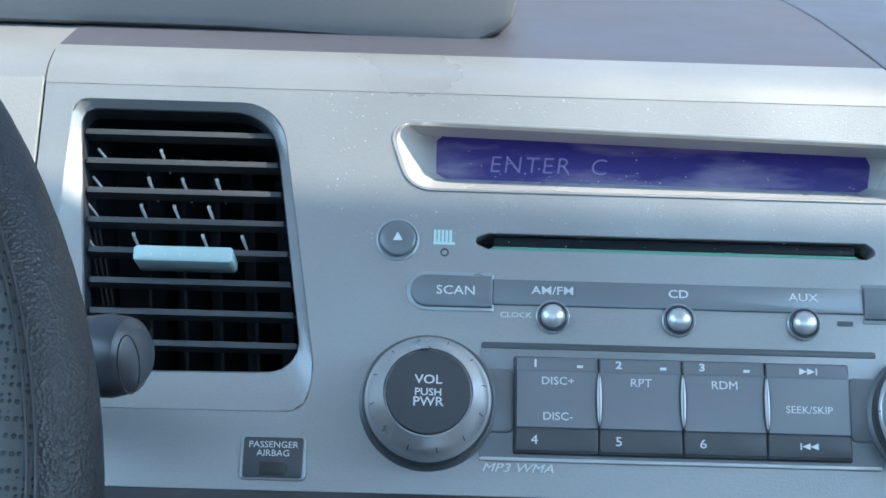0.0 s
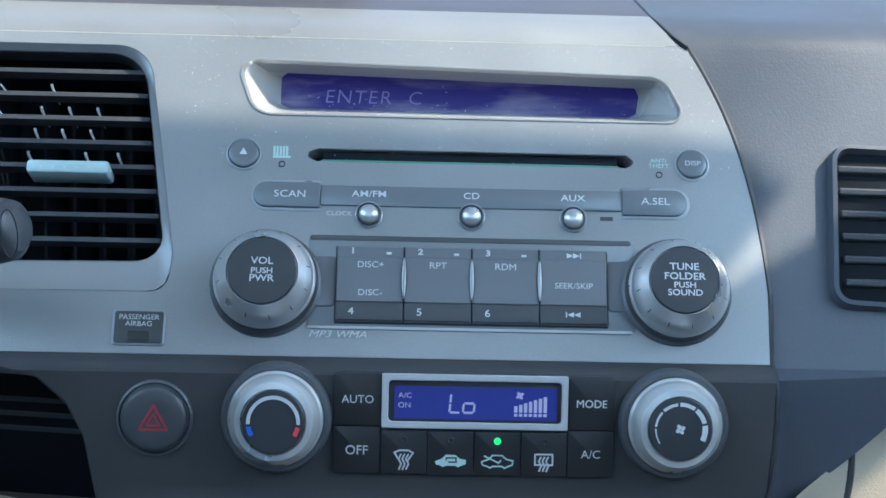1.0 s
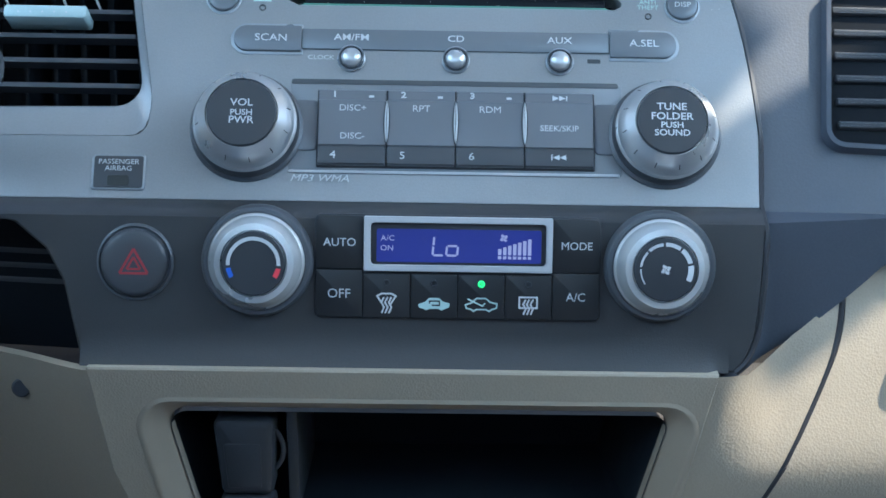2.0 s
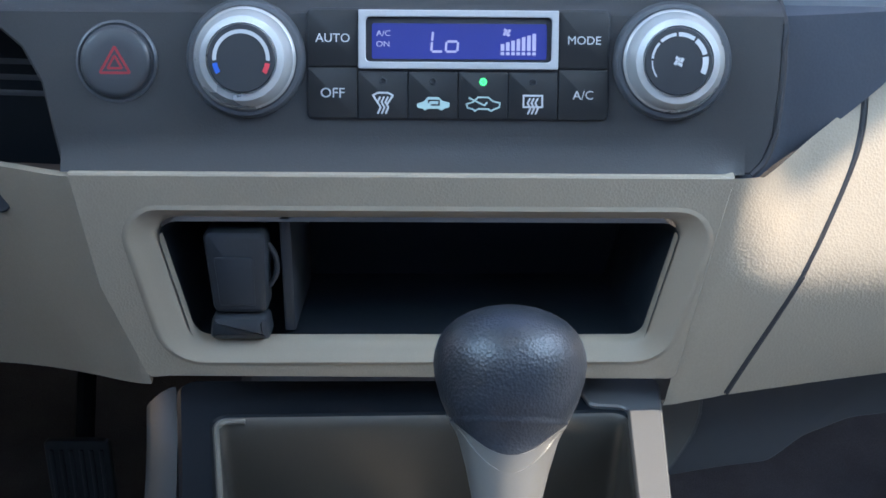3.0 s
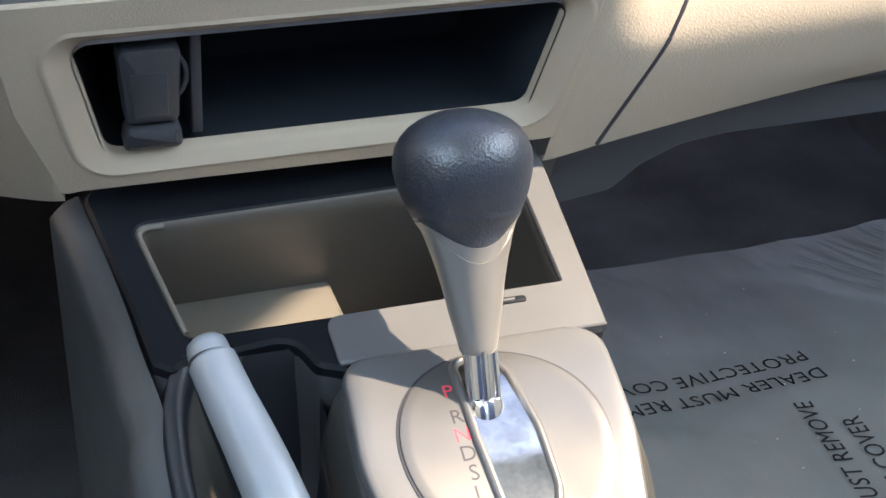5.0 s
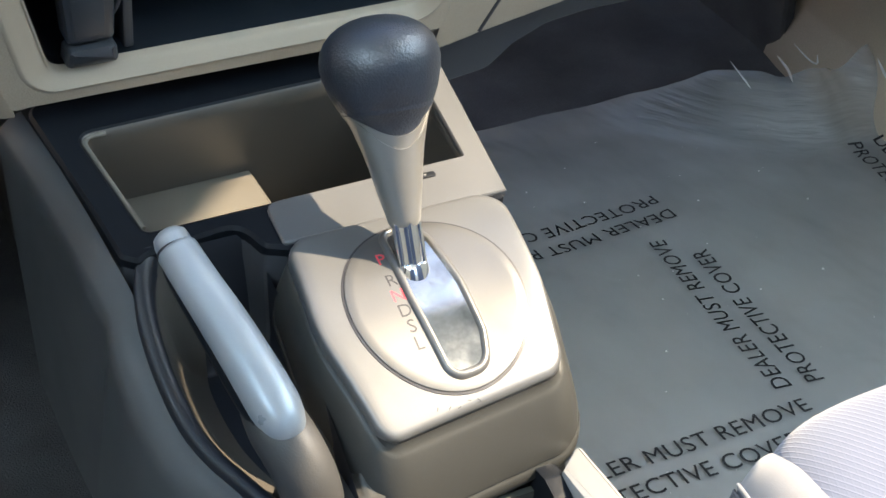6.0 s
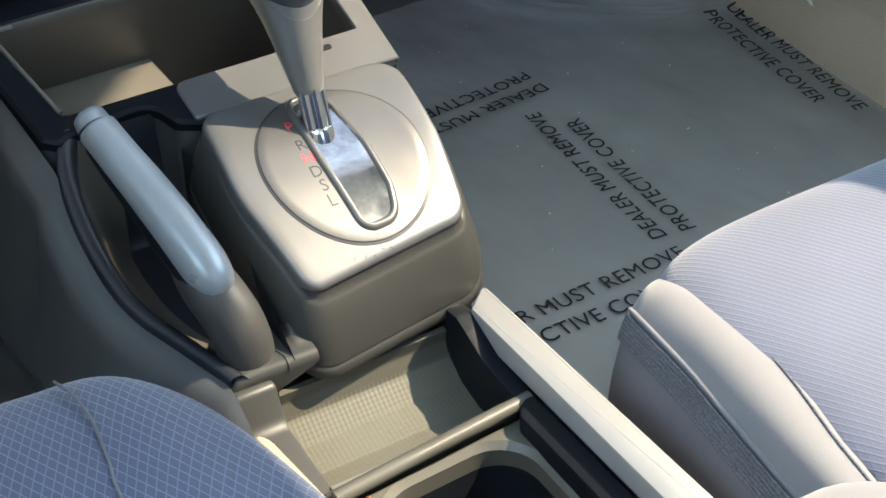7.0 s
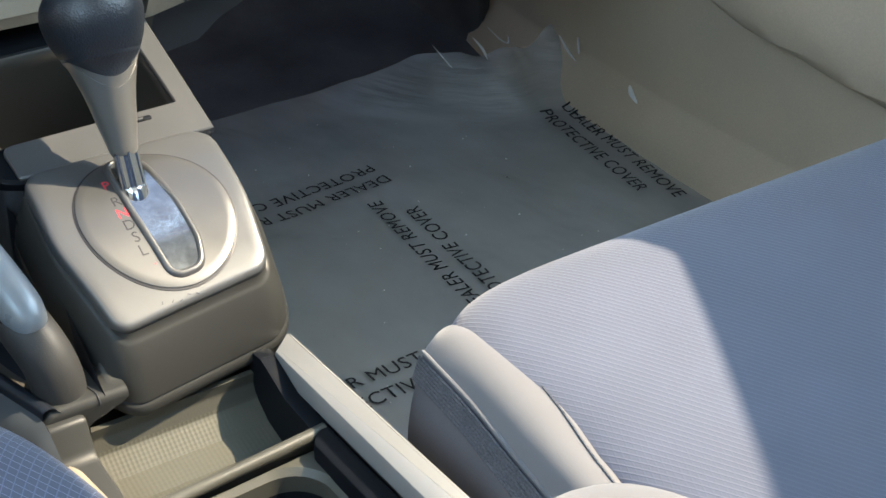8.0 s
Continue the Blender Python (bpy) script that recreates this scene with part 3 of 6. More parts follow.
def edge_x(b):
    """The fascia's bowed right edge."""
    return 0.1195 - 0.0040 * max(0, (b + 0.0) / 0.05) ** 1.0 - 0.0165 * max(0, b / 0.10) ** 2.6 - 0.001 * max(0, -b / 0.03)


right = [Vector((edge_x(b), b)) for b in steps(-0.0285, 0.1092, 14)]
outer = [Vector((-0.2165, -0.0285))] + right + [Vector((-0.2165, 0.1092))]
part("fascia", pierced(outer, [DISH, CAV, SLOT], radio, 0.02, 0.0003, 0.0, 0.012), M_FASCIA, dash, "grey painted centre fascia, dusty at its top")


def brow(u, v):
    # v 0..1 rolls from the fascia's top edge over on to the dash top
    if v <= 0.25:
        k = v / 0.25
        p = radio(0, 0.1092, 0.0)
        g, w = 2 * k * (1 - k) * 0.01073, k * k
        return Vector((u, p.y + g * 0.4226 + w * 0.0210, p.z + g * 0.9063 + w * 0.01344))
    k = (v - 0.25) / 0.75
    p = brow(u, 0.25)
    return Vector((u, p.y + 0.46 * k, p.z + 0.105 * k - 0.065 * k * k))


def brow_right(v):
    return 0.0905 - 0.016 * (1 - math.exp(-v / 0.13))


bm = bmesh.new()
rows = []
for v in steps(0, 1, 26):
    x1 = brow_right(v)
    rows.append([brow(-0.2165 + (x1 + 0.2165) * k, v) for k in steps(0, 1, 30)])
for nm, a, b, mat in (("upper_fascia", 0, 6, M_FASCIA), ("dash_top", 5, 26, M_TOP)):
    bm = bmesh.new()
    vr = [[bm.verts.new(q - Vector((0, 0, 0.0004 if a and i == 0 else 0))) for q in row] for i, row in enumerate(rows[a:b + 1])]
    for r0, r1 in zip(vr, vr[1:]):
        bridge(bm, r0, r1, False)
    part(nm, bm, mat, dash, "smooth blue-grey dash top" if a else "painted edge that rolls over on to the dash top")
# the panel beyond the seam, round the instruments
part("left_fascia", slab(rounded([(-0.46, -0.03), (-0.2172, -0.03), (-0.2172, 0.112), (-0.46, 0.112)], 0.002), radio, -0.02, 0.0, 0.0007), M_FASCIA, dash)
part("top_groove", tube([brow(brow_right(v) + 0.0006, v) - Vector((0, 0, 0.0012)) for v in steps(0, 1, 40)], 0.0013, 6), M_BLACK, dash)
part("left_top", sheet(lambda u, v: brow(u, v) - Vector((0, 0, 0.0006)), steps(-0.46, -0.2172, 6), steps(0, 1, 24), 0.0), M_FASCIA, dash)
# instrument hood that overhangs the top
hood_out = rounded([(-0.48, 0.1225), (-0.159, 0.1212), (-0.071, 0.1172), (-0.0545, 0.1252), (-0.0455, 0.17), (-0.48, 0.18)], [0.0, 0.05, 0.010, 0.010, 0.01, 0.0], 6)
part("instrument_hood", slab(hood_out, lambda a, b, h: Vector((a, 0.092 - h, b - 0.0022)), -0.14, 0.0, 0.004), M_HOOD, dash, "pale grey instrument hood")

# vent pieces
def vent_box(outline, depth, mat, nm, fmap, parent):
    bm = bmesh.new()
    a = [bm.verts.new(fmap(p.x, p.y, -0.0115)) for p in outline]
    b = [bm.verts.new(fmap(p.x, p.y, -depth)) for p in shrink(outline, 0.002)]
    bridge(bm, a, b)
    bm.faces.new(b)
    return part(nm, bm, mat, parent)


vbody = vent_box(VENT, 0.055, M_BLACK, "vent_duct", radio, dash)
bm = bmesh.new()
loops = [[bm.verts.new(radio(p.x, p.y, h)) for p in o] for o, h in ((shrink(VENT, -0.0003), -0.0030), (shrink(VENT, 0.0003), -0.0036), (shrink(VENT, 0.0006), -0.012))]
for a, b in zip(loops, loops[1:]):
    bridge(bm, a, b)
part("vent_rim", bm, M_STALK, vbody)
recess(DISH, VENT, 0.0, -0.0032, radio, "vent_surround", M_FASCIA, dash, "shallow dish round the vent", mids=6)


def vent_sides(b):
    k = (b - 0.01) / 0.0915
    return -0.1945 - 0.010 * k + 0.0008, -0.1232 - 0.014 * k - 0.0008


for k in range(8):
    b = 0.0200 + k * 0.01056
    x0, x1 = vent_sides(b)
    bm = slab(rounded([(x0, -0.0110), (x1, -0.0110), (x1, -0.0052), (x0, -0.0052)], [0, 0, 0.001, 0.001], 3),
              lambda a, d, h, b=b: radio(a, b + h + 0.10 * (d + 0.005), d), -0.0012, 0.0010, 0.0007)
    part("slat", bm, M_STALK, vbody)
for k in range(5):
    a = -0.1875 + k * 0.0125
    bm = bmesh.new()
    slab(rounded([(0.015, -0.052), (0.098, -0.052), (0.098, -0.0380), (0.015, -0.0380)], 0.001, 2),
         lambda b, d, h, a=a: radio(a - 0.10 * (b - 0.01) + h - 0.5 * (d + 0.02), b, d), -0.0006, 0.0006, 0.0003, bm=bm)
    part("vane", bm, M_BLACK, vbody)
part("vent_tab", slab(box2(-0.1815, 0.0462, -0.1482, 0.0518, 0.0015), radio, -0.012, 0.0005, 0.0012), M_PALE_TAB, vbody, "pale aqua vent slider")
for k in range(5):
    bar(radio, -0.1755 + k * 0.0048, 0.0486, 0.0006, 0.0006, 0.0005, M_WHITE, vbody, "tab_dot")
for row, (b0, xs) in enumerate(((0.0880, (-0.1770,)), (0.0777, (-0.1804, -0.1688, -0.1570)), (0.0678, (-0.1822, -0.1709, -0.1591)), (0.0576, (-0.1840, -0.1604, -0.1470)))):
    for x in xs:
        part("vane_edge", tube([radio(x, b0 + 0.0012, -0.0100), radio(x + 0.0003, b0, -0.0095), radio(x + 0.0030, b0 - 0.0058, -0.0150)], [0.0007, 0.0006, 0.0003], 6), M_SILVER2, vbody, "pale vane edge")
    part("vane_edge", tube([radio(-0.2020 + 0.0008 * (4 - row), b0 + 0.001, -0.0100), radio(-0.1975 + 0.0010 * (4 - row), b0 - 0.0045, -0.0150)], [0.0005, 0.0004], 6), M_SILVER2, vbody)

# pad on the passenger's side
def pad(u, v):
    """v: 1 at the windscreen, 0 at its lower edge."""
    lowc = -0.0915 + 0.95 * max(0.0, min(u, 0.17) - 0.112) * (0.55 + 5.0 * max(0, min(u, 0.17) - 0.112)) + 0.10 * max(0, u - 0.17)
    lowc = min(lowc, -0.02)
    if v < 0.25:
        k = v / 0.25
        c = lowc + (-0.0265 - lowc) * k
        return clim(u, c, -0.0045) + Vector((0, 0.02 * max(0, u - 0.12) + 0.22 * (-0.0265 - c) * smoothstep(0.105, 0.125, u), 0))
    if v < 0.62:
        k = (v - 0.25) / 0.37
        return radio(u, -0.0285 + 0.14 * k, -0.0045 - 0.02 * max(0, u - 0.12))
    k = (v - 0.62) / 0.38
    p = brow(u, k) - brow(u, 0) + radio(u, 0.1115, -0.0045 - 0.02 * max(0, u - 0.12))
    return p + Vector((0, 0.004 * k, 0.0015 * k))


RV = rounded([(0.1490, 0.000), (0.24, -0.004), (0.24, 0.062), (0.1525, 0.064)], 0.005, 5)
us = steps(0.03, 0.1475, 20) + steps(0.1475, 0.246, 12)[1:] + steps(0.246, 0.66, 24)[1:]
bm = bmesh.new()


def pad_from(v):
    """How far left the pad reaches, tucked behind the fascia's bowed edge."""
    if v < 0.25:
        return 0.100
    if v < 0.62:
        return edge_x(-0.0285 + 0.14 * (v - 0.25) / 0.37) - 0.006
    return brow_right((v - 0.62) / 0.38) - 0.006


grid = [[bm.verts.new(pad(0.66 + (u - 0.66) * (0.66 - pad_from(v)) / 0.63, v)) for u in us] for v in steps(0, 1, 60)]
for j in range(60):
    for i in range(len(us) - 1):
        bm.faces.new((grid[j][i], grid[j][i + 1], grid[j + 1][i + 1], grid[j + 1][i]))
part("passenger_pad", bm, M_PAD, dash, "dark blue-grey grained dash pad")
rv = lambda a, b, h=0.0: radio(a, b, h - 0.0045 - 0.02 * max(0, a - 0.12))
rbody = part("side_vent", slab(shrink(RV, -0.001), rv, 0.0002, 0.0012, 0.0005), M_BLACK, dash)
bm = bmesh.new()
loops = [[bm.verts.new(rv(p.x, p.y, h)) for p in o] for o, h in ((shrink(RV, -0.0036), -0.0005), (shrink(RV, -0.0026), 0.005), (shrink(RV, -0.0008), 0.0055), (shrink(RV, 0.0002), 0.0012))]
for a, b in zip(loops, loops[1:]):
    bridge(bm, a, b)
part("vent_rim", bm, M_PAD, rbody, "dark grey vent surround")
for k in range(6):
    b = 0.0055 + k * 0.0098
    part("slat", slab(box2(0.1520, b, 0.238, b + 0.0030, 0.0008), rv, 0.0012, 0.0042, 0.0009), M_DARK, rbody)

GAP = [radio(edge_x(b) + 0.0009, b, -0.0012) for b in steps(0.1085, -0.0270, 24)] + [clim(x + 0.0009, c, -0.0012) for x, c in ((0.1190, -0.034), (0.1188, -0.045), (0.1185, -0.055), (0.1177, -0.066), (0.1165, -0.074), (0.1130, -0.083), (0.1085, -0.0880))]
part("edge_gap", tube(spline(GAP, 90), 0.0013, 6), M_PRINT, dash, "dark gap between fascia and pad")
# climate panel body
out = [Vector((-0.1380, -0.0885))] + [Vector((0.1085, -0.0878))] + [Vector((x, c)) for x, c in ((0.1130, -0.083), (0.1165, -0.074), (0.1185, -0.055), (0.1190, -0.0300))] + [Vector((-0.2, -0.0300))] + \
      [Vector((x, c)) for x, c in ((-0.182, -0.0302), (-0.168, -0.0338), (-0.1565, -0.0435), (-0.1497, -0.0560), (-0.1460, -0.0730), (-0.1425, -0.0885))]
part("climate_fascia", pierced(out, [], clim, 0.03, 0.0008, 0.0), M_FASCIA2, dash, "grey lower fascia, darkened for the shade on it")
part("fascia_step", sheet(lambda u, v: radio(u, -0.0284, -0.0002) * (1 - v) + clim(u, -0.0300, -0.0006) * v + Vector((0, -0.0006 * math.sin(math.pi * v), 0.0004 * math.sin(math.pi * v))), steps(-0.2165, 0.1188, 8), steps(0, 1, 5), 0.0), M_FASCIA2, dash)
part("fascia_lip", sheet(lambda u, v: clim(u, -0.0745 - 0.0135 * v, 0.0002 + 0.0028 * v * v * smoothstep(0.1065, 0.098, u)), steps(-0.1430, 0.1065, 60), steps(0, 1, 6), 0.0), M_FASCIA2, dash)

# beige lower panel with its pocket
POC = rounded([(-0.1010, -0.1622), (0.0755, -0.1612), (0.0862, -0.1078), (-0.1120, -0.1082)], [0.008, 0.007, 0.006, 0.007], 6)
POC2 = rounded([(-0.1115, -0.1690), (0.0850, -0.1675), (0.0992, -0.1012), (-0.1250, -0.1016)], [0.018, 0.017, 0.013, 0.013], 6)
out = rounded([(-0.1405, -0.0880), (0.1020, -0.0880), (0.0990, -0.1100), (0.0895, -0.1760), (-0.1120, -0.1755), (-0.1200, -0.1765), (-0.1345, -0.135)], [0.001, 0.0, 0.0, 0.004, 0.004, 0.004, 0.02], 4)
part("lower_panel", pierced(out, [POC2], lower, 0.012, 0.0006, 0.0, 0.006), M_BEIGE, dash, "smooth beige lower centre panel")
bm = bmesh.new()
loops = [[bm.verts.new(lower(p.x, p.y, h)) for p in o] for o, h in ((shrink(POC2, -0.0012), 0.0001), (shrink(POC2, 0.0004), 0.0006), ([p.lerp(q, 0.12) for p, q in zip(POC2, POC)], 0.0003), ([p.lerp(q, 0.35) for p, q in zip(POC2, POC)], -0.0011), ([p.lerp(q, 0.65) for p, q in zip(POC2, POC)], -0.0028), ([p.lerp(q, 0.88) for p, q in zip(POC2, POC)], -0.0042), (POC, -0.0056), (shrink(POC, 0.0005), -0.0085))]
for a, b in zip(loops, loops[1:]):
    bridge(bm, a, b)
part("pocket_surround", bm, M_BEIGE2, dash, "raised beige rim round the storage pocket")
bm = bmesh.new()
loops = [[bm.verts.new(lower(p.x, p.y, 0) + Vector((0, d, 0))) for p in o] for o, d in ((shrink(POC, -0.0002), 0.0045), (shrink(POC, 0.0003), 0.0085), (shrink(POC, 0.003), 0.05), (shrink(POC, 0.006), 0.095))]
for a, b in zip(loops, loops[1:]):
    bridge(bm, a, b)
bm.faces.new(loops[-1])
part("pocket", bm, M_POCKET, dash, "deep black storage pocket")
part("pocket_divider", slab(box2(-0.0660, -0.158, -0.0615, -0.108, 0.001), lambda a, b, h: lower(a, b, 0) + Vector((0, -h, 0)), -0.09, -0.012, 0.001), M_DARK, dash)


# left knee side: the beige panel falls away from the centre
def knee(u, v):
    x = -0.1390 - 0.30 * u
    c0, c1 = -0.0890, -0.1790 - 0.02 * u
    c = c0 + (c1 - c0) * v
    x += 0.020 * v * (1 - u)
    return lower(x, c, 0) + Vector((0, 0.060 * (1 - math.exp(-6 * u * u / (u + 0.05))) + 0.006 * u, -0.004 * u))


part("knee_panel", sheet(knee, [k * k for k in steps(0, 1, 18)], steps(0, 1, 14), 0.003), M_BEIGE, dash, "beige knee panel in shade")
part("knee_screw", lathe([(0.0040, -0.003), (0.0040, 0.0012), (0.0032, 0.0018), (0, 0.0014)], lambda a, b, h: knee(0.125, 0.17) + Vector((a, -h, b)), 0, 0, 20), M_DARK, dash)
# dark column cover left of the climate panel
part("column_cover", sheet(lambda u, v: Vector((-0.142 - 0.25 * u, 0.018 + 0.045 * u, -0.028 - 0.0665 * v)), steps(0, 1, 10), steps(0, 1, 8), 0.004), M_BLACK, dash, "black steering column shroud")
for k in range(3):
    part("grille_bar", slab(box2(-0.20, -0.0555 - 0.0062 * k, -0.1600, -0.0525 - 0.0062 * k, 0.001), lambda a, b, h: Vector((a, 0.0195 + 0.18 * (-0.142 - a) - h, b)), -0.002, 0.0016, 0.0006), M_DARK, dash)


# right beige end and glove box
def panel_end(c):
    """Where the flat panel round the pocket begins to turn."""
    return 0.1003 + 0.141 * (c + 0.0885)


def cheek(x, c):
    """The beige face right of the pocket, which turns to face the cabin."""
    x0 = panel_end(c)
    w = smoothstep(x0, x0 + 0.034, x)
    p = lower(x, c, 0)
    k = max(0.0, -0.127 - c)
    q = Vector((x, -0.0215 + 0.11 * max(0.0, c + 0.118) + 0.12 * max(0, x - 0.105) + 0.46 * k * k / (k + 0.008), c))
    under = max(0.0, (-0.155 - c) / 0.035) * max(0.0, min((x - 0.100) / 0.13, 1.3))
    return p * (1 - w) + q * w + Vector((0, 0.010 * under ** 1.6, 0))


def top_c(x):
    return pad(max(x, 0.1125), 0).z + 0.002 if x > 0.1125 else -0.0885


def seam_x(c):
    """Where the glove box meets the centre panel."""
    k = (c + 0.062) / -0.112
    return 0.1540 - 0.0435 * k ** 3 / (k * k + 0.09) if k > 0 else 0.1540


def low_c(x):
    d = min(x, 0.27) - 0.0855
    return -0.1888 + 0.235 * d - 0.55 * d * d


bm = bmesh.new()
rows = []
for v in steps(0, 1, 30) + [1.0]:
    row = []
    for u in steps(0, 1, 28):
        x0 = 0.1000 - 0.0139 * v
        xx = x0 + (0.150 - x0) * u
        c = top_c(xx) * (1 - v) + low_c(xx) * v
        xx = x0 + (seam_x(c) - 0.0012 - x0) * u
        c = top_c(xx) * (1 - v) + low_c(xx) * v
        back = 0.006 if len(rows) == 31 else 0.0
        row.append(bm.verts.new(cheek(xx, c) + Vector((0, 0.0006 - 0.0009 * smoothstep(0, 0.2, u) + back, 0))))
    rows.append(row)
for r0, r1 in zip(rows, rows[1:]):
    bridge(bm, r0, r1, False)
part("side_panel", bm, M_BEIGE, dash, "grained beige panel beside the glove box")
SEAM = [cheek(seam_x(c), c) + Vector((0, 0.0004, 0)) for c in steps(-0.058, -0.1822, 40)]
part("seam_back", tube(SEAM, 0.0015, 8), M_PRINT, dash, "dark gap beside the glove box")


def glove_at(u, v):
    c0 = (top_c(0.1540) - 0.0012) * (1 - v) + low_c(0.112) * v
    x0 = seam_x(c0) + 0.0014
    c = (top_c(0.1540 + 0.45 * u) - 0.0012) * (1 - v) + low_c(x0 + 0.3 * u) * v
    return cheek(x0 + u * (0.60 - x0), c) + Vector((0, -0.0010, 0))


glove = part("glove_box", sheet(glove_at, [k * k for k in steps(0, 1, 26)], steps(0, 1, 26), 0.004), M_BEIGE, dash, "grained beige glove box lid")
part("glove_latch", slab(rounded([(0.176, -0.098), (0.26, -0.096), (0.26, -0.070), (0.184, -0.072)], 0.006, 4), lambda a, b, h: cheek(a, b) + Vector((0, -h - 0.001, 0)), -0.002, 0.006, 0.003), M_BEIGE, glove, "beige glove box handle")
part("driver_under_tray", sheet(lambda u, v: Vector((-0.11 - 0.58 * u, 0.075 + 0.63 * v, -0.190 - 0.02 * v)), steps(0, 1, 6), steps(0, 1, 6), 0.004), M_BLACK, dash, "black underside above the pedals")
part("tunnel", plain_box(-0.098, 0.048, -0.456, 0.080, 0.735, -0.205, 0.02), M_CARPET, dash, "dark carpeted tunnel")
part("kick_panel", plain_box(0.590, 0.36, -0.470, 0.602, 0.735, -0.180, 0.01), M_CARPET, dash, "dark carpeted kick panel of the footwell")
part("under_tray", sheet(lambda u, v: Vector((0.100 + 0.55 * u, 0.045 + 0.30 * v, -0.187 + 0.004 * u - 0.05 * v)), steps(0, 1, 16), steps(0, 1, 12), 0.004), M_GREY, dash, "dark grey underside of the dashboard")
APRON = rounded([(0.085, -0.170), (0.085, -0.2450), (0.1025, -0.2425), (0.121, -0.2385), (0.1440, -0.2350), (0.1580, -0.2215), (0.1775, -0.2120), (0.2020, -0.2085), (0.2370, -0.2080), (0.60, -0.2000), (0.60, -0.170)], [0.002, 0.002, 0.01, 0.02, 0.012, 0.014, 0.02, 0.03, 0.02, 0.002, 0.002], 5)
part("lower_trim", slab(dense(APRON, 0.006), lambda a, b, h: Vector((a, 0.052 - 0.25 * (b + 0.21) - h, b)), -0.003, 0.0, 0.0012), M_TRIM, dash, "dark grey trim panel under the dashboard")
SIDE = rounded([(0.070, -0.185), (0.070, -0.2460), (0.0900, -0.2420), (0.0981, -0.2326), (0.1020, -0.2265), (0.1066, -0.2180), (0.1094, -0.2089), (0.1098, -0.1850)], [0.001, 0.004, 0.008, 0.01, 0.01, 0.01, 0.01, 0.001], 4)
part("tunnel_trim", slab(SIDE, lambda a, b, h: Vector((a, 0.046 - h, b)), -0.004, 0.0, 0.0014), M_TUNNEL, dash, "grey-beige trim beside the tunnel")
part("tunnel_trim_edge", slab(shrink(SIDE, -0.0016), lambda a, b, h: Vector((a, 0.0485 - h, b)), -0.001, 0.0, 0.0004), M_SILVER, dash)


# ---- centre console ----
con = thing("centre_console", "black and silver car centre console with a storage tray", "console", (0, -0.15, -0.45))
TRAY = rounded([(-0.0945, -0.0060), (-0.0830, -0.0725), (0.0670, -0.0712), (0.0712, -0.0012)], [0.006, 0.005, 0.0025, 0.006], 5)
out = rounded([(-0.1130, 0.0205), (-0.1010, -0.0500), (-0.0965, -0.0830), (-0.0900, -0.0880), (-0.0850, -0.0850), (-0.0440, -0.0800), (-0.0375, -0.0960), (-0.0280, -0.1000), (0.0760, -0.1000), (0.0868, 0.0225)], [0.008, 0.02, 0.004, 0.003, 0.010, 0.012, 0.006, 0.002, 0.004, 0.008], 5)
part("frame", pierced(out, [TRAY], consl, 0.02, 0.0016, 0.0, 0.006), M_BLACK, con, "black plastic console frame")
bm = bmesh.new()
loops = [[bm.verts.new(consl(p.x, p.y, -0.004) - Vector((0, 0, d))) for p in shrink(out, 0.0006 - g)] for d, g in ((0.0, 0.0), (0.010, 0.0012), (0.06, 0.004), (0.20, 0.006))]
for a, b in zip(loops, loops[1:]):
    bridge(bm, a, b)
part("frame_skirt", bm, M_DARK, con, "dark console flank")
sil = rounded([(0.0500, 0.0205), (0.0868, 0.0220), (0.0765, -0.0985), (-0.0300, -0.0985), (-0.0300, -0.0735), (0.0668, -0.0722), (0.0711, 0.0000), (0.0560, 0.0012)], [0.003, 0.006, 0.0, 0.002, 0.006, 0.0005, 0.004, 0.004], 4)
part("silver_frame", pierced(sil, [], consl, 0.004, 0.0008, 0.0018), M_SILVER, con, "satin silver tray surround")


def tray_ring(d, inset, under, lift=0.0):
    """The tray's outline d below its rim; its front wall runs in under the dashboard."""
    return [consl(p.x, p.y, -0.003 + lift) + Vector((0, under * smoothstep(-0.055, -0.012, p.y), -d)) for p in shrink(dense(TRAY), inset)]


bm = bmesh.new()
loops = [[bm.verts.new(q) for q in tray_ring(*r)] for r in
         ((0.0, -0.0004, 0.0, 0.0022), (0.0, 0.0008, 0.0, 0.0012), (0.003, 0.0014, 0.0008), (0.007, 0.0018, 0.0022), (0.025, 0.0024, 0.0105), (0.047, 0.0030, 0.0200), (0.095, 0.0060, 0.0400))]
for a, b in zip(loops, loops[1:]):
    bridge(bm, a, b)
bm.faces.new(loops[-1])
part("tray", bm, M_TRAYWALL, con, "deep grey-brown storage tray, its shade in the colour", 50)
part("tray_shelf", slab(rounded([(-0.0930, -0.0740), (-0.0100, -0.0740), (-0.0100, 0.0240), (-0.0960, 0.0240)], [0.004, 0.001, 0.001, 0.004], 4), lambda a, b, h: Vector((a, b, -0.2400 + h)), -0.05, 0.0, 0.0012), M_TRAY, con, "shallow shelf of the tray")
TR = dense(TRAY, 0.002)
bead = sorted([p for p in shrink(TR, 0.0012) if p.x < -0.0805 and p.y > -0.070], key=lambda p: -p.y)
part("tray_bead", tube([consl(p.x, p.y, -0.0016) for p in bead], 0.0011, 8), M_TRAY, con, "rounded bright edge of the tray")
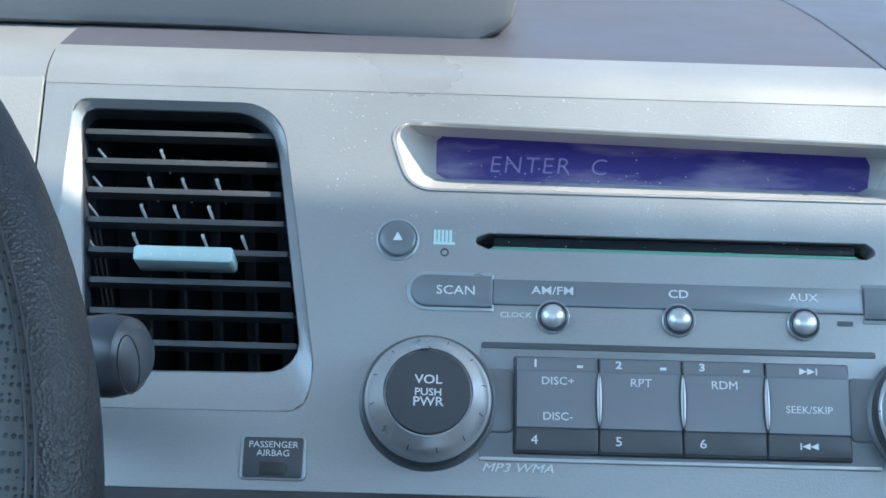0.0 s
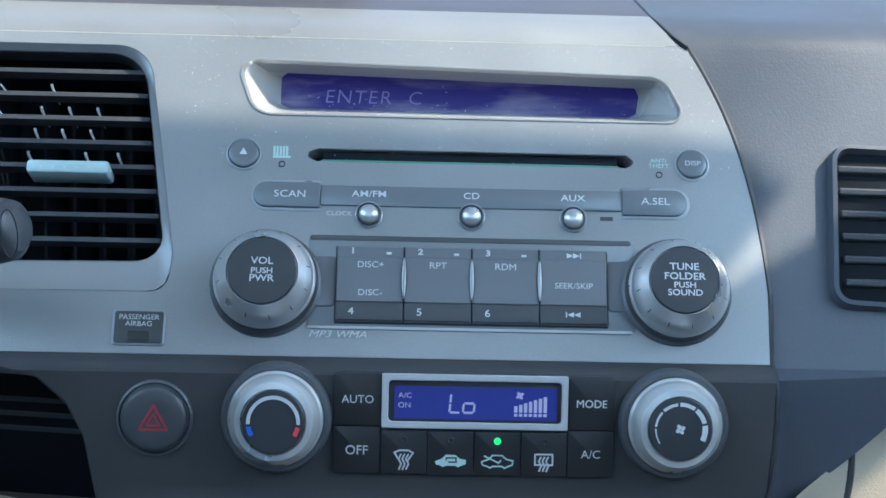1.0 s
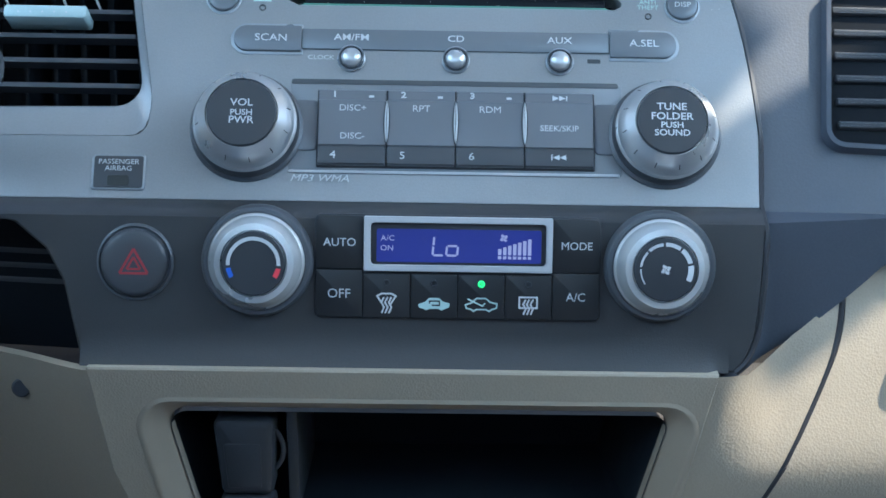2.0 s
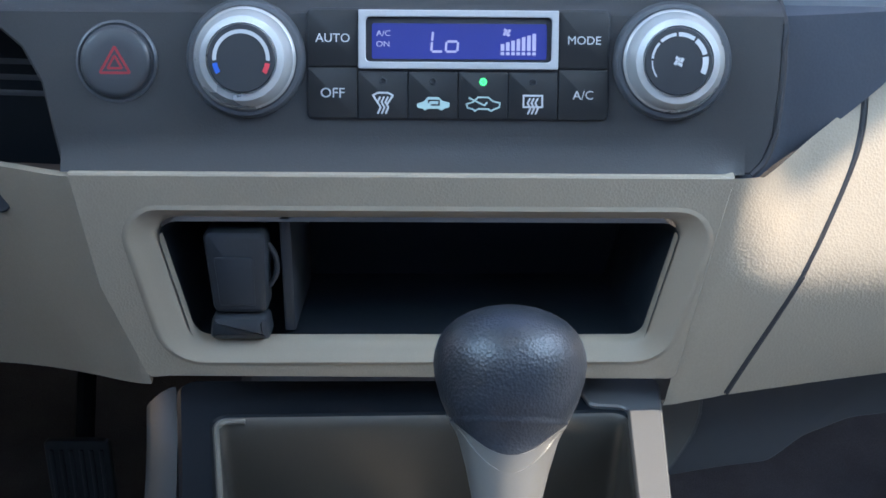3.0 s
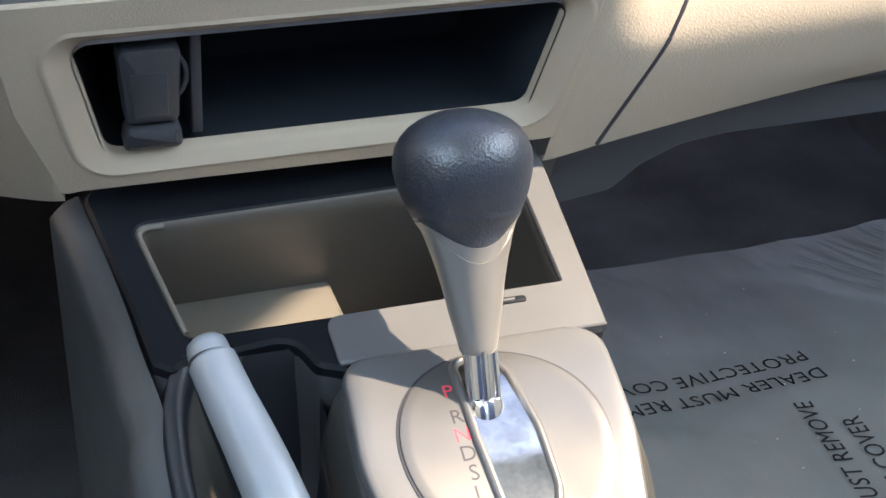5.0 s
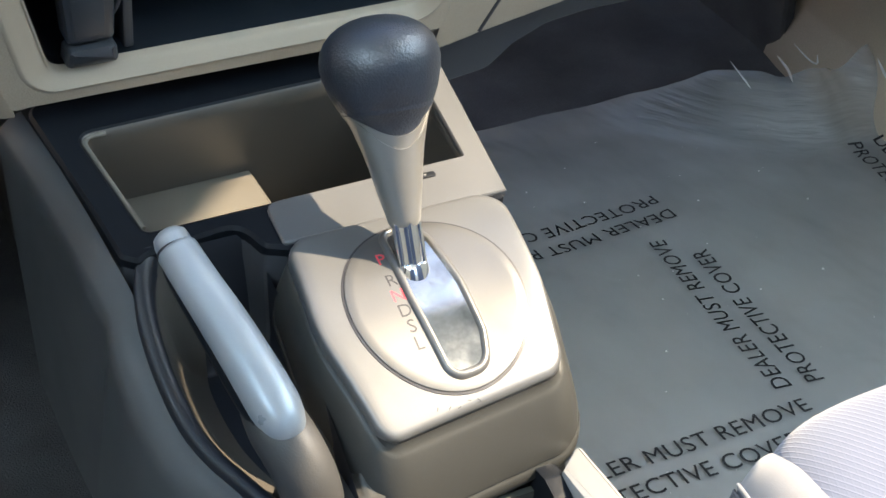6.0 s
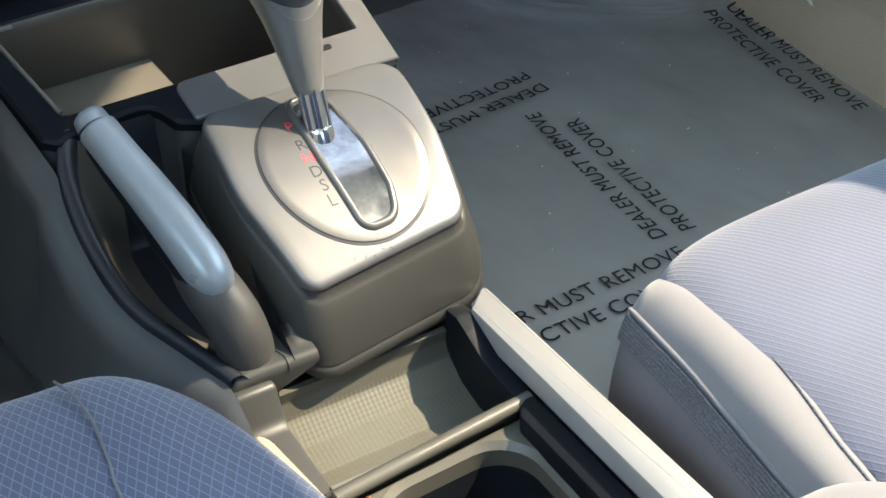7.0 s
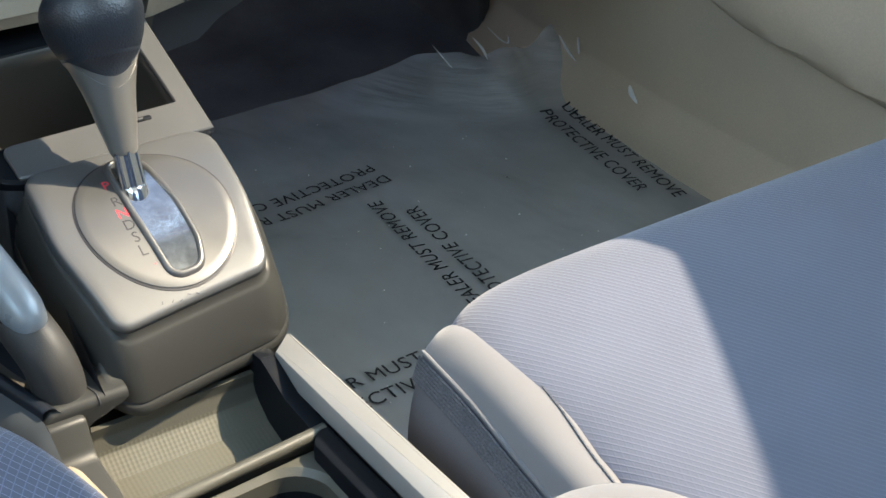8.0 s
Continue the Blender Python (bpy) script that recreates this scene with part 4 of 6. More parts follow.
# trough beside the shift plate, its rim falling to the rear
RIM = [(-0.0860, -0.0815, -0.2100), (-0.0905, -0.0870, -0.2145), (-0.0932, -0.0930, -0.2200), (-0.0948, -0.1010, -0.2275), (-0.0951, -0.1110, -0.2365), (-0.0943, -0.1227, -0.2457), (-0.0925, -0.1352, -0.2538), (-0.0898, -0.1465, -0.2598), (-0.0851, -0.1584, -0.2648), (-0.0797, -0.1693, -0.2680), (-0.0746, -0.1809, -0.2705), (-0.0695, -0.1940, -0.2725), (-0.0660, -0.2030, -0.2745)]


bm_rim, bm_bowl, bm_wall = bmesh.new(), bmesh.new(), bmesh.new()
rims, bowls, walls = [], [], []
for r in spline(RIM, 48):
    zf = -0.2790 - 0.004 * smoothstep(-0.09, -0.14, r.y) + 0.004 * smoothstep(-0.18, -0.20, r.y)
    deep = max(r.z - zf, 0.002)
    front = smoothstep(-0.0815, -0.0890, r.y)
    rims.append([bm_rim.verts.new(r + Vector((a, 0, h))) for a, h in ((-0.0022, -0.010), (-0.0016, -0.0020), (-0.0004, 0.0), (0.0030, 0.0003), (0.0052, -0.0010), (0.0066, -0.0035), (0.0072, -0.009))])
    x0, x1 = r.x + 0.0066, -0.0375
    sec = []
    for a, h in ((0.0, 0.95), (0.05, 0.62), (0.13, 0.28), (0.24, 0.08), (0.38, 0.0), (0.60, 0.0), (0.82, 0.0), (0.94, 0.06), (0.98, 0.4), (1.0, 1.0)):
        top = r.z - 0.003 if a < 0.5 else max(plate_z(r.y) - 0.018, zf + 0.002)
        z = zf + (top - zf) * h
        z = z * front + (r.z - 0.004) * (1 - front)
        sec.append(Vector((x0 + (x1 - x0) * a, r.y, z)))
    walls.append([bm_wall.verts.new(q) for q in sec[:5]])
    bowls.append([bm_bowl.verts.new(q) for q in sec[4:]])
for rows_, b_ in ((rims, bm_rim), (bowls, bm_bowl), (walls, bm_wall)):
    for r0, r1 in zip(rows_, rows_[1:]):
        bridge(b_, r0, r1, False)
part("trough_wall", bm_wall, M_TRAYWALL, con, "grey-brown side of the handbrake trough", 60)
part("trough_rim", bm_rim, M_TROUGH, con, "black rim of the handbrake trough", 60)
# Floor and right side coloured black as shade; the left wall keeps grey-brown.
part("brake_trough", bm_bowl, M_TROUGH, con, "trough under the handbrake, blackened for its shade", 60)


def saddle(u, v):
    """Shelf behind the handbrake: it sweeps up into the selector housing and rolls over at the rear."""
    x = -0.0265 - 0.0420 * v
    d = max(0.0, -0.0330 - x)
    r = 0.0090
    z = -0.2762 + (r - math.sqrt(max(0.0, r * r - (r - d) ** 2)) if d < r else 0.0) * smoothstep(0.95, 0.25, u) - 0.005 * smoothstep(-0.063, -0.069, x) - 0.010 * smoothstep(-0.062, -0.070, x) * smoothstep(1.0, 0.3, u)
    y0, y1 = -0.1760 + 0.004 * v, -0.1990 - 0.001 * (1 - v)
    if u <= 1:
        return Vector((x, y0 + (y1 - y0) * u, z + 0.03 * (y1 - y0) * (u - 1)))
    a = min(1.0, u - 1) * math.pi / 2
    p = Vector((x, y1 - 0.0045 * math.sin(a), z - 0.0045 * (1 - math.cos(a))))
    if u > 2:
        p.z += (-0.322 - p.z) * (u - 2)
        p.y += 0.004 * (u - 2)
        p.x = min(p.x, -0.0265 - 0.0200 * smoothstep(2.0, 2.25, u))
    return p


part("saddle", sheet(saddle, steps(0, 1, 10) + steps(1, 2, 6)[1:] + steps(2, 3, 16)[1:], steps(0, 1, 28), 0.0), M_GREY2, con, "dark shelf behind the handbrake, swept into the housing", 60)
part("saddle_seam", tube([saddle(u, 0.50 - 0.16 * u) + Vector((0, 0, 0.0001)) for u in steps(0.05, 1, 8)] + [saddle(u, 0.34) + Vector((0, -0.0001, 0.0001)) for u in steps(1.2, 2, 5)], 0.00045, 6), M_PRINT, con)
part("coin_slot", slab(rounded([(0.0325, -0.0812), (0.0495, -0.0812), (0.0495, -0.0780), (0.0325, -0.0780)], 0.0012, 3), consl, 0.0006, 0.0026, 0.0004), M_BLACK, con)
part("coin_slot_tongue", slab(rounded([(0.0345, -0.0804), (0.0440, -0.0804), (0.0455, -0.0793), (0.0345, -0.0793)], 0.0003, 2), consl, 0.0024, 0.0032, 0.0002), M_SILVER, con)
# selector plate
PLATE = rounded([(-0.0310, -0.1000), (0.0715, -0.0990), (0.0680, -0.1500), (0.0605, -0.1880), (-0.0240, -0.1955), (-0.0350, -0.1500)], [0.013, 0.014, 0.06, 0.012, 0.009, 0.06], 7)
bm = bmesh.new()
DP = dense(PLATE)
loops = [[bm.verts.new(plate(p.x, p.y, h)) for p in shrink(DP, d)] for d, h in ((0, -0.012), (0, -0.0034), (0.0003, -0.0020), (0.0010, -0.0008), (0.0020, -0.0002), (0.0034, 0.0))]
for a, b in zip(loops, loops[1:]):
    bridge(bm, a, b)
flat_top = shrink(DP, 0.0034)
mid_ = sum(flat_top, Vector((0, 0))) / len(flat_top)
last = loops[-1]
for f in steps(0.92, 0.08, 11):
    ring = [bm.verts.new(plate(mid_.x + (p.x - mid_.x) * f, mid_.y + (p.y - mid_.y) * f, 0)) for p in flat_top]
    bridge(bm, last, ring)
    last = ring
bm.faces.new(last)
sel = part("selector_plate", bm, M_SILVER, con, "satin silver shift plate, worn at its edges")
part("disc_groove", slab(oval(0.0190, -0.1475, 0.0392, 0.0392, 72), plate, -0.002, 0.0003, 0.0002, 10), M_PRINT, sel)
disc = part("selector_disc", slab(oval(0.0190, -0.1475, 0.0382, 0.0382, 72), plate, -0.002, 0.0010, 0.0008, 10), M_DISC, sel, "round satin silver shift indicator")
GATE = rounded([(0.0098, -0.1135), (0.0095, -0.1450), (0.0125, -0.1785), (0.0265, -0.1778), (0.0302, -0.1660), (0.0300, -0.1450), (0.0262, -0.1210), (0.0215, -0.1130)], [0.004, 0.03, 0.0045, 0.007, 0.01, 0.03, 0.01, 0.004], 6)
GATE = dense(GATE, 0.002)
bm = bmesh.new()
loops = [[bm.verts.new(plate(p.x, p.y, h)) for p in shrink(GATE, d)] for d, h in ((-0.0034, 0.0009), (-0.0026, 0.0022), (-0.0014, 0.0029), (-0.0004, 0.0026), (0.0002, 0.0016), (0.0004, 0.0009))]
for a, b in zip(loops, loops[1:]):
    bridge(bm, a, b)
part("gate_rim", bm, M_DISC, disc, "raised rim round the gate", 60)
part("gate", slab(GATE, plate, 0.0, 0.0012, 0.0, 10), M_GATE, disc, "mirror-bright gate insert")
for ch, y, m in (("P", -0.1255, M_RED), ("R", -0.1364, M_PRINT), ("N", -0.1437, M_RED), ("D", -0.1506, M_PRINT), ("S", -0.1575, M_PRINT), ("L", -0.1646, M_PRINT)):
    lettering(ch, 0.0078, plate, 0.0036, y, 0.00095, m, disc, 1.05, name="selector_letter")
bar(plate, 0.0062, -0.1720, 0.0012, 0.0004, 0.00095, M_RED, disc, "mark", 70)
for k in range(5):
    bar(plate, 0.0010 + 0.0045 * k + 0.0006 * (k % 2), -0.1885 - 0.0007 * (k % 3), 0.0016, 0.00035, 0.00005, M_PRINT, sel, "scuff", 60 - 25 * k)
# body below the plate, down to the seam, and the lip round the mouth of the bin
def housing(levels, nm, label):
    bm = bmesh.new()
    loops = [[bm.verts.new(plate(p.x, p.y, -0.001) - Vector((0, 0, dz))) for p in shrink(DP, -o)] for o, dz in levels]
    for a, b in zip(loops, loops[1:]):
        bridge(bm, a, b)
    return part(nm, bm, M_GREY2, con, label, 50)


housing(((-0.0012, 0.0030), (-0.0010, 0.0062), (0.0004, 0.0066), (0.0014, 0.0076), (0.0036, 0.0120), (0.0062, 0.0190), (0.0078, 0.0260), (0.0082, 0.0298), (0.0076, 0.0302), (0.0066, 0.0303)), "selector_housing", "dark grey housing below the shift plate")
housing(((0.0066, 0.0303), (0.0066, 0.0308), (0.0082, 0.0311), (0.0089, 0.0322), (0.0090, 0.0350), (0.0080, 0.0378), (0.0055, 0.0392), (-0.0040, 0.0392), (-0.0120, 0.0370)), "lower_lip", "dark lip over the bin")


# outer side on the driver's side: grey band and a wall to the floor
LEFT = [(-0.1135, 0.0220, -0.1880), (-0.1070, -0.0150, -0.1970), (-0.1020, -0.0500, -0.2060), (-0.0990, -0.0750, -0.2130)] + [(x - 0.0020, y, z - 0.0045) for x, y, z in RIM[2:]] + [(-0.0680, -0.2150, -0.2830), (-0.0680, -0.2400, -0.3000)]
LEFT = spline(LEFT, 60)


def left_side(u, v):
    p = LEFT[int(round(u * 60))]
    low = -0.318 - 0.02 * smoothstep(0.4, 0.0, u)
    if v <= 1:
        q = Vector((-0.128 + 0.010 * u, p.y - 0.004, low))
        w = Vector((p.x - 0.0125, p.y, p.z - 0.0085))
        if v < 0.3:
            return p.lerp(w, v / 0.3) + Vector((0, 0, 0.0015 * math.sin(math.pi * v / 0.3)))
        return w.lerp(q, (v - 0.3) / 0.7)
    q = Vector((-0.128 + 0.010 * u, p.y - 0.004, low))
    return q.lerp(Vector((-0.100, p.y, -0.457)), v - 1)


part("side_wall", sheet(left_side, steps(0, 1, 60), steps(0, 1, 20), 0.0), M_GREY, con, "grey-beige console side", 60)
part("side_foot", sheet(lambda u, v: left_side(u, 1 + v), steps(0, 1, 60), steps(0, 1, 5), 0.0), M_DARK, con)


def right_side(u, v):
    y = 0.022 - 0.205 * u
    x = 0.0872 - 0.024 * u
    z = frame_z(y) - 0.0025 - 0.055 * smoothstep(0.50, 0.80, u)
    return Vector((x + 0.02 * v, y, z - (z + 0.458) * v))


part("rail_side", plain_box(0.0520, -0.46, -0.455, 0.0640, -0.200, -0.295), M_GREY2, con)
part("side_wall", sheet(right_side, steps(0, 1, 16), steps(0, 1, 8), 0.004), M_GREY, con)
# open bin behind the selector
BIN = [(-0.2010, -0.2870), (-0.1950, -0.2960), (-0.1935, -0.3060), (-0.1975, -0.3170), (-0.2080, -0.3250), (-0.2230, -0.3290), (-0.2400, -0.3270), (-0.2520, -0.3180), (-0.2580, -0.3030)]


def binrow(k):
    k = min(max(k, 0), len(BIN) - 1.001)
    i = int(k)
    f = k - i
    return Vector((0, BIN[i][0] * (1 - f) + BIN[i + 1][0] * f, BIN[i][1] * (1 - f) + BIN[i + 1][1] * f))


part("open_bin", sheet(lambda u, v: Vector((u, 0, 0)) + binrow(v), steps(-0.0495, 0.0475, 20), steps(1.3, 8, 40), 0.003), M_RUB, con, "olive-grey open bin with a ribbed mat")
part("ribbed_mat", sheet(lambda u, v: Vector((u, 0, 0)) + binrow(v) + Vector((0, -0.0030, 0.0036)), steps(-0.0470, 0.0440, 60), steps(2.8, 6.4, 60), 0.0), M_MAT, con, "rubber mat with a fine raised grid")
part("bin_wall", slab(rounded([(-0.195, -0.2820), (-0.2072, -0.2820), (-0.2150, -0.2990), (-0.2660, -0.3035), (-0.2660, -0.340), (-0.195, -0.340)], [0.002, 0.004, 0.008, 0.004, 0.002, 0.002], 4), lambda a, b, h: Vector((-0.0540 + h, a, b)), -0.0128, 0.0055, 0.003), M_GREY2, con)
part("bin_wall", slab(rounded([(-0.192, -0.2880), (-0.2060, -0.2860), (-0.2140, -0.2890), (-0.2300, -0.2960), (-0.2640, -0.2985), (-0.2660, -0.340), (-0.192, -0.340)], [0.002, 0.004, 0.012, 0.012, 0.004, 0.002, 0.002], 5), lambda a, b, h: Vector((0.0480 + h, a, b)), -0.0065, 0.0045, 0.004), M_BLACK, con, "black curved bin end")
part("front_bar", tube([(-0.0525, -0.2650, -0.2990), (0.0475, -0.2570, -0.2985)], 0.0033, 12), M_RUB, con, "grey bar across the bin")
part("bar_apron", slab(box2(-0.0545, -0.315, 0.049, -0.3005, 0.001), lambda a, b, h: Vector((a, -0.2605 - 0.08 * (a + 0.05) * -1 - h, b)), -0.002, 0.002, 0.0005), M_GREY2, con)
CUP = rounded([(-0.0400, -0.2680), (0.0335, -0.2650), (0.0350, -0.4300), (-0.0390, -0.4300)], [0.022, 0.020, 0.01, 0.01], 8)
rear_out = rounded([(-0.0600, -0.2640), (0.0520, -0.2570), (0.0560, -0.4600), (-0.0580, -0.4600)], 0.004, 4)
rearmap = lambda a, b, h: Vector((a, b, -0.3050 + 0.02 * (b + 0.26) + h))
part("cup_surround", pierced(rear_out, [CUP], rearmap, 0.02, 0.0030, 0.0, 0.02), M_RUB, con, "olive-grey cup holder surround")
bm = bmesh.new()
loops = [[bm.verts.new(rearmap(p.x, p.y, h)) for p in shrink(CUP, d)] for d, h in ((0, -0.012), (0.003, -0.05), (0.005, -0.085))]
for a, b in zip(loops, loops[1:]):
    bridge(bm, a, b)
bm.faces.new(loops[-1])
part("cup_holder", bm, M_BLACK, con, "black cup holder")
part("cup_divider", tube([(0.012, -0.318, -0.385), (0.012, -0.316, -0.333), (0.012, -0.318, -0.328)], [0.006, 0.0055, 0.003], 12), M_DARK, con)
part("rail", slab(rounded([(0.0495, -0.2060), (0.0645, -0.1930), (0.0690, -0.4600), (0.0500, -0.4600)], 0.002, 4), lambda a, b, h: Vector((a, b, -0.2840 + h)), -0.012, 0.0, 0.0022), M_RAIL, con, "satin silver side rail")
part("rail_groove", slab(rounded([(0.0360, -0.2660), (0.0490, -0.2500), (0.0498, -0.4600), (0.0365, -0.4600)], [0.006, 0.002, 0.001, 0.001], 3), lambda a, b, h: Vector((a, b, -0.2960 + h)), -0.03, 0.0, 0.002), M_BLACK, con)
part("rail", slab(rounded([(-0.0695, -0.1990), (-0.0600, -0.2000), (-0.0530, -0.2700), (-0.0500, -0.4600), (-0.0690, -0.4600)], [0.005, 0.005, 0.02, 0.003, 0.003], 5), lambda a, b, h: Vector((a, b, -0.2985 - 0.01 * (b + 0.2) + h)), -0.06, 0.0, 0.0045), M_BEIGE2, con, "beige side rail")
part("rear_body", plain_box(-0.058, -0.46, -0.455, 0.066, -0.27, -0.392), M_BLACK, con)
for i, (x, y, z) in enumerate(((0.0435, -0.2615, -0.2985), (-0.0405, -0.2710, -0.3010), (-0.0450, -0.2450, -0.3190))):
    bm = bmesh.new()
    bmesh.ops.create_icosphere(bm, subdivisions=2, radius=0.0014)
    for v in bm.verts:
        v.co = v.co * (0.8 + 0.5 * noise.noise(v.co * 900 + Vector((i, 0, 0)))) + Vector((x, y, z + 0.0008))
    tagged(part("crumb", bm, M_DIRT), "dry brown crumb lying in the console", "crumb", "crumbs in the console")

# ---- gear lever ----
lev = thing("gear_lever", "automatic gear lever with a black leather knob and silver neck", "gear lever", (0.0153, -0.131, -0.2173))
AX0 = Vector((0.0153, -0.1310, -0.2173))
AXV = Vector((0.0177, -0.0966, -0.1399)) - AX0
LEN = AXV.length
AXD = AXV.normalized()
AXU = Vector((1, 0, 0)) - AXD * AXD.x
AXU.normalize()
AXW = AXD.cross(AXU)
axis = lambda a, b, h: AX0 + AXU * a + AXW * b + AXD * h
part("shaft", lathe([(0.0058, -0.004), (0.0058, 0.25 * LEN)], axis, 0, 0, 40), M_CHROME, lev, "bright chrome shaft")
for a in (-60, 0, 60, 180):
    c, s = math.cos(radians(a - 90)), math.sin(radians(a - 90))
    part("shaft_flute", tube([axis(0.0056 * c, 0.0056 * s, -0.002), axis(0.0056 * c, 0.0056 * s, 0.24 * LEN)], 0.0014, 8), M_CHROME, lev)
part("shaft_foot", lathe([(0.0076, -0.006), (0.0076, -0.001), (0.0070, 0.001), (0.0058, 0.0015)], axis, 0, 0, 32), M_CHROME, lev)


def neck(profile, top, dip):
    """The neck, its upper edge dipping to front and back in a V."""
    bm = bmesh.new()
    seg, last, h0 = 64, None, profile[0][1]

    def radius(h):
        for (r0, a), (r1, b) in zip(profile, profile[1:]):
            if h <= b:
                return r0 + (r1 - r0) * max(0, h - a) / (b - a)
        return profile[-1][0]
    for f in steps(0, 1, 26) + [1.012]:
        ring = []
        for k in range(seg):
            a = 2 * math.pi * k / seg
            h = h0 + (top - dip * abs(math.sin(a)) ** 1.05 - h0) * min(f, 1)
            r = radius(h) - (0.0009 if f > 1 else 0)
            ring.append(bm.verts.new(axis(r * math.cos(a), r * math.sin(a), h)))
        if last:
            bridge(bm, last, ring)
        last = ring
    return bm


part("neck", neck([(0.0060, 0.205 * LEN), (0.0068, 0.215 * LEN), (0.0078, 0.28 * LEN), (0.0096, 0.38 * LEN), (0.0114, 0.50 * LEN), (0.0133, 0.60 * LEN), (0.0150, 0.67 * LEN), (0.0163, 0.725 * LEN), (0.0183, 0.775 * LEN), (0.0206, 0.82 * LEN)], 0.83 * LEN, 0.235 * LEN), M_NECK, lev, "satin silver tapered neck")
part("collar", neck([(0.0095, 0.50 * LEN), (0.0125, 0.60 * LEN), (0.0143, 0.67 * LEN), (0.0156, 0.725 * LEN), (0.0187, 0.775 * LEN), (0.0204, 0.82 * LEN)], 0.825 * LEN, 0.165 * LEN), M_NECK, lev, "slim inner collar under the leather")
knob = part("knob", lathe([(0.0092, 0.50 * LEN), (0.0114, 0.575 * LEN), (0.0139, 0.68 * LEN), (0.0152, 0.725 * LEN), (0.0184, 0.775 * LEN), (0.0194, 0.790 * LEN), (0.0193, 0.798 * LEN), (0.0199, 0.806 * LEN), (0.0226, 0.875 * LEN), (0.0246, 0.955 * LEN), (0.0253, 1.015 * LEN), (0.0249, 1.060 * LEN), (0.0238, 1.105 * LEN), (0.0216, 1.147 * LEN), (0.0184, 1.183 * LEN), (0.0141, 1.212 * LEN), (0.0096, 1.231 * LEN), (0.0048, 1.242 * LEN), (0, 1.245 * LEN)], axis, 0, 0, 64), M_LEATHER, lev, "black leather knob with a stitched lower band", 60)

# ---- handbrake ----
hb = thing("handbrake", "pale blue-grey handbrake lever with a push button", "handbrake", (-0.05, -0.19, -0.28))
def grip(s, a):
    """Along the grip s from its button end, a round it: flat-sided, rounded over at the foot."""
    c = GRIP[int(round(s * 60))]
    t = (GRIP[min(60, int(round(s * 60)) + 1)] - GRIP[max(0, int(round(s * 60)) - 1)]).normalized()
    side = t.cross(Vector((0, 0, 1))).normalized()
    up = side.cross(t)
    r = (0.0088 + 0.0018 * smoothstep(0.0, 0.7, s)) * math.sqrt(max(0.0004, 1 - max(0.0, (s - 0.74) / 0.26) ** 2.2)) * (1 - 0.10 * smoothstep(0.02, 0.0, s))
    e = 0.94
    ca, sa = math.cos(a), math.sin(a)
    return c + side * r * math.copysign(abs(ca) ** e, ca) + up * r * (1.05 if sa > 0 else 0.75) * math.copysign(abs(sa) ** e, sa)


GRIP = spline([(-0.0776, -0.1062, -0.1990), (-0.0740, -0.1220, -0.2070), (-0.0690, -0.1400, -0.2175), (-0.0640, -0.1600, -0.2300), (-0.0610, -0.1730, -0.2385), (-0.0588, -0.1850, -0.2460)], 60)
bm = bmesh.new()
rows = [[bm.verts.new(grip(k / 60, 2 * math.pi * j / 28)) for j in range(28)] for k in range(61)]
for r0, r1 in zip(rows, rows[1:]):
    bridge(bm, r0, r1)
bm.faces.new(rows[0])
bm.faces.new(rows[-1])
part("grip", bm, M_BRAKE, hb, "smooth pale grip with a rounded foot", 50)
part("button", tube([(-0.0774, -0.1075, -0.1998), (-0.0782, -0.1022, -0.1966), (-0.0784, -0.1003, -0.1956), (-0.0786, -0.0991, -0.1950), (-0.0787, -0.0985, -0.1947)], [0.0078, 0.0076, 0.0072, 0.0058, 0.0030], 20), M_BRAKE, hb)
part("button_gap", tube([(-0.0776, -0.1060, -0.1989), (-0.0777, -0.1052, -0.1984)], [0.0083, 0.0081], 20), M_PRINT, hb)
part("underside", tube([p + Vector((-0.0012, 0, -0.0052)) for p in GRIP[2:52:5]], [0.0066 + 0.0034 * min(1, k / 6) for k in range(10)], 20), M_BLACK, hb)
part("base", tube(spline([(-0.0668, -0.1500, -0.2320), (-0.0640, -0.1610, -0.2385), (-0.0610, -0.1730, -0.2460), (-0.0580, -0.1815, -0.2535), (-0.0555, -0.1865, -0.2620), (-0.0540, -0.1885, -0.2710), (-0.0535, -0.1890, -0.2800)], 24), [0.0070 + 0.0046 * smoothstep(0, 9, k) for k in range(25)], 24, up=Vector((1, 0, 0)), flatten=1.08), M_GREY3, hb, "dark rubber-like lever base", 60)

# ---- socket cover in the pocket ----
sock = thing("power_socket", "dark grey accessory socket with a hinged cover", "socket", (-0.082, -0.005, -0.16))
pk = lambda a, b, h: lower(a, b, 0) + Vector((0, -h, 0))
cover = part("cover", slab(rounded([(-0.0925, -0.1480), (-0.0715, -0.1480), (-0.0700, -0.1120), (-0.0945, -0.1120)], 0.0035, 4), pk, -0.02, -0.004, 0.003), M_DARK, sock)
part("cover_inset", slab(rounded([(-0.0895, -0.1440), (-0.0760, -0.1440), (-0.0755, -0.1230), (-0.0905, -0.1230)], 0.0012, 3), pk, -0.005, -0.0035, 0.0004), M_DARK, cover)
part("cover_lip", slab(rounded([(-0.0945, -0.1590), (-0.0705, -0.1590), (-0.0715, -0.1485), (-0.0930, -0.1485)], 0.0025, 4), pk, -0.015, -0.0005, 0.003), M_DARK, cover)
part("socket_ring", tube([Vector(pk(-0.078 + 0.0105 * math.cos(a), -0.128 + 0.0125 * math.sin(a), -0.012)) for a in steps(-1.3, 1.3, 14)], 0.0011, 8), M_DARK, sock)

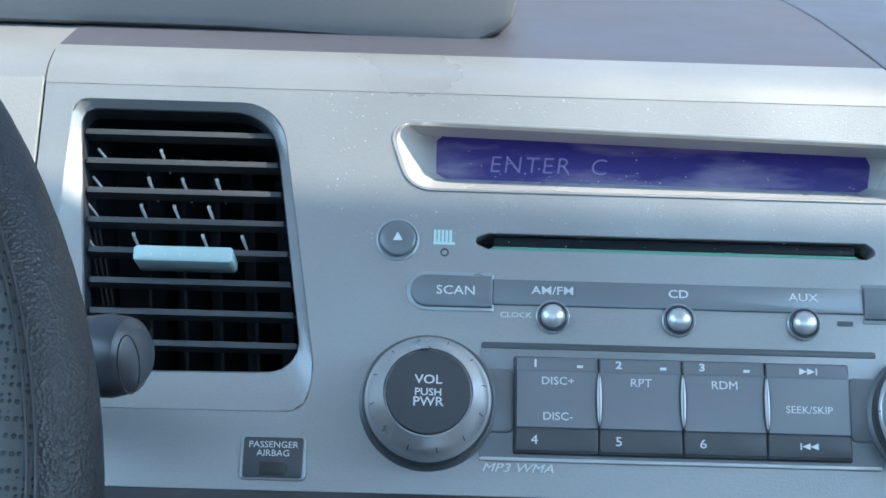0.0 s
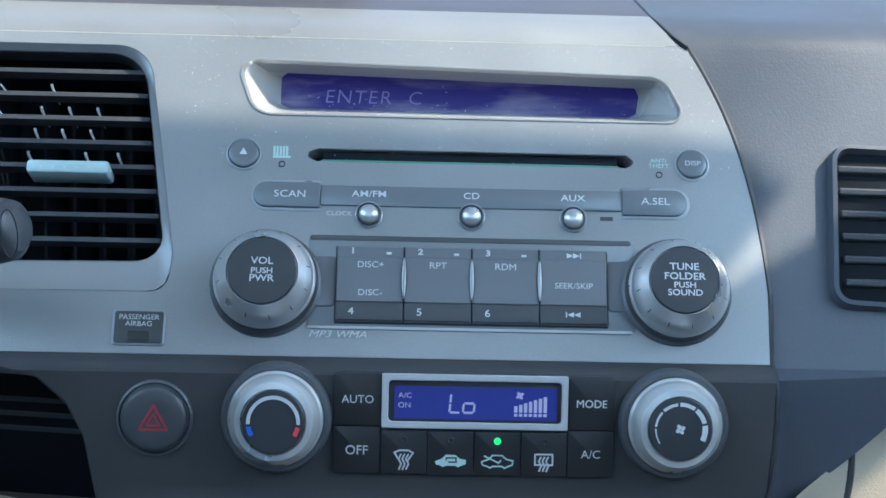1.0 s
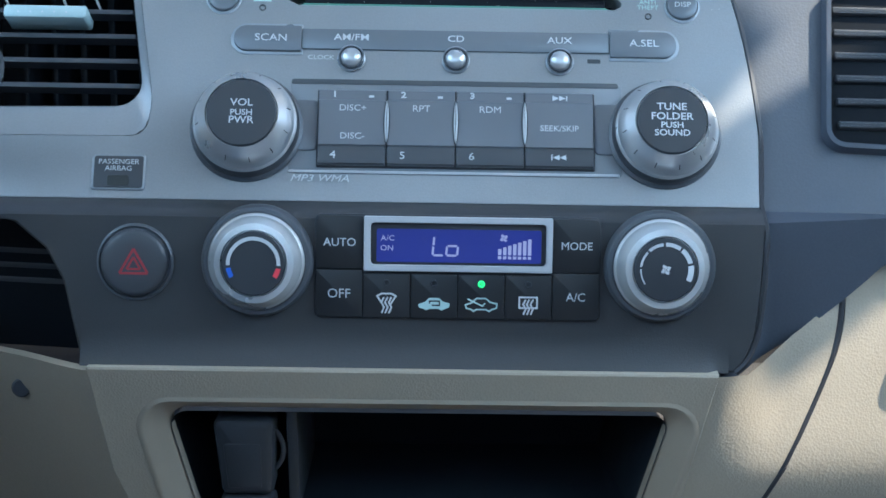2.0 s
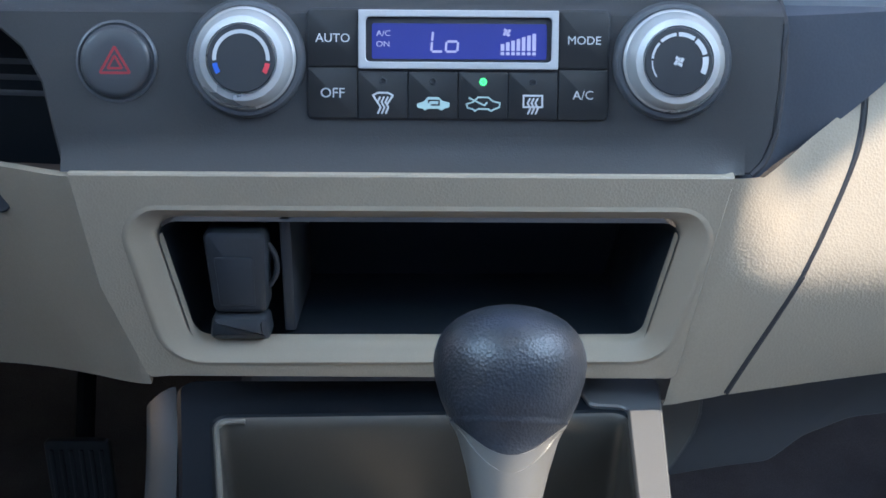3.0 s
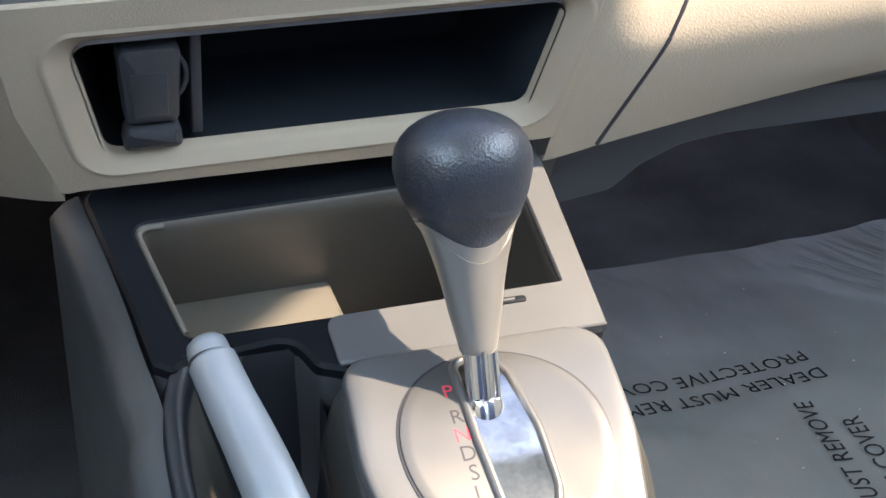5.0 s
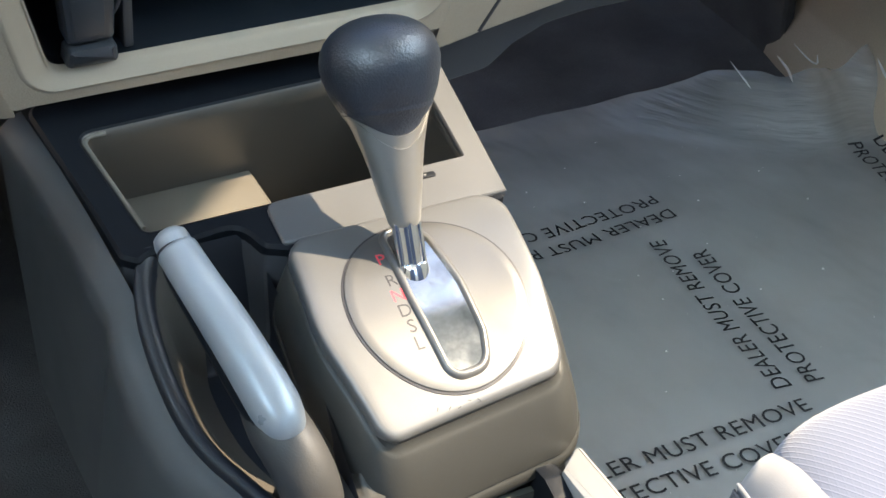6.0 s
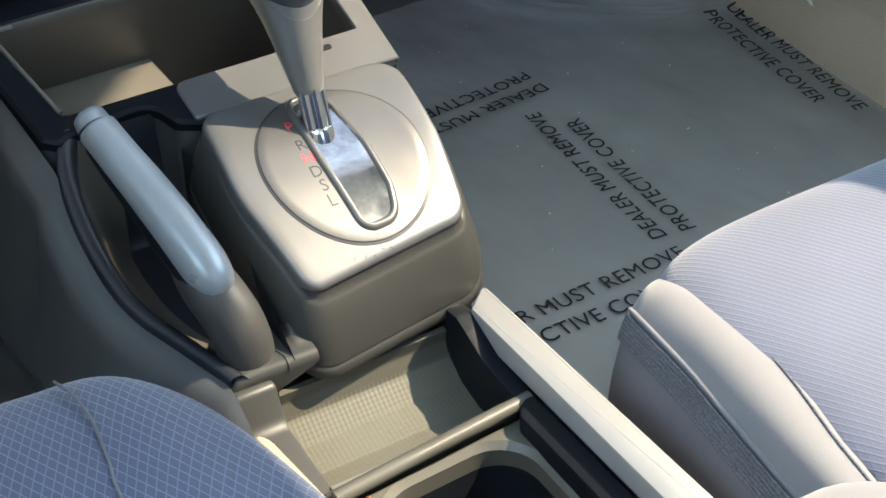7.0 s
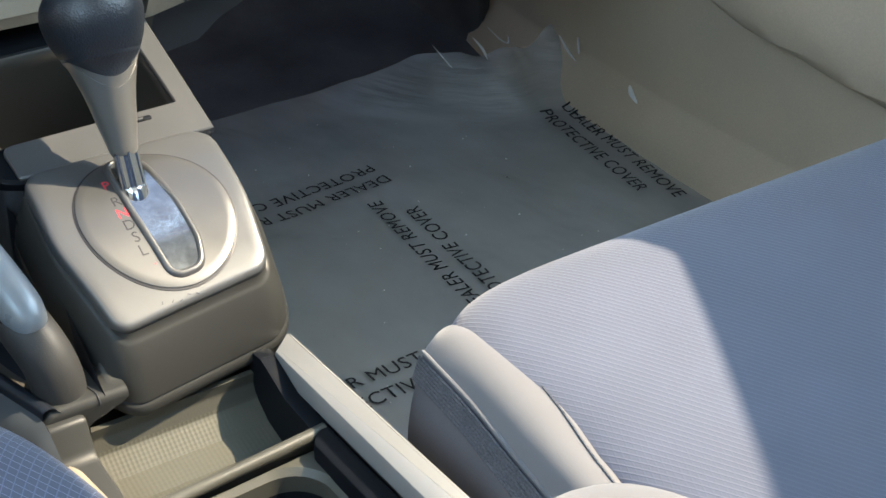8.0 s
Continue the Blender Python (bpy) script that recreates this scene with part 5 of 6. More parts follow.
# ---- floor film ----
def film_front(x):
    return 0.354 - 0.100 * smoothstep(0.37, 0.54, x) + 0.004 * noise.noise(Vector((x * 22, 0, 9)))


def film(x, y, h=0.0):
    w = 0.0030 * noise.noise(Vector((x * 9, y * 9, 0.3))) + 0.0014 * noise.noise(Vector((x * 28, y * 28, 4.0)))
    edge = smoothstep(0.560, 0.606, x)
    up = 0.046 * edge ** 1.3 * (0.8 + 0.35 * noise.noise(Vector((0, y * 16, 2))))
    ahead = smoothstep(0.075, 0.0, film_front(x) - y)
    curl = 0.046 * smoothstep(0.37, 0.50, x) * ahead ** 1.4
    crinkle = 0.012 * edge * noise.noise(Vector((x * 20, y * 45, 5))) + 0.010 * ahead * smoothstep(0.40, 0.50, x) * noise.noise(Vector((x * 40, y * 8, 3)))
    return Vector((x, y, floor_height(x, min(y, 0.36)) + 0.0050 + w + max(up, curl) + 0.3 * min(up, curl) + crinkle + h))


ff = part("floor_film", sheet(lambda u, v: film(u, film_front(u) - v), steps(0.09, 0.606, 170), steps(0, 0.85, 170), 0.0), film_mat)
tagged(ff, "clear plastic floor film with black printed words, wrinkled at its edge", "floor film")
WORDS1, WORDS2 = "DEALER MUST REMOVE", "PROTECTIVE COVER"
FS, FH = 0.0182, 0.0016


def film_words(x, y, turn, gap=0.0232):
    c, s = math.cos(radians(turn)), math.sin(radians(turn))
    lettering(WORDS1, FS, film, x, y, FH, M_FILMTEXT, ff, 0.93, align='LEFT', turn=turn, thick=0.00003, spacing=1.05, name="film_print")
    lettering(WORDS2, FS, film, x + s * gap, y - c * gap, FH, M_FILMTEXT, ff, 0.93, align='LEFT', turn=turn, thick=0.00003, spacing=1.05, name="film_print")


film_words(0.3600, 0.1740, 183.5)
film_words(0.3090, -0.0375, 84.2)
film_words(0.1280, -0.0560, -0.3)
film_words(0.5690, 0.1970, -97.6)

# Thin white tubes added as glare where the film curls up.
for pts, r in (([(0.478, 0.283, -0.396), (0.488, 0.258, -0.416), (0.499, 0.232, -0.432)], 0.0011), ([(0.508, 0.262, -0.388), (0.511, 0.250, -0.396), (0.512, 0.243, -0.404)], 0.0016),
               ([(0.5300, 0.2700, -0.385), (0.5340, 0.2560, -0.393), (0.5400, 0.2500, -0.397), (0.5440, 0.2560, -0.392)], 0.0010),
               ([(0.5780, 0.2230, -0.388), (0.5740, 0.2050, -0.396), (0.5770, 0.1960, -0.404)], 0.0014), ([(0.5860, 0.2060, -0.386), (0.5800, 0.1960, -0.398)], 0.0011),
               ([(0.5840, 0.1300, -0.404), (0.5800, 0.1220, -0.409), (0.5790, 0.1130, -0.414)], 0.0026), ([(0.5850, 0.0960, -0.411), (0.5820, 0.0850, -0.414), (0.5790, 0.0760, -0.421)], 0.0024)):
    part("glare_streak", tube(spline(pts, 8), [r * max(0.15, math.sin(math.pi * (k + 0.5) / 9)) for k in range(9)], 8, flatten=0.5), M_GLARE, ff, "glossy white streak painted as glare on the film")

# ---- passenger seat ----
def cushion(cx, cy, cz, ax, ay, az, e1=0.30, e2=0.28, nu=96, nv=48):
    """A padded block with soft corners."""
    def f(c, e):
        return math.copysign(abs(c) ** e, c)
    bm = bmesh.new()
    rings = []
    for j in range(1, nv):
        p = -math.pi / 2 + math.pi * j / nv
        rings.append([bm.verts.new((cx + ax * f(math.cos(p), e1) * f(math.cos(q), e2), cy + ay * f(math.cos(p), e1) * f(math.sin(q), e2), cz + az * f(math.sin(p), e1)))
                      for q in (2 * math.pi * k / nu for k in range(nu))])
    for a, b in zip(rings, rings[1:]):
        bridge(bm, a, b)
    for ring, z in ((rings[0], -az), (rings[-1], az)):
        v = bm.verts.new((cx, cy, cz + z))
        for i in range(nu):
            bm.faces.new((ring[i], ring[(i + 1) % nu], v))
    return bm


seat = thing("passenger_seat", "grey-blue cloth passenger seat with piped edges, part sunlit", "seat", (0.34, -0.5, -0.45))
part("cushion", cushion(0.380, -0.505, -0.3625, 0.266, 0.292, 0.098, 0.22, 0.20), M_SEAT, seat, "patterned velour cushion")
BOL = [(0.1560, -0.2185, -0.3420), (0.1530, -0.2170, -0.3180), (0.1500, -0.2240, -0.2960), (0.1440, -0.2480, -0.2815), (0.1405, -0.2750, -0.2765), (0.1310, -0.3250, -0.2735), (0.1190, -0.3700, -0.2730), (0.1090, -0.4200, -0.2725)]
PIPE = [(0.1450, -0.2195, -0.3600), (0.1370, -0.2200, -0.3300), (0.1250, -0.2290, -0.3040), (0.1140, -0.2420, -0.2890), (0.1100, -0.2600, -0.2855), (0.1060, -0.2950, -0.2845), (0.0990, -0.3400, -0.2845), (0.0880, -0.4200, -0.2850)]
SN = 48
bol_, pipe_ = spline(BOL, SN), spline(PIPE, SN)


def strip(name, fn, ws, mat, label=""):
    bm = bmesh.new()
    rows_ = [[bm.verts.new(fn(k, w)) for w in ws] for k in range(SN + 1)]
    for r0, r1 in zip(rows_, rows_[1:]):
        bridge(bm, r0, r1, False)
    return part(name, bm, mat, seat, label, 70)


strip("bolster", lambda k, w: bol_[k].lerp(pipe_[k], w) + Vector((-0.0025 * math.sin(math.pi * max(0, w)), 0.0015 * smoothstep(14, 4, k) * math.sin(math.pi * max(0, w)), 0.0062 * math.sin(math.pi * max(0, w)) - 0.007 * smoothstep(0.0, -0.20, w))), steps(-0.20, 1, 18), M_SEAT2, "plain grey cloth side bolster")
part("piping", tube(pipe_, 0.0011, 8), M_SEAT2, seat)
part("seam", tube([p + Vector((-0.0015, 0, 0.0008)) for p in bol_], 0.0006, 6), M_SEATMESH, seat)
strip("side_cloth", lambda k, w: pipe_[k] + Vector((-0.011 * math.sin(math.pi * min(1, w * 1.3)) + 0.004 * w, 0.006 * math.sin(math.pi * w) * smoothstep(16, 0, k), -0.0004 - 0.150 * w)), [w ** 1.5 for w in steps(0, 1, 18)], M_SEATSIDE, "dark grey cloth seat side")


def mesh_width(k):
    return 0.0140 * min(1.0, max(0.02, (k - 10) / 9)) if k > 10 else 0.0003


for q in range(7):
    strip("mesh_cord", lambda k, w, q=q: pipe_[k] + Vector((-0.0022 - 0.30 * mesh_width(k) * (q + w) / 7 - 0.0006 * math.sin(math.pi * w), 0, -0.0012 - 0.95 * mesh_width(k) * (q + w) / 7 + 0.0004 * math.sin(math.pi * w))), steps(0, 1, 4), M_SEATMESH, "ribbed mesh cord below the piping" if q == 0 else "")
part("backrest", cushion(0.345, -0.72, 0.0, 0.250, 0.09, 0.34, 0.35, 0.4, 64, 32), M_SEAT, seat)
part("back_bolster", cushion(0.078, -0.485, -0.285, 0.060, 0.105, 0.043, 0.75, 0.8, 48, 24), M_SEAT2, seat, "rounded grey cloth bolster lobe")

# ---- driver's seat ----
dseat = thing("driver_seat", "blue-grey velour driver seat with quilted cloth, its shade in the colour", "seat", (-0.36, -0.45, -0.45))


def lean(bm):
    """Turns the cushion's near side a little towards the console at the rear."""
    for v in bm.verts:
        v.co.x += 0.10 * smoothstep(-0.40, -0.10, v.co.x) * (-0.20 - v.co.y) * 1.6
        v.co.z += 0.004 * math.exp(-((v.co.x + 0.115) / 0.02) ** 2) * smoothstep(-0.30, -0.27, v.co.z)
    return bm


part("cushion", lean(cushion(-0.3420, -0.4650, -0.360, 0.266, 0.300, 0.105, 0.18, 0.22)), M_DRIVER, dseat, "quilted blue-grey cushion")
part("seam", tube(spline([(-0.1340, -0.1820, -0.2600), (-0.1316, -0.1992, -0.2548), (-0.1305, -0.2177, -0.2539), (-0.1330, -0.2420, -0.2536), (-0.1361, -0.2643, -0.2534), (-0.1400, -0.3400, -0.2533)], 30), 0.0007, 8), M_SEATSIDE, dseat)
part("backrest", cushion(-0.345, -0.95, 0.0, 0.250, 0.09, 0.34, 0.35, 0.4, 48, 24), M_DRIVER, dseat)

# ---- pedal ----
ped = thing("accelerator_pedal", "black ribbed rubber accelerator pedal", "pedal", (-0.21, 0.25, -0.38))
pd = lambda a, b, h: Vector((a + 0.02 * b, 0.25 - 0.35 * b - h, -0.336 + b))
pad_ = part("pedal_pad", slab(box2(-0.2310, -0.060, -0.1930, 0.040, 0.004), pd, -0.006, 0.0, 0.002), M_DARK, ped)
for k in range(6):
    part("rib", slab(box2(-0.2280 + k * 0.0058, -0.056, -0.2254 + k * 0.0058, 0.034, 0.001), pd, -0.001, 0.0020, 0.0008), M_DARK, pad_)
part("arm", tube([(-0.212, 0.258, -0.31), (-0.212, 0.30, -0.20)], 0.006, 8), M_BLACK, ped)


# ---- car radio ----
rad = thing("car_radio", "grey built-in car radio with disc slot, preset keys and two knobs", "car radio", (0, 0, 0))
# display in its deep recess
bm = bmesh.new()
inner = rounded([(-0.0815, 0.0852), (0.0712, 0.0845), (0.0735, 0.0985), (-0.0815, 0.1022)], [0.003, 0.002, 0.003, 0.003], 4)


recess(shrink(CAV, -0.0004), inner, -0.0006, -0.020, radio, "display_recess", M_RECESS, rad, "sloping grey walls round the display")
bm = bmesh.new()
loops = [[bm.verts.new(radio(p.x, p.y, h)) for p in shrink(CAV, d)] for d, h in ((-0.0012, -0.0002), (-0.0008, 0.0005), (-0.0001, 0.0004), (0.0006, -0.0012))]
for a, b in zip(loops, loops[1:]):
    bridge(bm, a, b)
part("display_rim", bm, M_FASCIA, rad)
disp = part("display", slab(shrink(inner, -0.0008), radio, -0.026, -0.0199, 0.0), M_LCD, rad, "dusty dim blue dot-matrix display")
lettering("ENTER  C", 0.0088, radio, -0.0420, 0.0908, -0.0198, M_SEG, disp, 1.0, 0.12, spacing=1.15, name="display_text", bold=-0.0001)
# disc slot
part("slot_throat", slab(shrink(SLOT, -0.0003), radio, -0.016, -0.0105, 0.0), M_BLACK, rad)
part("slot_mouth", slab(rounded([(-0.0615, 0.0553), (0.0600, 0.0553), (0.0600, 0.0587), (-0.0615, 0.0587)], 0.0008, 3), radio, -0.0110, -0.0020, 0.0004), M_BLACK, rad)
part("slot_lip", slab(rounded([(-0.0640, 0.0537), (0.0620, 0.0537), (0.0600, 0.0551), (-0.0615, 0.0551)], 0.0004, 3), radio, -0.012, -0.0012, 0.0004), M_LIP, rad, "thin green-tinted slot lip")


def round_button(nm, a, b, r, mat, parent, h=0.0018, ring=True, label=""):
    if ring:
        part("button_gap", lathe([(r + 0.0012, -0.0005), (r + 0.0012, 0.0004), (r + 0.0006, 0.0006), (r + 0.0002, 0.0002), (0, 0.0002)], radio, a, b, 48), M_RINGTRIM, parent)
    return part(nm, lathe([(r, -0.001), (r, h - 0.0005), (r - 0.0002, h - 0.0002), (r - 0.0006, h), (r * 0.6, h + 0.0002), (0, h + 0.0003)], radio, a, b, 48), mat, parent, label)


ej = round_button("eject_button", -0.0937, 0.0561, 0.0060, M_STRIP, rad)
bm = slab(rounded([(-0.0953, 0.0553), (-0.0921, 0.0553), (-0.0937, 0.0582)], 0.0001, 2), radio, 0.0020, 0.0022, 0)
part("eject_mark", bm, M_WHITE, ej)
ds = round_button("disp_button", 0.0907, 0.0556, 0.0060, M_STRIP, rad)
lettering("DISP", 0.0030, radio, 0.0907, 0.0556, 0.0021, M_WHITE, ds, 1.15)
# little disc mark, lamps and words
for k in range(5):
    bar(radio, -0.0813 + k * 0.0013, 0.0578, 0.0009, 0.0042, 0.0001, M_PALE, rad, "disc_mark")
bar(radio, -0.0782, 0.0552, 0.0072, 0.0009, 0.0001, M_PALE, rad, "disc_mark")
for a, b in ((-0.0780, 0.0521), (0.0770, 0.0510)):
    part("lamp", lathe([(0.0014, -0.0004), (0.0014, 0.0003), (0.0010, 0.0004), (0.0009, -0.0001), (0, -0.0001)], radio, a, b, 20), M_DARK, rad)
lettering("ANTI", 0.0026, radio, 0.0769, 0.0571, 0.0001, M_PALE, rad, 1.15)
lettering("THEFT", 0.0026, radio, 0.0769, 0.0548, 0.0001, M_PALE, rad, 1.15)
# source strip
part("strip", slab(box2(-0.0618, 0.0345, 0.0612, 0.0432, 0.0004), radio, -0.0005, 0.0009, 0.0004), M_STRIP, rad, "slim grey strip for the source keys")
sc = part("scan_button", slab(rounded([(-0.0889, 0.0332), (-0.0618, 0.0332), (-0.0618, 0.0440), (-0.0889, 0.0440)], [0.0054, 0.0006, 0.0006, 0.0054], 8), radio, -0.001, 0.0018, 0.0006), M_STRIP, rad)
part("button_gap", slab(rounded([(-0.0901, 0.0320), (-0.0614, 0.0320), (-0.0614, 0.0452), (-0.0901, 0.0452)], [0.0065, 0.0006, 0.0006, 0.0065], 8), radio, -0.001, 0.0004, 0.0003), M_RINGTRIM, sc)
lettering("SCAN", 0.0042, radio, -0.0740, 0.0386, 0.0019, M_WHITE, sc, 1.2)
asl = part("sound_button", slab(rounded([(0.0612, 0.0327), (0.0879, 0.0327), (0.0879, 0.0438), (0.0612, 0.0438)], [0.0006, 0.0054, 0.0054, 0.0006], 8), radio, -0.001, 0.0018, 0.0006), M_STRIP, rad)
part("button_gap", slab(rounded([(0.0608, 0.0315), (0.0891, 0.0315), (0.0891, 0.0450), (0.0608, 0.0450)], [0.0006, 0.0065, 0.0065, 0.0006], 8), radio, -0.001, 0.0004, 0.0003), M_RINGTRIM, asl)
lettering("A.SEL", 0.0042, radio, 0.0748, 0.0386, 0.0019, M_WHITE, asl, 1.2)
for a, word in ((-0.0419, "AM/FM"), (-0.0003, "CD"), (0.0411, "AUX")):
    k = part("source_key", lathe([(0.0041, 0.0), (0.0041, 0.0018), (0.0036, 0.0030), (0.0026, 0.0038), (0.0013, 0.0042), (0, 0.0043)], radio, a, 0.0308, 40), M_KNOBRING, rad, "small domed silver key")
    part("key_ring", lathe([(0.0056, -0.0004), (0.0056, 0.0012), (0.0052, 0.0015), (0.0049, 0.0012), (0.0048, 0.0003), (0, 0.0003)], radio, a, 0.0308, 40), M_RINGTRIM, k)
    part("key_ring", lathe([(0.0049, 0.0), (0.0049, 0.0017), (0.0045, 0.0019), (0.0042, 0.0012), (0, 0.0012)], radio, a, 0.0308, 40), M_BUTTON, k)
    lettering(word, 0.0038, radio, a, 0.0395, 0.0011, M_WHITE, rad, 1.25, bold=0.00003)
lettering("CLOCK", 0.0025, radio, -0.0540, 0.0312, 0.0001, M_WHITE, rad, 1.25)
bar(radio, 0.0548, 0.0313, 0.0052, 0.0017, 0.0001, M_GREY, rad, "small_print")
# field with the preset keys
FIELD = rounded([(-0.0655, -0.0172), (0.0655, -0.0172), (0.0655, 0.0218), (-0.0655, 0.0218)], 0.003, 4)
part("key_field", slab(FIELD, radio, -0.0004, 0.00045, 0.0003), M_KEYFIELD, rad)
for b, t in ((0.0208, 0.0022), (-0.0164, 0.0012)):
    part("field_groove", slab(rounded([(-0.0655, b - t / 2), (0.0645, b - t / 2), (0.0640, b + t / 2), (-0.0650, b + t / 2)], 0.0008, 3), radio, 0.0, 0.0007, 0.0003), M_GROOVE if t > 0.002 else M_SILVER2, rad)
for nm, a0, a1 in (("ear", -0.0655, -0.0545), ("ear", 0.0545, 0.0655)):
    part(nm, slab(rounded([(a0, -0.0080), (a1, -0.0080), (a1, 0.0130), (a0, 0.0130)], 0.002, 3), radio, 0.0, 0.0011, 0.0005), M_KEY, rad)
part("key_bed", slab(box2(-0.0546, -0.0148, 0.0546, 0.0172, 0.0008), radio, 0.0, 0.0014, 0.0004), M_PRINT, rad)
KEYX = (-0.0542, -0.0272, -0.0002, 0.0268, 0.0540)
TOPW = (("1", "bar"), ("2", "bar"), ("3", "bar"), None)
MIDW = ("DISC", "RPT", "RDM", "SEEK/SKIP")
LOWW = ("4", "5", "6", None)


def arrows(a, b, h, parent, back=False):
    s = -1 if back else 1
    for k in range(2):
        x = a + s * (k - 1) * 0.0026
        part("skip_arrow", slab(rounded([(x, b - 0.0011), (x + s * 0.0026, b), (x, b + 0.0011)] if s > 0 else [(x, b + 0.0011), (x + s * 0.0026, b), (x, b - 0.0011)], 0, 1), radio, h, h + 0.0001, 0), M_WHITE, parent)
    bar(radio, a + s * 0.0030, b, 0.0005, 0.0022, h, M_WHITE, parent, "skip_bar")


for k in range(4):
    x0, x1 = KEYX[k] + 0.0003, KEYX[k + 1] - 0.0003
    bm = bmesh.new()
    prof = [(-0.0142, 0.0014), (-0.0142, 0.0026), (-0.0136, 0.0032), (-0.0070, 0.0036), (-0.0064, 0.0044), (0.0116, 0.0046), (0.0122, 0.0040), (0.0162, 0.0034), (0.0167, 0.0026), (0.0167, 0.0014)]
    ra = [[bm.verts.new(radio(x, b, h)) for b, h in prof] for x in (x0, x0 + 0.0003, x1 - 0.0003, x1)]
    for r in (ra[0], ra[3]):
        for v, (b, h) in zip(r, prof):
            v.co = radio((x0 if r is ra[0] else x1), b, h - 0.0004)
    for r0, r1 in zip(ra, ra[1:]):
        bridge(bm, r0, r1, False)
    bm.faces.new(list(reversed(ra[0])))
    bm.faces.new(ra[3])
    key = part("preset_key", bm, M_KEY, rad, "brushed grey preset key", 25)
    part("key_foot", slab(box2(x0 + 0.0002, -0.0139, x1 - 0.0002, -0.0068, 0.0003), radio, 0.0030, 0.0038, 0.0002), M_BUTTON, key, "dark lower half")
    mid = (x0 + x1) / 2
    if TOPW[k]:
        lettering(TOPW[k][0], 0.0034, radio, x0 + 0.0062, 0.0143, 0.0040, M_WHITE, key, 1.25, bold=0.0001)
        bar(radio, x1 - 0.0058, 0.0136, 0.0020, 0.0009, 0.0039, M_WHITE, key, "small_print")
        lettering(LOWW[k], 0.0042, radio, x0 + 0.0060, -0.0106, 0.0039, M_WHITE, key, 1.15)
    else:
        arrows(mid, 0.0140, 0.0040, key)
        arrows(mid, -0.0104, 0.0039, key, True)
    if k == 0:
        lettering("DISC+", 0.0036, radio, mid + 0.0002, 0.0085, 0.0046, M_WHITE, key, 1.1)
        lettering("DISC-", 0.0036, radio, mid + 0.0002, -0.0030, 0.0045, M_WHITE, key, 1.1)
    elif k == 3:
        lettering("SEEK/SKIP", 0.0034, radio, mid, 0.0012, 0.0046, M_WHITE, key, 1.05)
    else:
        lettering(MIDW[k], 0.0038, radio, mid, 0.0085, 0.0046, M_WHITE, key, 1.1)
for a in KEYX[1:4]:
    part("key_divider", slab(oval(a, 0.0030, 0.0013, 0.0094, 28), radio, 0.0030, 0.0050, 0.0002), M_PRINT, rad)
    part("key_divider", slab(oval(a, 0.0030, 0.0008, 0.0086, 28), radio, 0.0040, 0.0056, 0.0004), M_SILVER2, rad, "slim silver divider")
lettering("MP3 WMA", 0.0039, radio, -0.0530, -0.0194, 0.0009, M_WHITE, rad, 1.3, 0.28)


def big_knob(parent, fmap, a, b, words, nm="knob", r=0.0200, caps=0.0134, mat=None, h=0.0178):
    part("knob_seat", lathe([(r + 0.0024, -0.001), (r + 0.0022, 0.0012), (r + 0.0010, 0.0020), (r - 0.001, 0.0012), (0, 0.0012)], fmap, a, b, 72), M_DARKSEAT, parent)
    k = part(nm, lathe([(r + 0.0004, 0.0012), (r + 0.0006, 0.0045), (r + 0.0002, 0.0070), (r - 0.0006, 0.0078), (r - 0.0008, 0.0095), (r - 0.0014, 0.0120), (r - 0.0032, 0.0150), (r - 0.0056, h - 0.0006), (caps + 0.0006, h), (caps + 0.0003, h - 0.0012), (0, h - 0.0012)], fmap, a, b, 96), mat or M_KNOBRING, parent, "worn satin silver knob ring")
    part("knob_skirt", lathe([(r + 0.0009, 0.0010), (r + 0.0011, 0.0050), (r + 0.0004, 0.0066), (r - 0.001, 0.0066)], fmap, a, b, 96), M_BUTTON, k, "dark knob skirt")
    cap = part("knob_cap", lathe([(caps, h - 0.0015), (caps, h + 0.0001), (caps - 0.0004, h + 0.0005), (0, h + 0.0008)], fmap, a, b, 72), M_CAP, k, "dark grey knob cap")
    for i in range(12):
        t = 2 * math.pi * (i + 0.35) / 12
        rr = r - 0.0026
        q = [(rr - 0.0005, h - 0.0045), (rr + 0.0009, h - 0.0068)]
        part("grip_nick", tube([fmap(a + x * math.cos(t), b + x * math.sin(t), z + 0.0012) for x, z in q], 0.00028, 5), M_PRINT, k)
    for word, size, db in words:
        lettering(word, size, fmap, a, b + db, h + 0.0008, M_WHITE, cap, 1.12, bold=0.00004)
    return k


big_knob(rad, radio, -0.0822, 0.0012, (("VOL", 0.0040, 0.0038), ("PUSH", 0.0032, -0.0002), ("PWR", 0.0040, -0.0032)), "volume_knob")
big_knob(rad, radio, 0.0822, 0.0008, (("TUNE", 0.0040, 0.0052), ("FOLDER", 0.0040, 0.0013), ("PUSH", 0.0033, -0.0022), ("SOUND", 0.0035, -0.0053)), "tune_knob")

# airbag lamp
ab = thing("airbag_lamp", "small black warning lamp block lettered for the passenger airbag", "warning lamp", radio(-0.131, -0.018))
part("bezel", slab(box2(-0.1415, -0.0252, -0.1205, -0.0108, 0.0015), radio, -0.001, 0.0010, 0.0006), M_RINGTRIM, ab, "pale edge")
bod = part("body", slab(box2(-0.1406, -0.0245, -0.1214, -0.0115, 0.0011), radio, 0.0, 0.0013, 0.0004), M_BUTTON, ab)
part("window", slab(box2(-0.1352, -0.0236, -0.1268, -0.0194, 0.0008), radio, 0.0010, 0.0016, 0.0003), M_GREY2, bod)
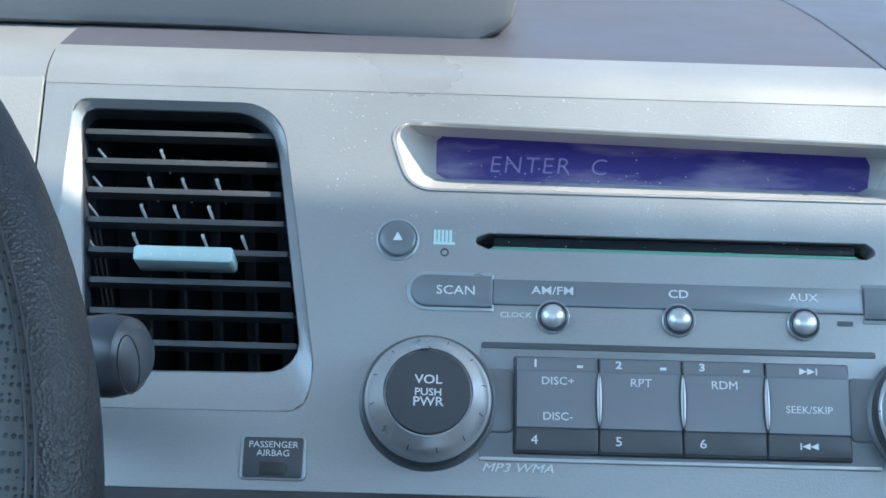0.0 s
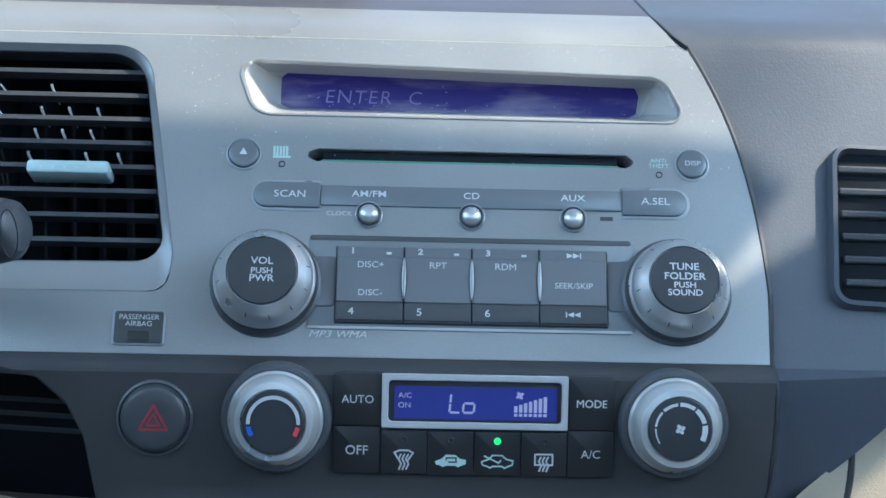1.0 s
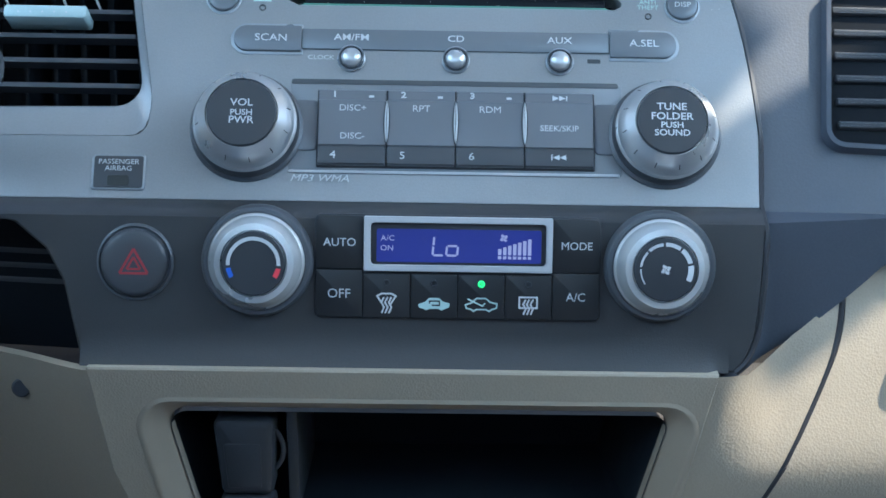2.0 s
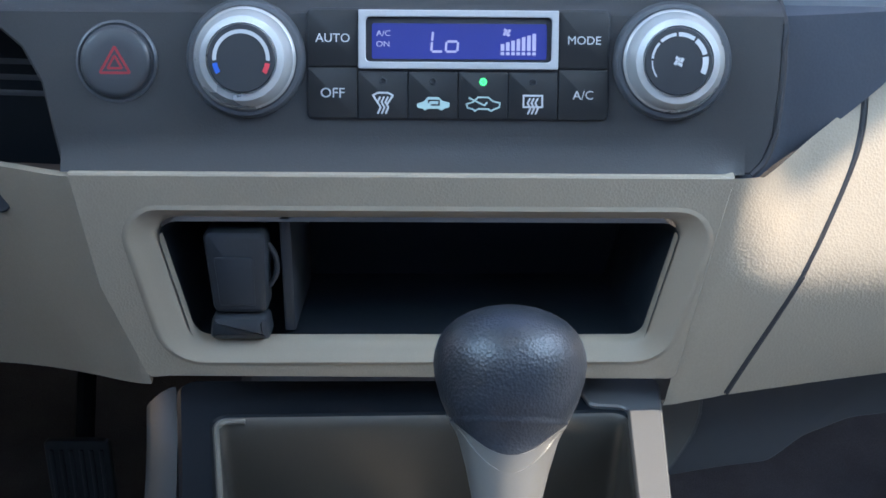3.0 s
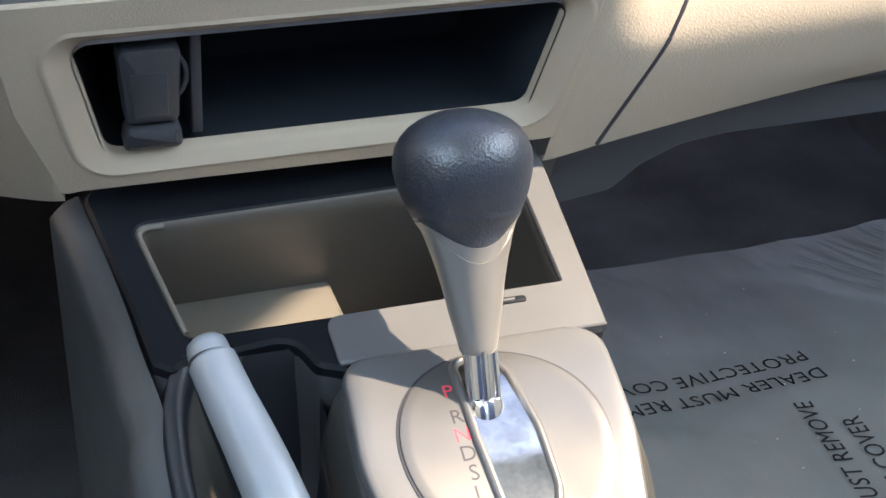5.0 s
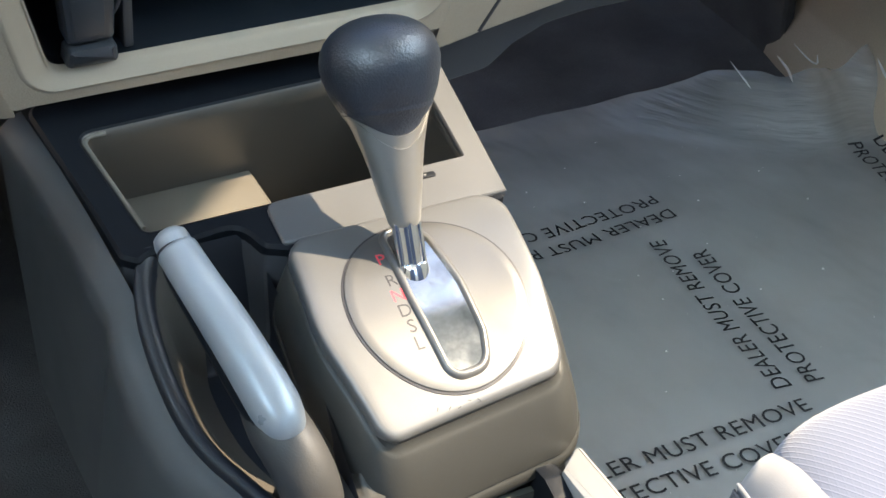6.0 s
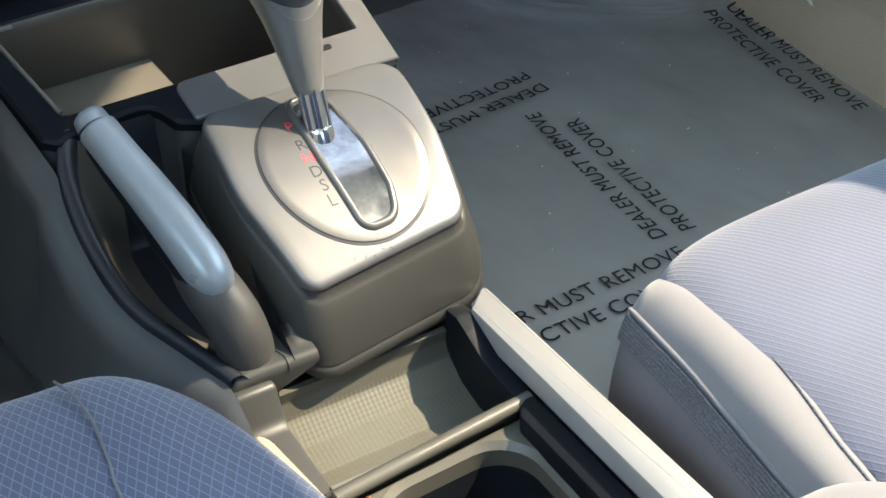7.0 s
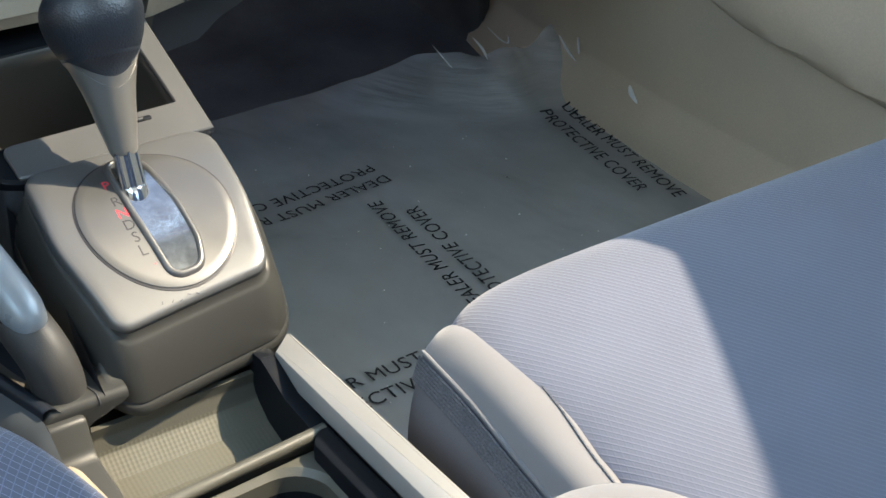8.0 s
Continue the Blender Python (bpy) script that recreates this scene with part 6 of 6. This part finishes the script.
lettering("PASSENGER", 0.0029, radio, -0.1310, -0.0140, 0.00135, M_WHITE, bod, 1.05)
lettering("AIRBAG", 0.0029, radio, -0.1310, -0.0167, 0.00135, M_WHITE, bod, 1.05)

# ---- climate control ----
clm = thing("climate_control", "black climate control unit with blue display and silver knobs", "climate control", (0, -0.02, -0.06))
part("bezel", slab(box2(-0.0536, -0.0686, 0.0560, -0.0288, 0.0025), clim, -0.0005, 0.0012, 0.0006), M_PRINT, clm)


def flat_key(x0, c0, x1, c1, words, size, r=0.0008, rr=None):
    k = part("key", slab(rounded([(x0, c0), (x1, c0), (x1, c1), (x0, c1)], rr or r, 4), clim, 0.0, 0.0024, 0.0003), M_CLIMKEY, clm)
    if words:
        lettering(words, size, clim, (x0 + x1) / 2, (c0 + c1) / 2 - 0.0002, 0.0025, M_WHITE, k, 1.02)
    return k


flat_key(-0.0530, -0.0495, -0.0350, -0.0294, "AUTO", 0.0044, rr=[0.0006, 0.0005, 0.0005, 0.0022])
flat_key(-0.0530, -0.0680, -0.0353, -0.0500, "OFF", 0.0050, rr=[0.0022, 0.0005, 0.0005, 0.0006])
flat_key(0.0376, -0.0499, 0.0554, -0.0297, "MODE", 0.0042, rr=[0.0006, 0.0006, 0.0022, 0.0005])
flat_key(0.0376, -0.0682, 0.0554, -0.0504, "A/C", 0.0045, rr=[0.0005, 0.0022, 0.0006, 0.0006])
KX = (-0.0350, -0.0169, 0.0012, 0.0193, 0.0373)
small = [flat_key(KX[k] + 0.0002, -0.0681, KX[k + 1] - 0.0002, -0.0513, "", 0) for k in range(4)]
for k in range(4):
    m = (KX[k] + KX[k + 1]) / 2
    part("lamp", lathe([(0.0014, 0.0020), (0.0014, 0.0026), (0.0010, 0.0027), (0.0008, 0.0024), (0, 0.0024)], clim, m, -0.0548, 20), M_LED if k == 2 else M_PRINT, small[k], "lit green lamp" if k == 2 else "")


def strokes(key, paths, mat, w=0.0004, h=0.0024):
    for p in paths:
        pts = [Vector(q) for q in p]
        for a, b in zip(pts, pts[1:]):
            d = b - a
            bar(clim, (a.x + b.x) / 2, (a.y + b.y) / 2, d.length + w, w * 1.6, h, mat, key, "icon_stroke", math.degrees(math.atan2(d.y, d.x)))


def icon(cx, cy, k, pts):
    return [(cx + x * k, cy + y * k) for x, y in pts]


c0 = (KX[0] + KX[1]) / 2
strokes(small[0], [icon(c0, -0.0625, 0.0036, [(-0.45, -0.1), (-1, 0.75), (-0.5, 1.0), (0.5, 1.0), (1, 0.75), (0.45, -0.1)])] +
        [icon(c0 + dx, -0.0637, 0.0036, [(0.1, 0.9), (-0.15, 0.4), (0.15, -0.1), (-0.1, -0.7)]) for dx in (-0.0014, 0, 0.0014)], M_WHITE)
c1 = (KX[1] + KX[2]) / 2
CAR = [(-6.0, -0.3), (-5.6, -1.6), (-3.8, -2.0), (-2.9, -2.7), (-1.7, -2.0), (1.9, -2.0), (3.0, -2.7), (4.1, -2.0), (5.9, -1.4), (6.1, 0.2), (3.5, 0.8), (1.9, 2.2), (-1.8, 2.2), (-3.4, 0.6)]
car = rounded([(c1 + x / 1000, -0.0625 + y / 1000) for x, y in CAR], 0.0004, 3)
part("car_icon", pierced(car, [], clim, 0.0001, 0.00002, 0.00255), M_PALE, small[1])
ARROW = [(-1.6, 0.2), (-1.6, 1.0), (2.2, 1.0), (2.2, -0.6), (-0.6, -0.6)]
strokes(small[1], [[(c1 + x / 1000, -0.0625 + y / 1000) for x, y in ARROW]], M_CLIMKEY, 0.00035, 0.00258)
c2 = (KX[2] + KX[3]) / 2
strokes(small[2], [[(c2 + x / 1000, -0.0625 + y / 1000) for x, y in CAR[1:] + CAR[:2]], [(c2 - 0.0050, -0.0606), (c2 + 0.0006, -0.0632), (c2 + 0.0014, -0.0622)]], M_PALE, 0.00035)
c3 = (KX[3] + KX[4]) / 2
strokes(small[3], [icon(c3, -0.0620, 0.0034, [(-1, -0.5), (-1, 0.7), (1, 0.7), (1, -0.5), (-1, -0.5)])] +
        [icon(c3 + dx, -0.0637, 0.0034, [(0.1, 0.9), (-0.15, 0.4), (0.15, -0.1), (-0.1, -0.7)]) for dx in (-0.0014, 0, 0.0014)], M_WHITE)
scr = part("screen_bezel", pierced(box2(-0.0348, -0.0503, 0.0372, -0.0294, 0.0006), [box2(-0.0322, -0.0478, 0.0348, -0.0319, 0.0016)], clim, 0.003, 0.0003, 0.0036), M_SILVER2, clm, "satin silver screen surround")
part("screen_well", slab(box2(-0.0325, -0.0481, 0.0351, -0.0316, 0.0016), clim, 0.0, 0.0014, 0.0002), M_PRINT, scr)
lcd = part("screen", slab(box2(-0.0300, -0.0468, 0.0330, -0.0342, 0.0008), clim, 0.0010, 0.0018, 0.0), M_LCD2, scr, "lit blue climate screen")
lettering("A/C", 0.0029, clim, -0.0258, -0.0378, 0.0019, M_SEG2, lcd, 1.1, name="screen_text")
lettering("ON", 0.0029, clim, -0.0260, -0.0416, 0.0019, M_SEG2, lcd, 1.1, name="screen_text")
for dx, segs in ((-0.0062, ((-0.5, 1, -0.5, 0), (-0.5, 0, -0.5, -1), (-0.5, -1, 0.5, -1))), (-0.0010, ((-0.5, 0, 0.5, 0), (0.5, 0, 0.5, -1), (-0.5, -1, 0.5, -1), (-0.5, 0, -0.5, -1)))):
    for xa, ya, xb, yb in segs:
        pa, pb = Vector((dx + xa * 0.0042 + 0.0003 * ya, -0.0405 + ya * 0.0036)), Vector((dx + xb * 0.0042 + 0.0003 * yb, -0.0405 + yb * 0.0036))
        d = pb - pa
        bar(clim, (pa.x + pb.x) / 2, (pa.y + pb.y) / 2, d.length * 0.86, 0.0008, 0.0018, M_SEG2, lcd, "digit_stroke", math.degrees(math.atan2(d.y, d.x)))
for k in range(7):
    hh = 0.0024 + 0.00062 * k
    bar(clim, 0.0171 + k * 0.0019, -0.0447 + 0.0010 + hh / 2, 0.0013, hh, 0.0018, M_SEG2, lcd, "fan_bar")
    bar(clim, 0.0171 + k * 0.0019, -0.0447, 0.0013, 0.0011, 0.0018, M_SEG2, lcd, "fan_bar")
for k in range(4):
    bar(clim, 0.0186 + 0.0009 * math.cos(k * math.pi / 2 + 0.5), -0.0372 + 0.0009 * math.sin(k * math.pi / 2 + 0.5), 0.0014, 0.0009, 0.0018, M_SEG2, lcd, "fan_mark", 90 * k + 60)


def arc_marks(parent, a, b, r, w, a0, a1, h, mat, n=20):
    """A printed arc on a knob cap."""
    bm = bmesh.new()
    rings = []
    for t in steps(radians(a0), radians(a1), n):
        rings.append([bm.verts.new(clim(a + q * math.cos(t), b + q * math.sin(t), h)) for q in (r - w / 2, r + w / 2)])
    for r0, r1 in zip(rings, rings[1:]):
        bm.faces.new((r0[0], r0[1], r1[1], r1[0]))
    return part("printed_arc", bm, mat, parent)


for side, a in (("temperature_knob", -0.0752), ("fan_knob", 0.0784)):
    k = big_knob(clm, clim, a, -0.0470, (), side, 0.0180, 0.0119, M_KNOBLIGHT, 0.0160)
    part("knob_base", lathe([(0.0214, -0.001), (0.0212, 0.0040), (0.0202, 0.0054), (0.0186, 0.0056)], clim, a, -0.0470, 72), M_DARKSEAT, k)
    if a < 0:
        arc_marks(k, a, -0.0470, 0.0094, 0.0014, -4, 184, 0.0170, M_WHITE)
        arc_marks(k, a, -0.0470, 0.0094, 0.0018, 190, 212, 0.0170, M_BLUE, 5)
        arc_marks(k, a, -0.0470, 0.0094, 0.0018, -32, -10, 0.0170, M_RED, 5)
    else:
        for i in range(6):
            t0 = 215 - i * 41.0
            arc_marks(k, a, -0.0470, 0.0094, 0.0005 + 0.00032 * i, t0 - 36, t0, 0.0170, M_WHITE, 6)
        for i in range(4):
            bar(clim, a + 0.0011 * math.cos(i * math.pi / 2 + 0.4), -0.0470 + 0.0011 * math.sin(i * math.pi / 2 + 0.4), 0.0017, 0.0011, 0.0169, M_WHITE, k, "fan_mark", 90 * i + 60)

hz = thing("hazard_button", "round dark hazard warning button with a dull red triangle", "button", clim(-0.1221, -0.0484))
part("ring", lathe([(0.0148, -0.001), (0.0147, 0.0008), (0.0138, 0.0013), (0.0132, 0.0006), (0, 0.0006)], clim, -0.1221, -0.0484, 64), M_DARKSEAT, hz)
hzc = part("cap", lathe([(0.0128, 0.0), (0.0128, 0.0024), (0.0122, 0.0034), (0.0108, 0.0040), (0.0060, 0.0040), (0, 0.0038)], clim, -0.1221, -0.0484, 64), M_BUTTON, hz)
for s, w in ((0.0062, 0.0009), (0.0030, 0.0008)):
    P3 = [Vector((-0.1221 + s * math.cos(radians(t)), -0.0493 + s * math.sin(radians(t)))) for t in (90, 210, 330)]
    for i in range(3):
        d = P3[i] - P3[i - 1]
        bar(clim, (P3[i].x + P3[i - 1].x) / 2, (P3[i].y + P3[i - 1].y) / 2, d.length, w, 0.0040, M_HAZ, hzc, "triangle_side", math.degrees(math.atan2(d.y, d.x)))

# ---- steering wheel and stalk ----
wheel = thing("steering_wheel", "black leather steering wheel rim with perforated grip and stitching", "steering wheel", (-0.335, -0.16, 0.0))
WC = Vector((-0.3375, -0.1600, 0.0050))
WN = Vector((0, -0.90, 0.42)).normalized()
WU = Vector((1, 0, 0))
WV = WN.cross(WU)


def rim_at(t, r=0.170, lift=0.0):
    return WC + WU * r * math.cos(t) + WV * r * math.sin(t) + WN * lift


bm = bmesh.new()
n, seg = 120, 24
rings = []
for i in range(n):
    t = 2 * math.pi * i / n
    c = rim_at(t)
    e = (WU * math.cos(t) + WV * math.sin(t))
    rings.append([bm.verts.new(c + e * 0.0160 * math.cos(2 * math.pi * k / seg) + WN * 0.0175 * math.sin(2 * math.pi * k / seg)) for k in range(seg)])
for i in range(n):
    bridge(bm, rings[i], rings[(i + 1) % n])
rim = part("rim", bm, M_WHEEL, wheel, "grained black leather rim")
bm = bmesh.new()
rows = []
for t in steps(-1.0, 1.0, 60):
    e = (WU * math.cos(t) + WV * math.sin(t))
    rows.append([bm.verts.new(rim_at(t) + e * 0.0164 * math.cos(q) + WN * 0.0179 * math.sin(q)) for q in steps(radians(68), radians(215), 16)])
for r0, r1 in zip(rows, rows[1:]):
    bridge(bm, r0, r1, False)
part("grip_panel", bm, M_PERF, rim, "perforated leather grip panel")
for q in (70, 76):
    part("stitching", tube([rim_at(t) + (WU * math.cos(t) + WV * math.sin(t)) * 0.0167 * math.cos(radians(q)) + WN * 0.0182 * math.sin(radians(q)) for t in steps(-1.0, 1.0, 60)], 0.00035, 5), M_PRINT, rim)
part("spoke", tube([WC + WU * 0.06 + WV * -0.02 + WN * -0.02, WC + WU * 0.12 + WV * -0.015 + WN * -0.005, WC + WU * 0.158 + WV * -0.005], [0.03, 0.022, 0.016], 14), M_SILVER2, wheel, "silver-grey spoke")
part("hub", lathe([(0.075, -0.06), (0.075, -0.02), (0.06, 0.0), (0.03, 0.01), (0, 0.012)], lambda a, b, h: WC + WU * a + WV * b + WN * h, 0, 0, 48), M_DARK, wheel)
stalk = thing("wiper_stalk", "black plastic wiper stalk with a rounded end", "stalk", (-0.19, -0.06, 0.025))
st = [Vector((-0.230, -0.045, 0.0235)), Vector((-0.1830, -0.058, 0.0262)), Vector((-0.1700, -0.062, 0.0280)), Vector((-0.1645, -0.064, 0.0285)), Vector((-0.1622, -0.0650, 0.0287))]
part("arm", tube(st, [0.0095, 0.0110, 0.0118, 0.0105, 0.0075], 28), M_STALK, stalk)
part("end_ring", tube([st[-1] + Vector((-0.0006, -0.0110, 0.0)) + 0.0085 * (Vector((0.35, 0, 0)) * math.cos(a) + Vector((0, -0.25, 1.0)) * math.sin(a)) for a in steps(0, 2 * math.pi, 30)], 0.00022, 5), M_PRINT, stalk)

# ---- dust ----
def specks(name, label, count, place, mat, seed, r0, r1):
    """Loose specks lying on a surface, in one mesh."""
    rng = random.Random(seed)
    bm = bmesh.new()
    for _ in range(count):
        fmap, a, b, h = place(rng)
        r = r0 + (r1 - r0) * rng.random() ** 3
        turn, flat_ = rng.random() * 6.28, 0.35 + 0.65 * rng.random()
        ring = []
        for k in range(6):
            t = turn + k * math.pi / 3
            x, y = r * math.cos(t), r * flat_ * math.sin(t)
            ring.append((x, y))
        lo = [bm.verts.new(fmap(a + x, b + y, h)) for x, y in ring]
        hi = [bm.verts.new(fmap(a + 0.6 * x, b + 0.6 * y, h + 0.5 * r)) for x, y in ring]
        bridge(bm, lo, hi)
        bm.faces.new(hi)
    ob = part(name, bm, mat)
    return tagged(ob, label, "dust", kind="stuff")


def in_hole(a, b):
    return -0.100 < a < 0.090 and 0.073 < b < 0.100 or a < -0.121


M_DUST = material("pale_dust", (0.66, 0.64, 0.60), 0.8, 0, 0.1, 900, 0.0, 20)


def on_fascia(rng):
    while True:
        a, b = rng.uniform(-0.125, 0.112), 0.109 - 0.055 * rng.random() ** 1.3
        if not in_hole(a, b) and a < edge_x(b) - 0.002:
            return radio, a, b, 0.0


specks("dust", "fine pale dust specks on the grey fascia", 600, on_fascia, M_DUST, 4, 0.00008, 0.00028)
specks("dust", "pale dust specks on the radio display", 90, lambda r: (radio, r.uniform(-0.078, 0.070), 0.0858 + 0.013 * r.random() ** 2.5, -0.0197), M_DUST, 7, 0.00008, 0.00030)
specks("lint", "pale lint and grit on the floor film", 120, lambda r: (film, r.uniform(0.12, 0.50), r.uniform(-0.20, 0.30), 0.0004), M_DUST, 11, 0.0002, 0.0010)
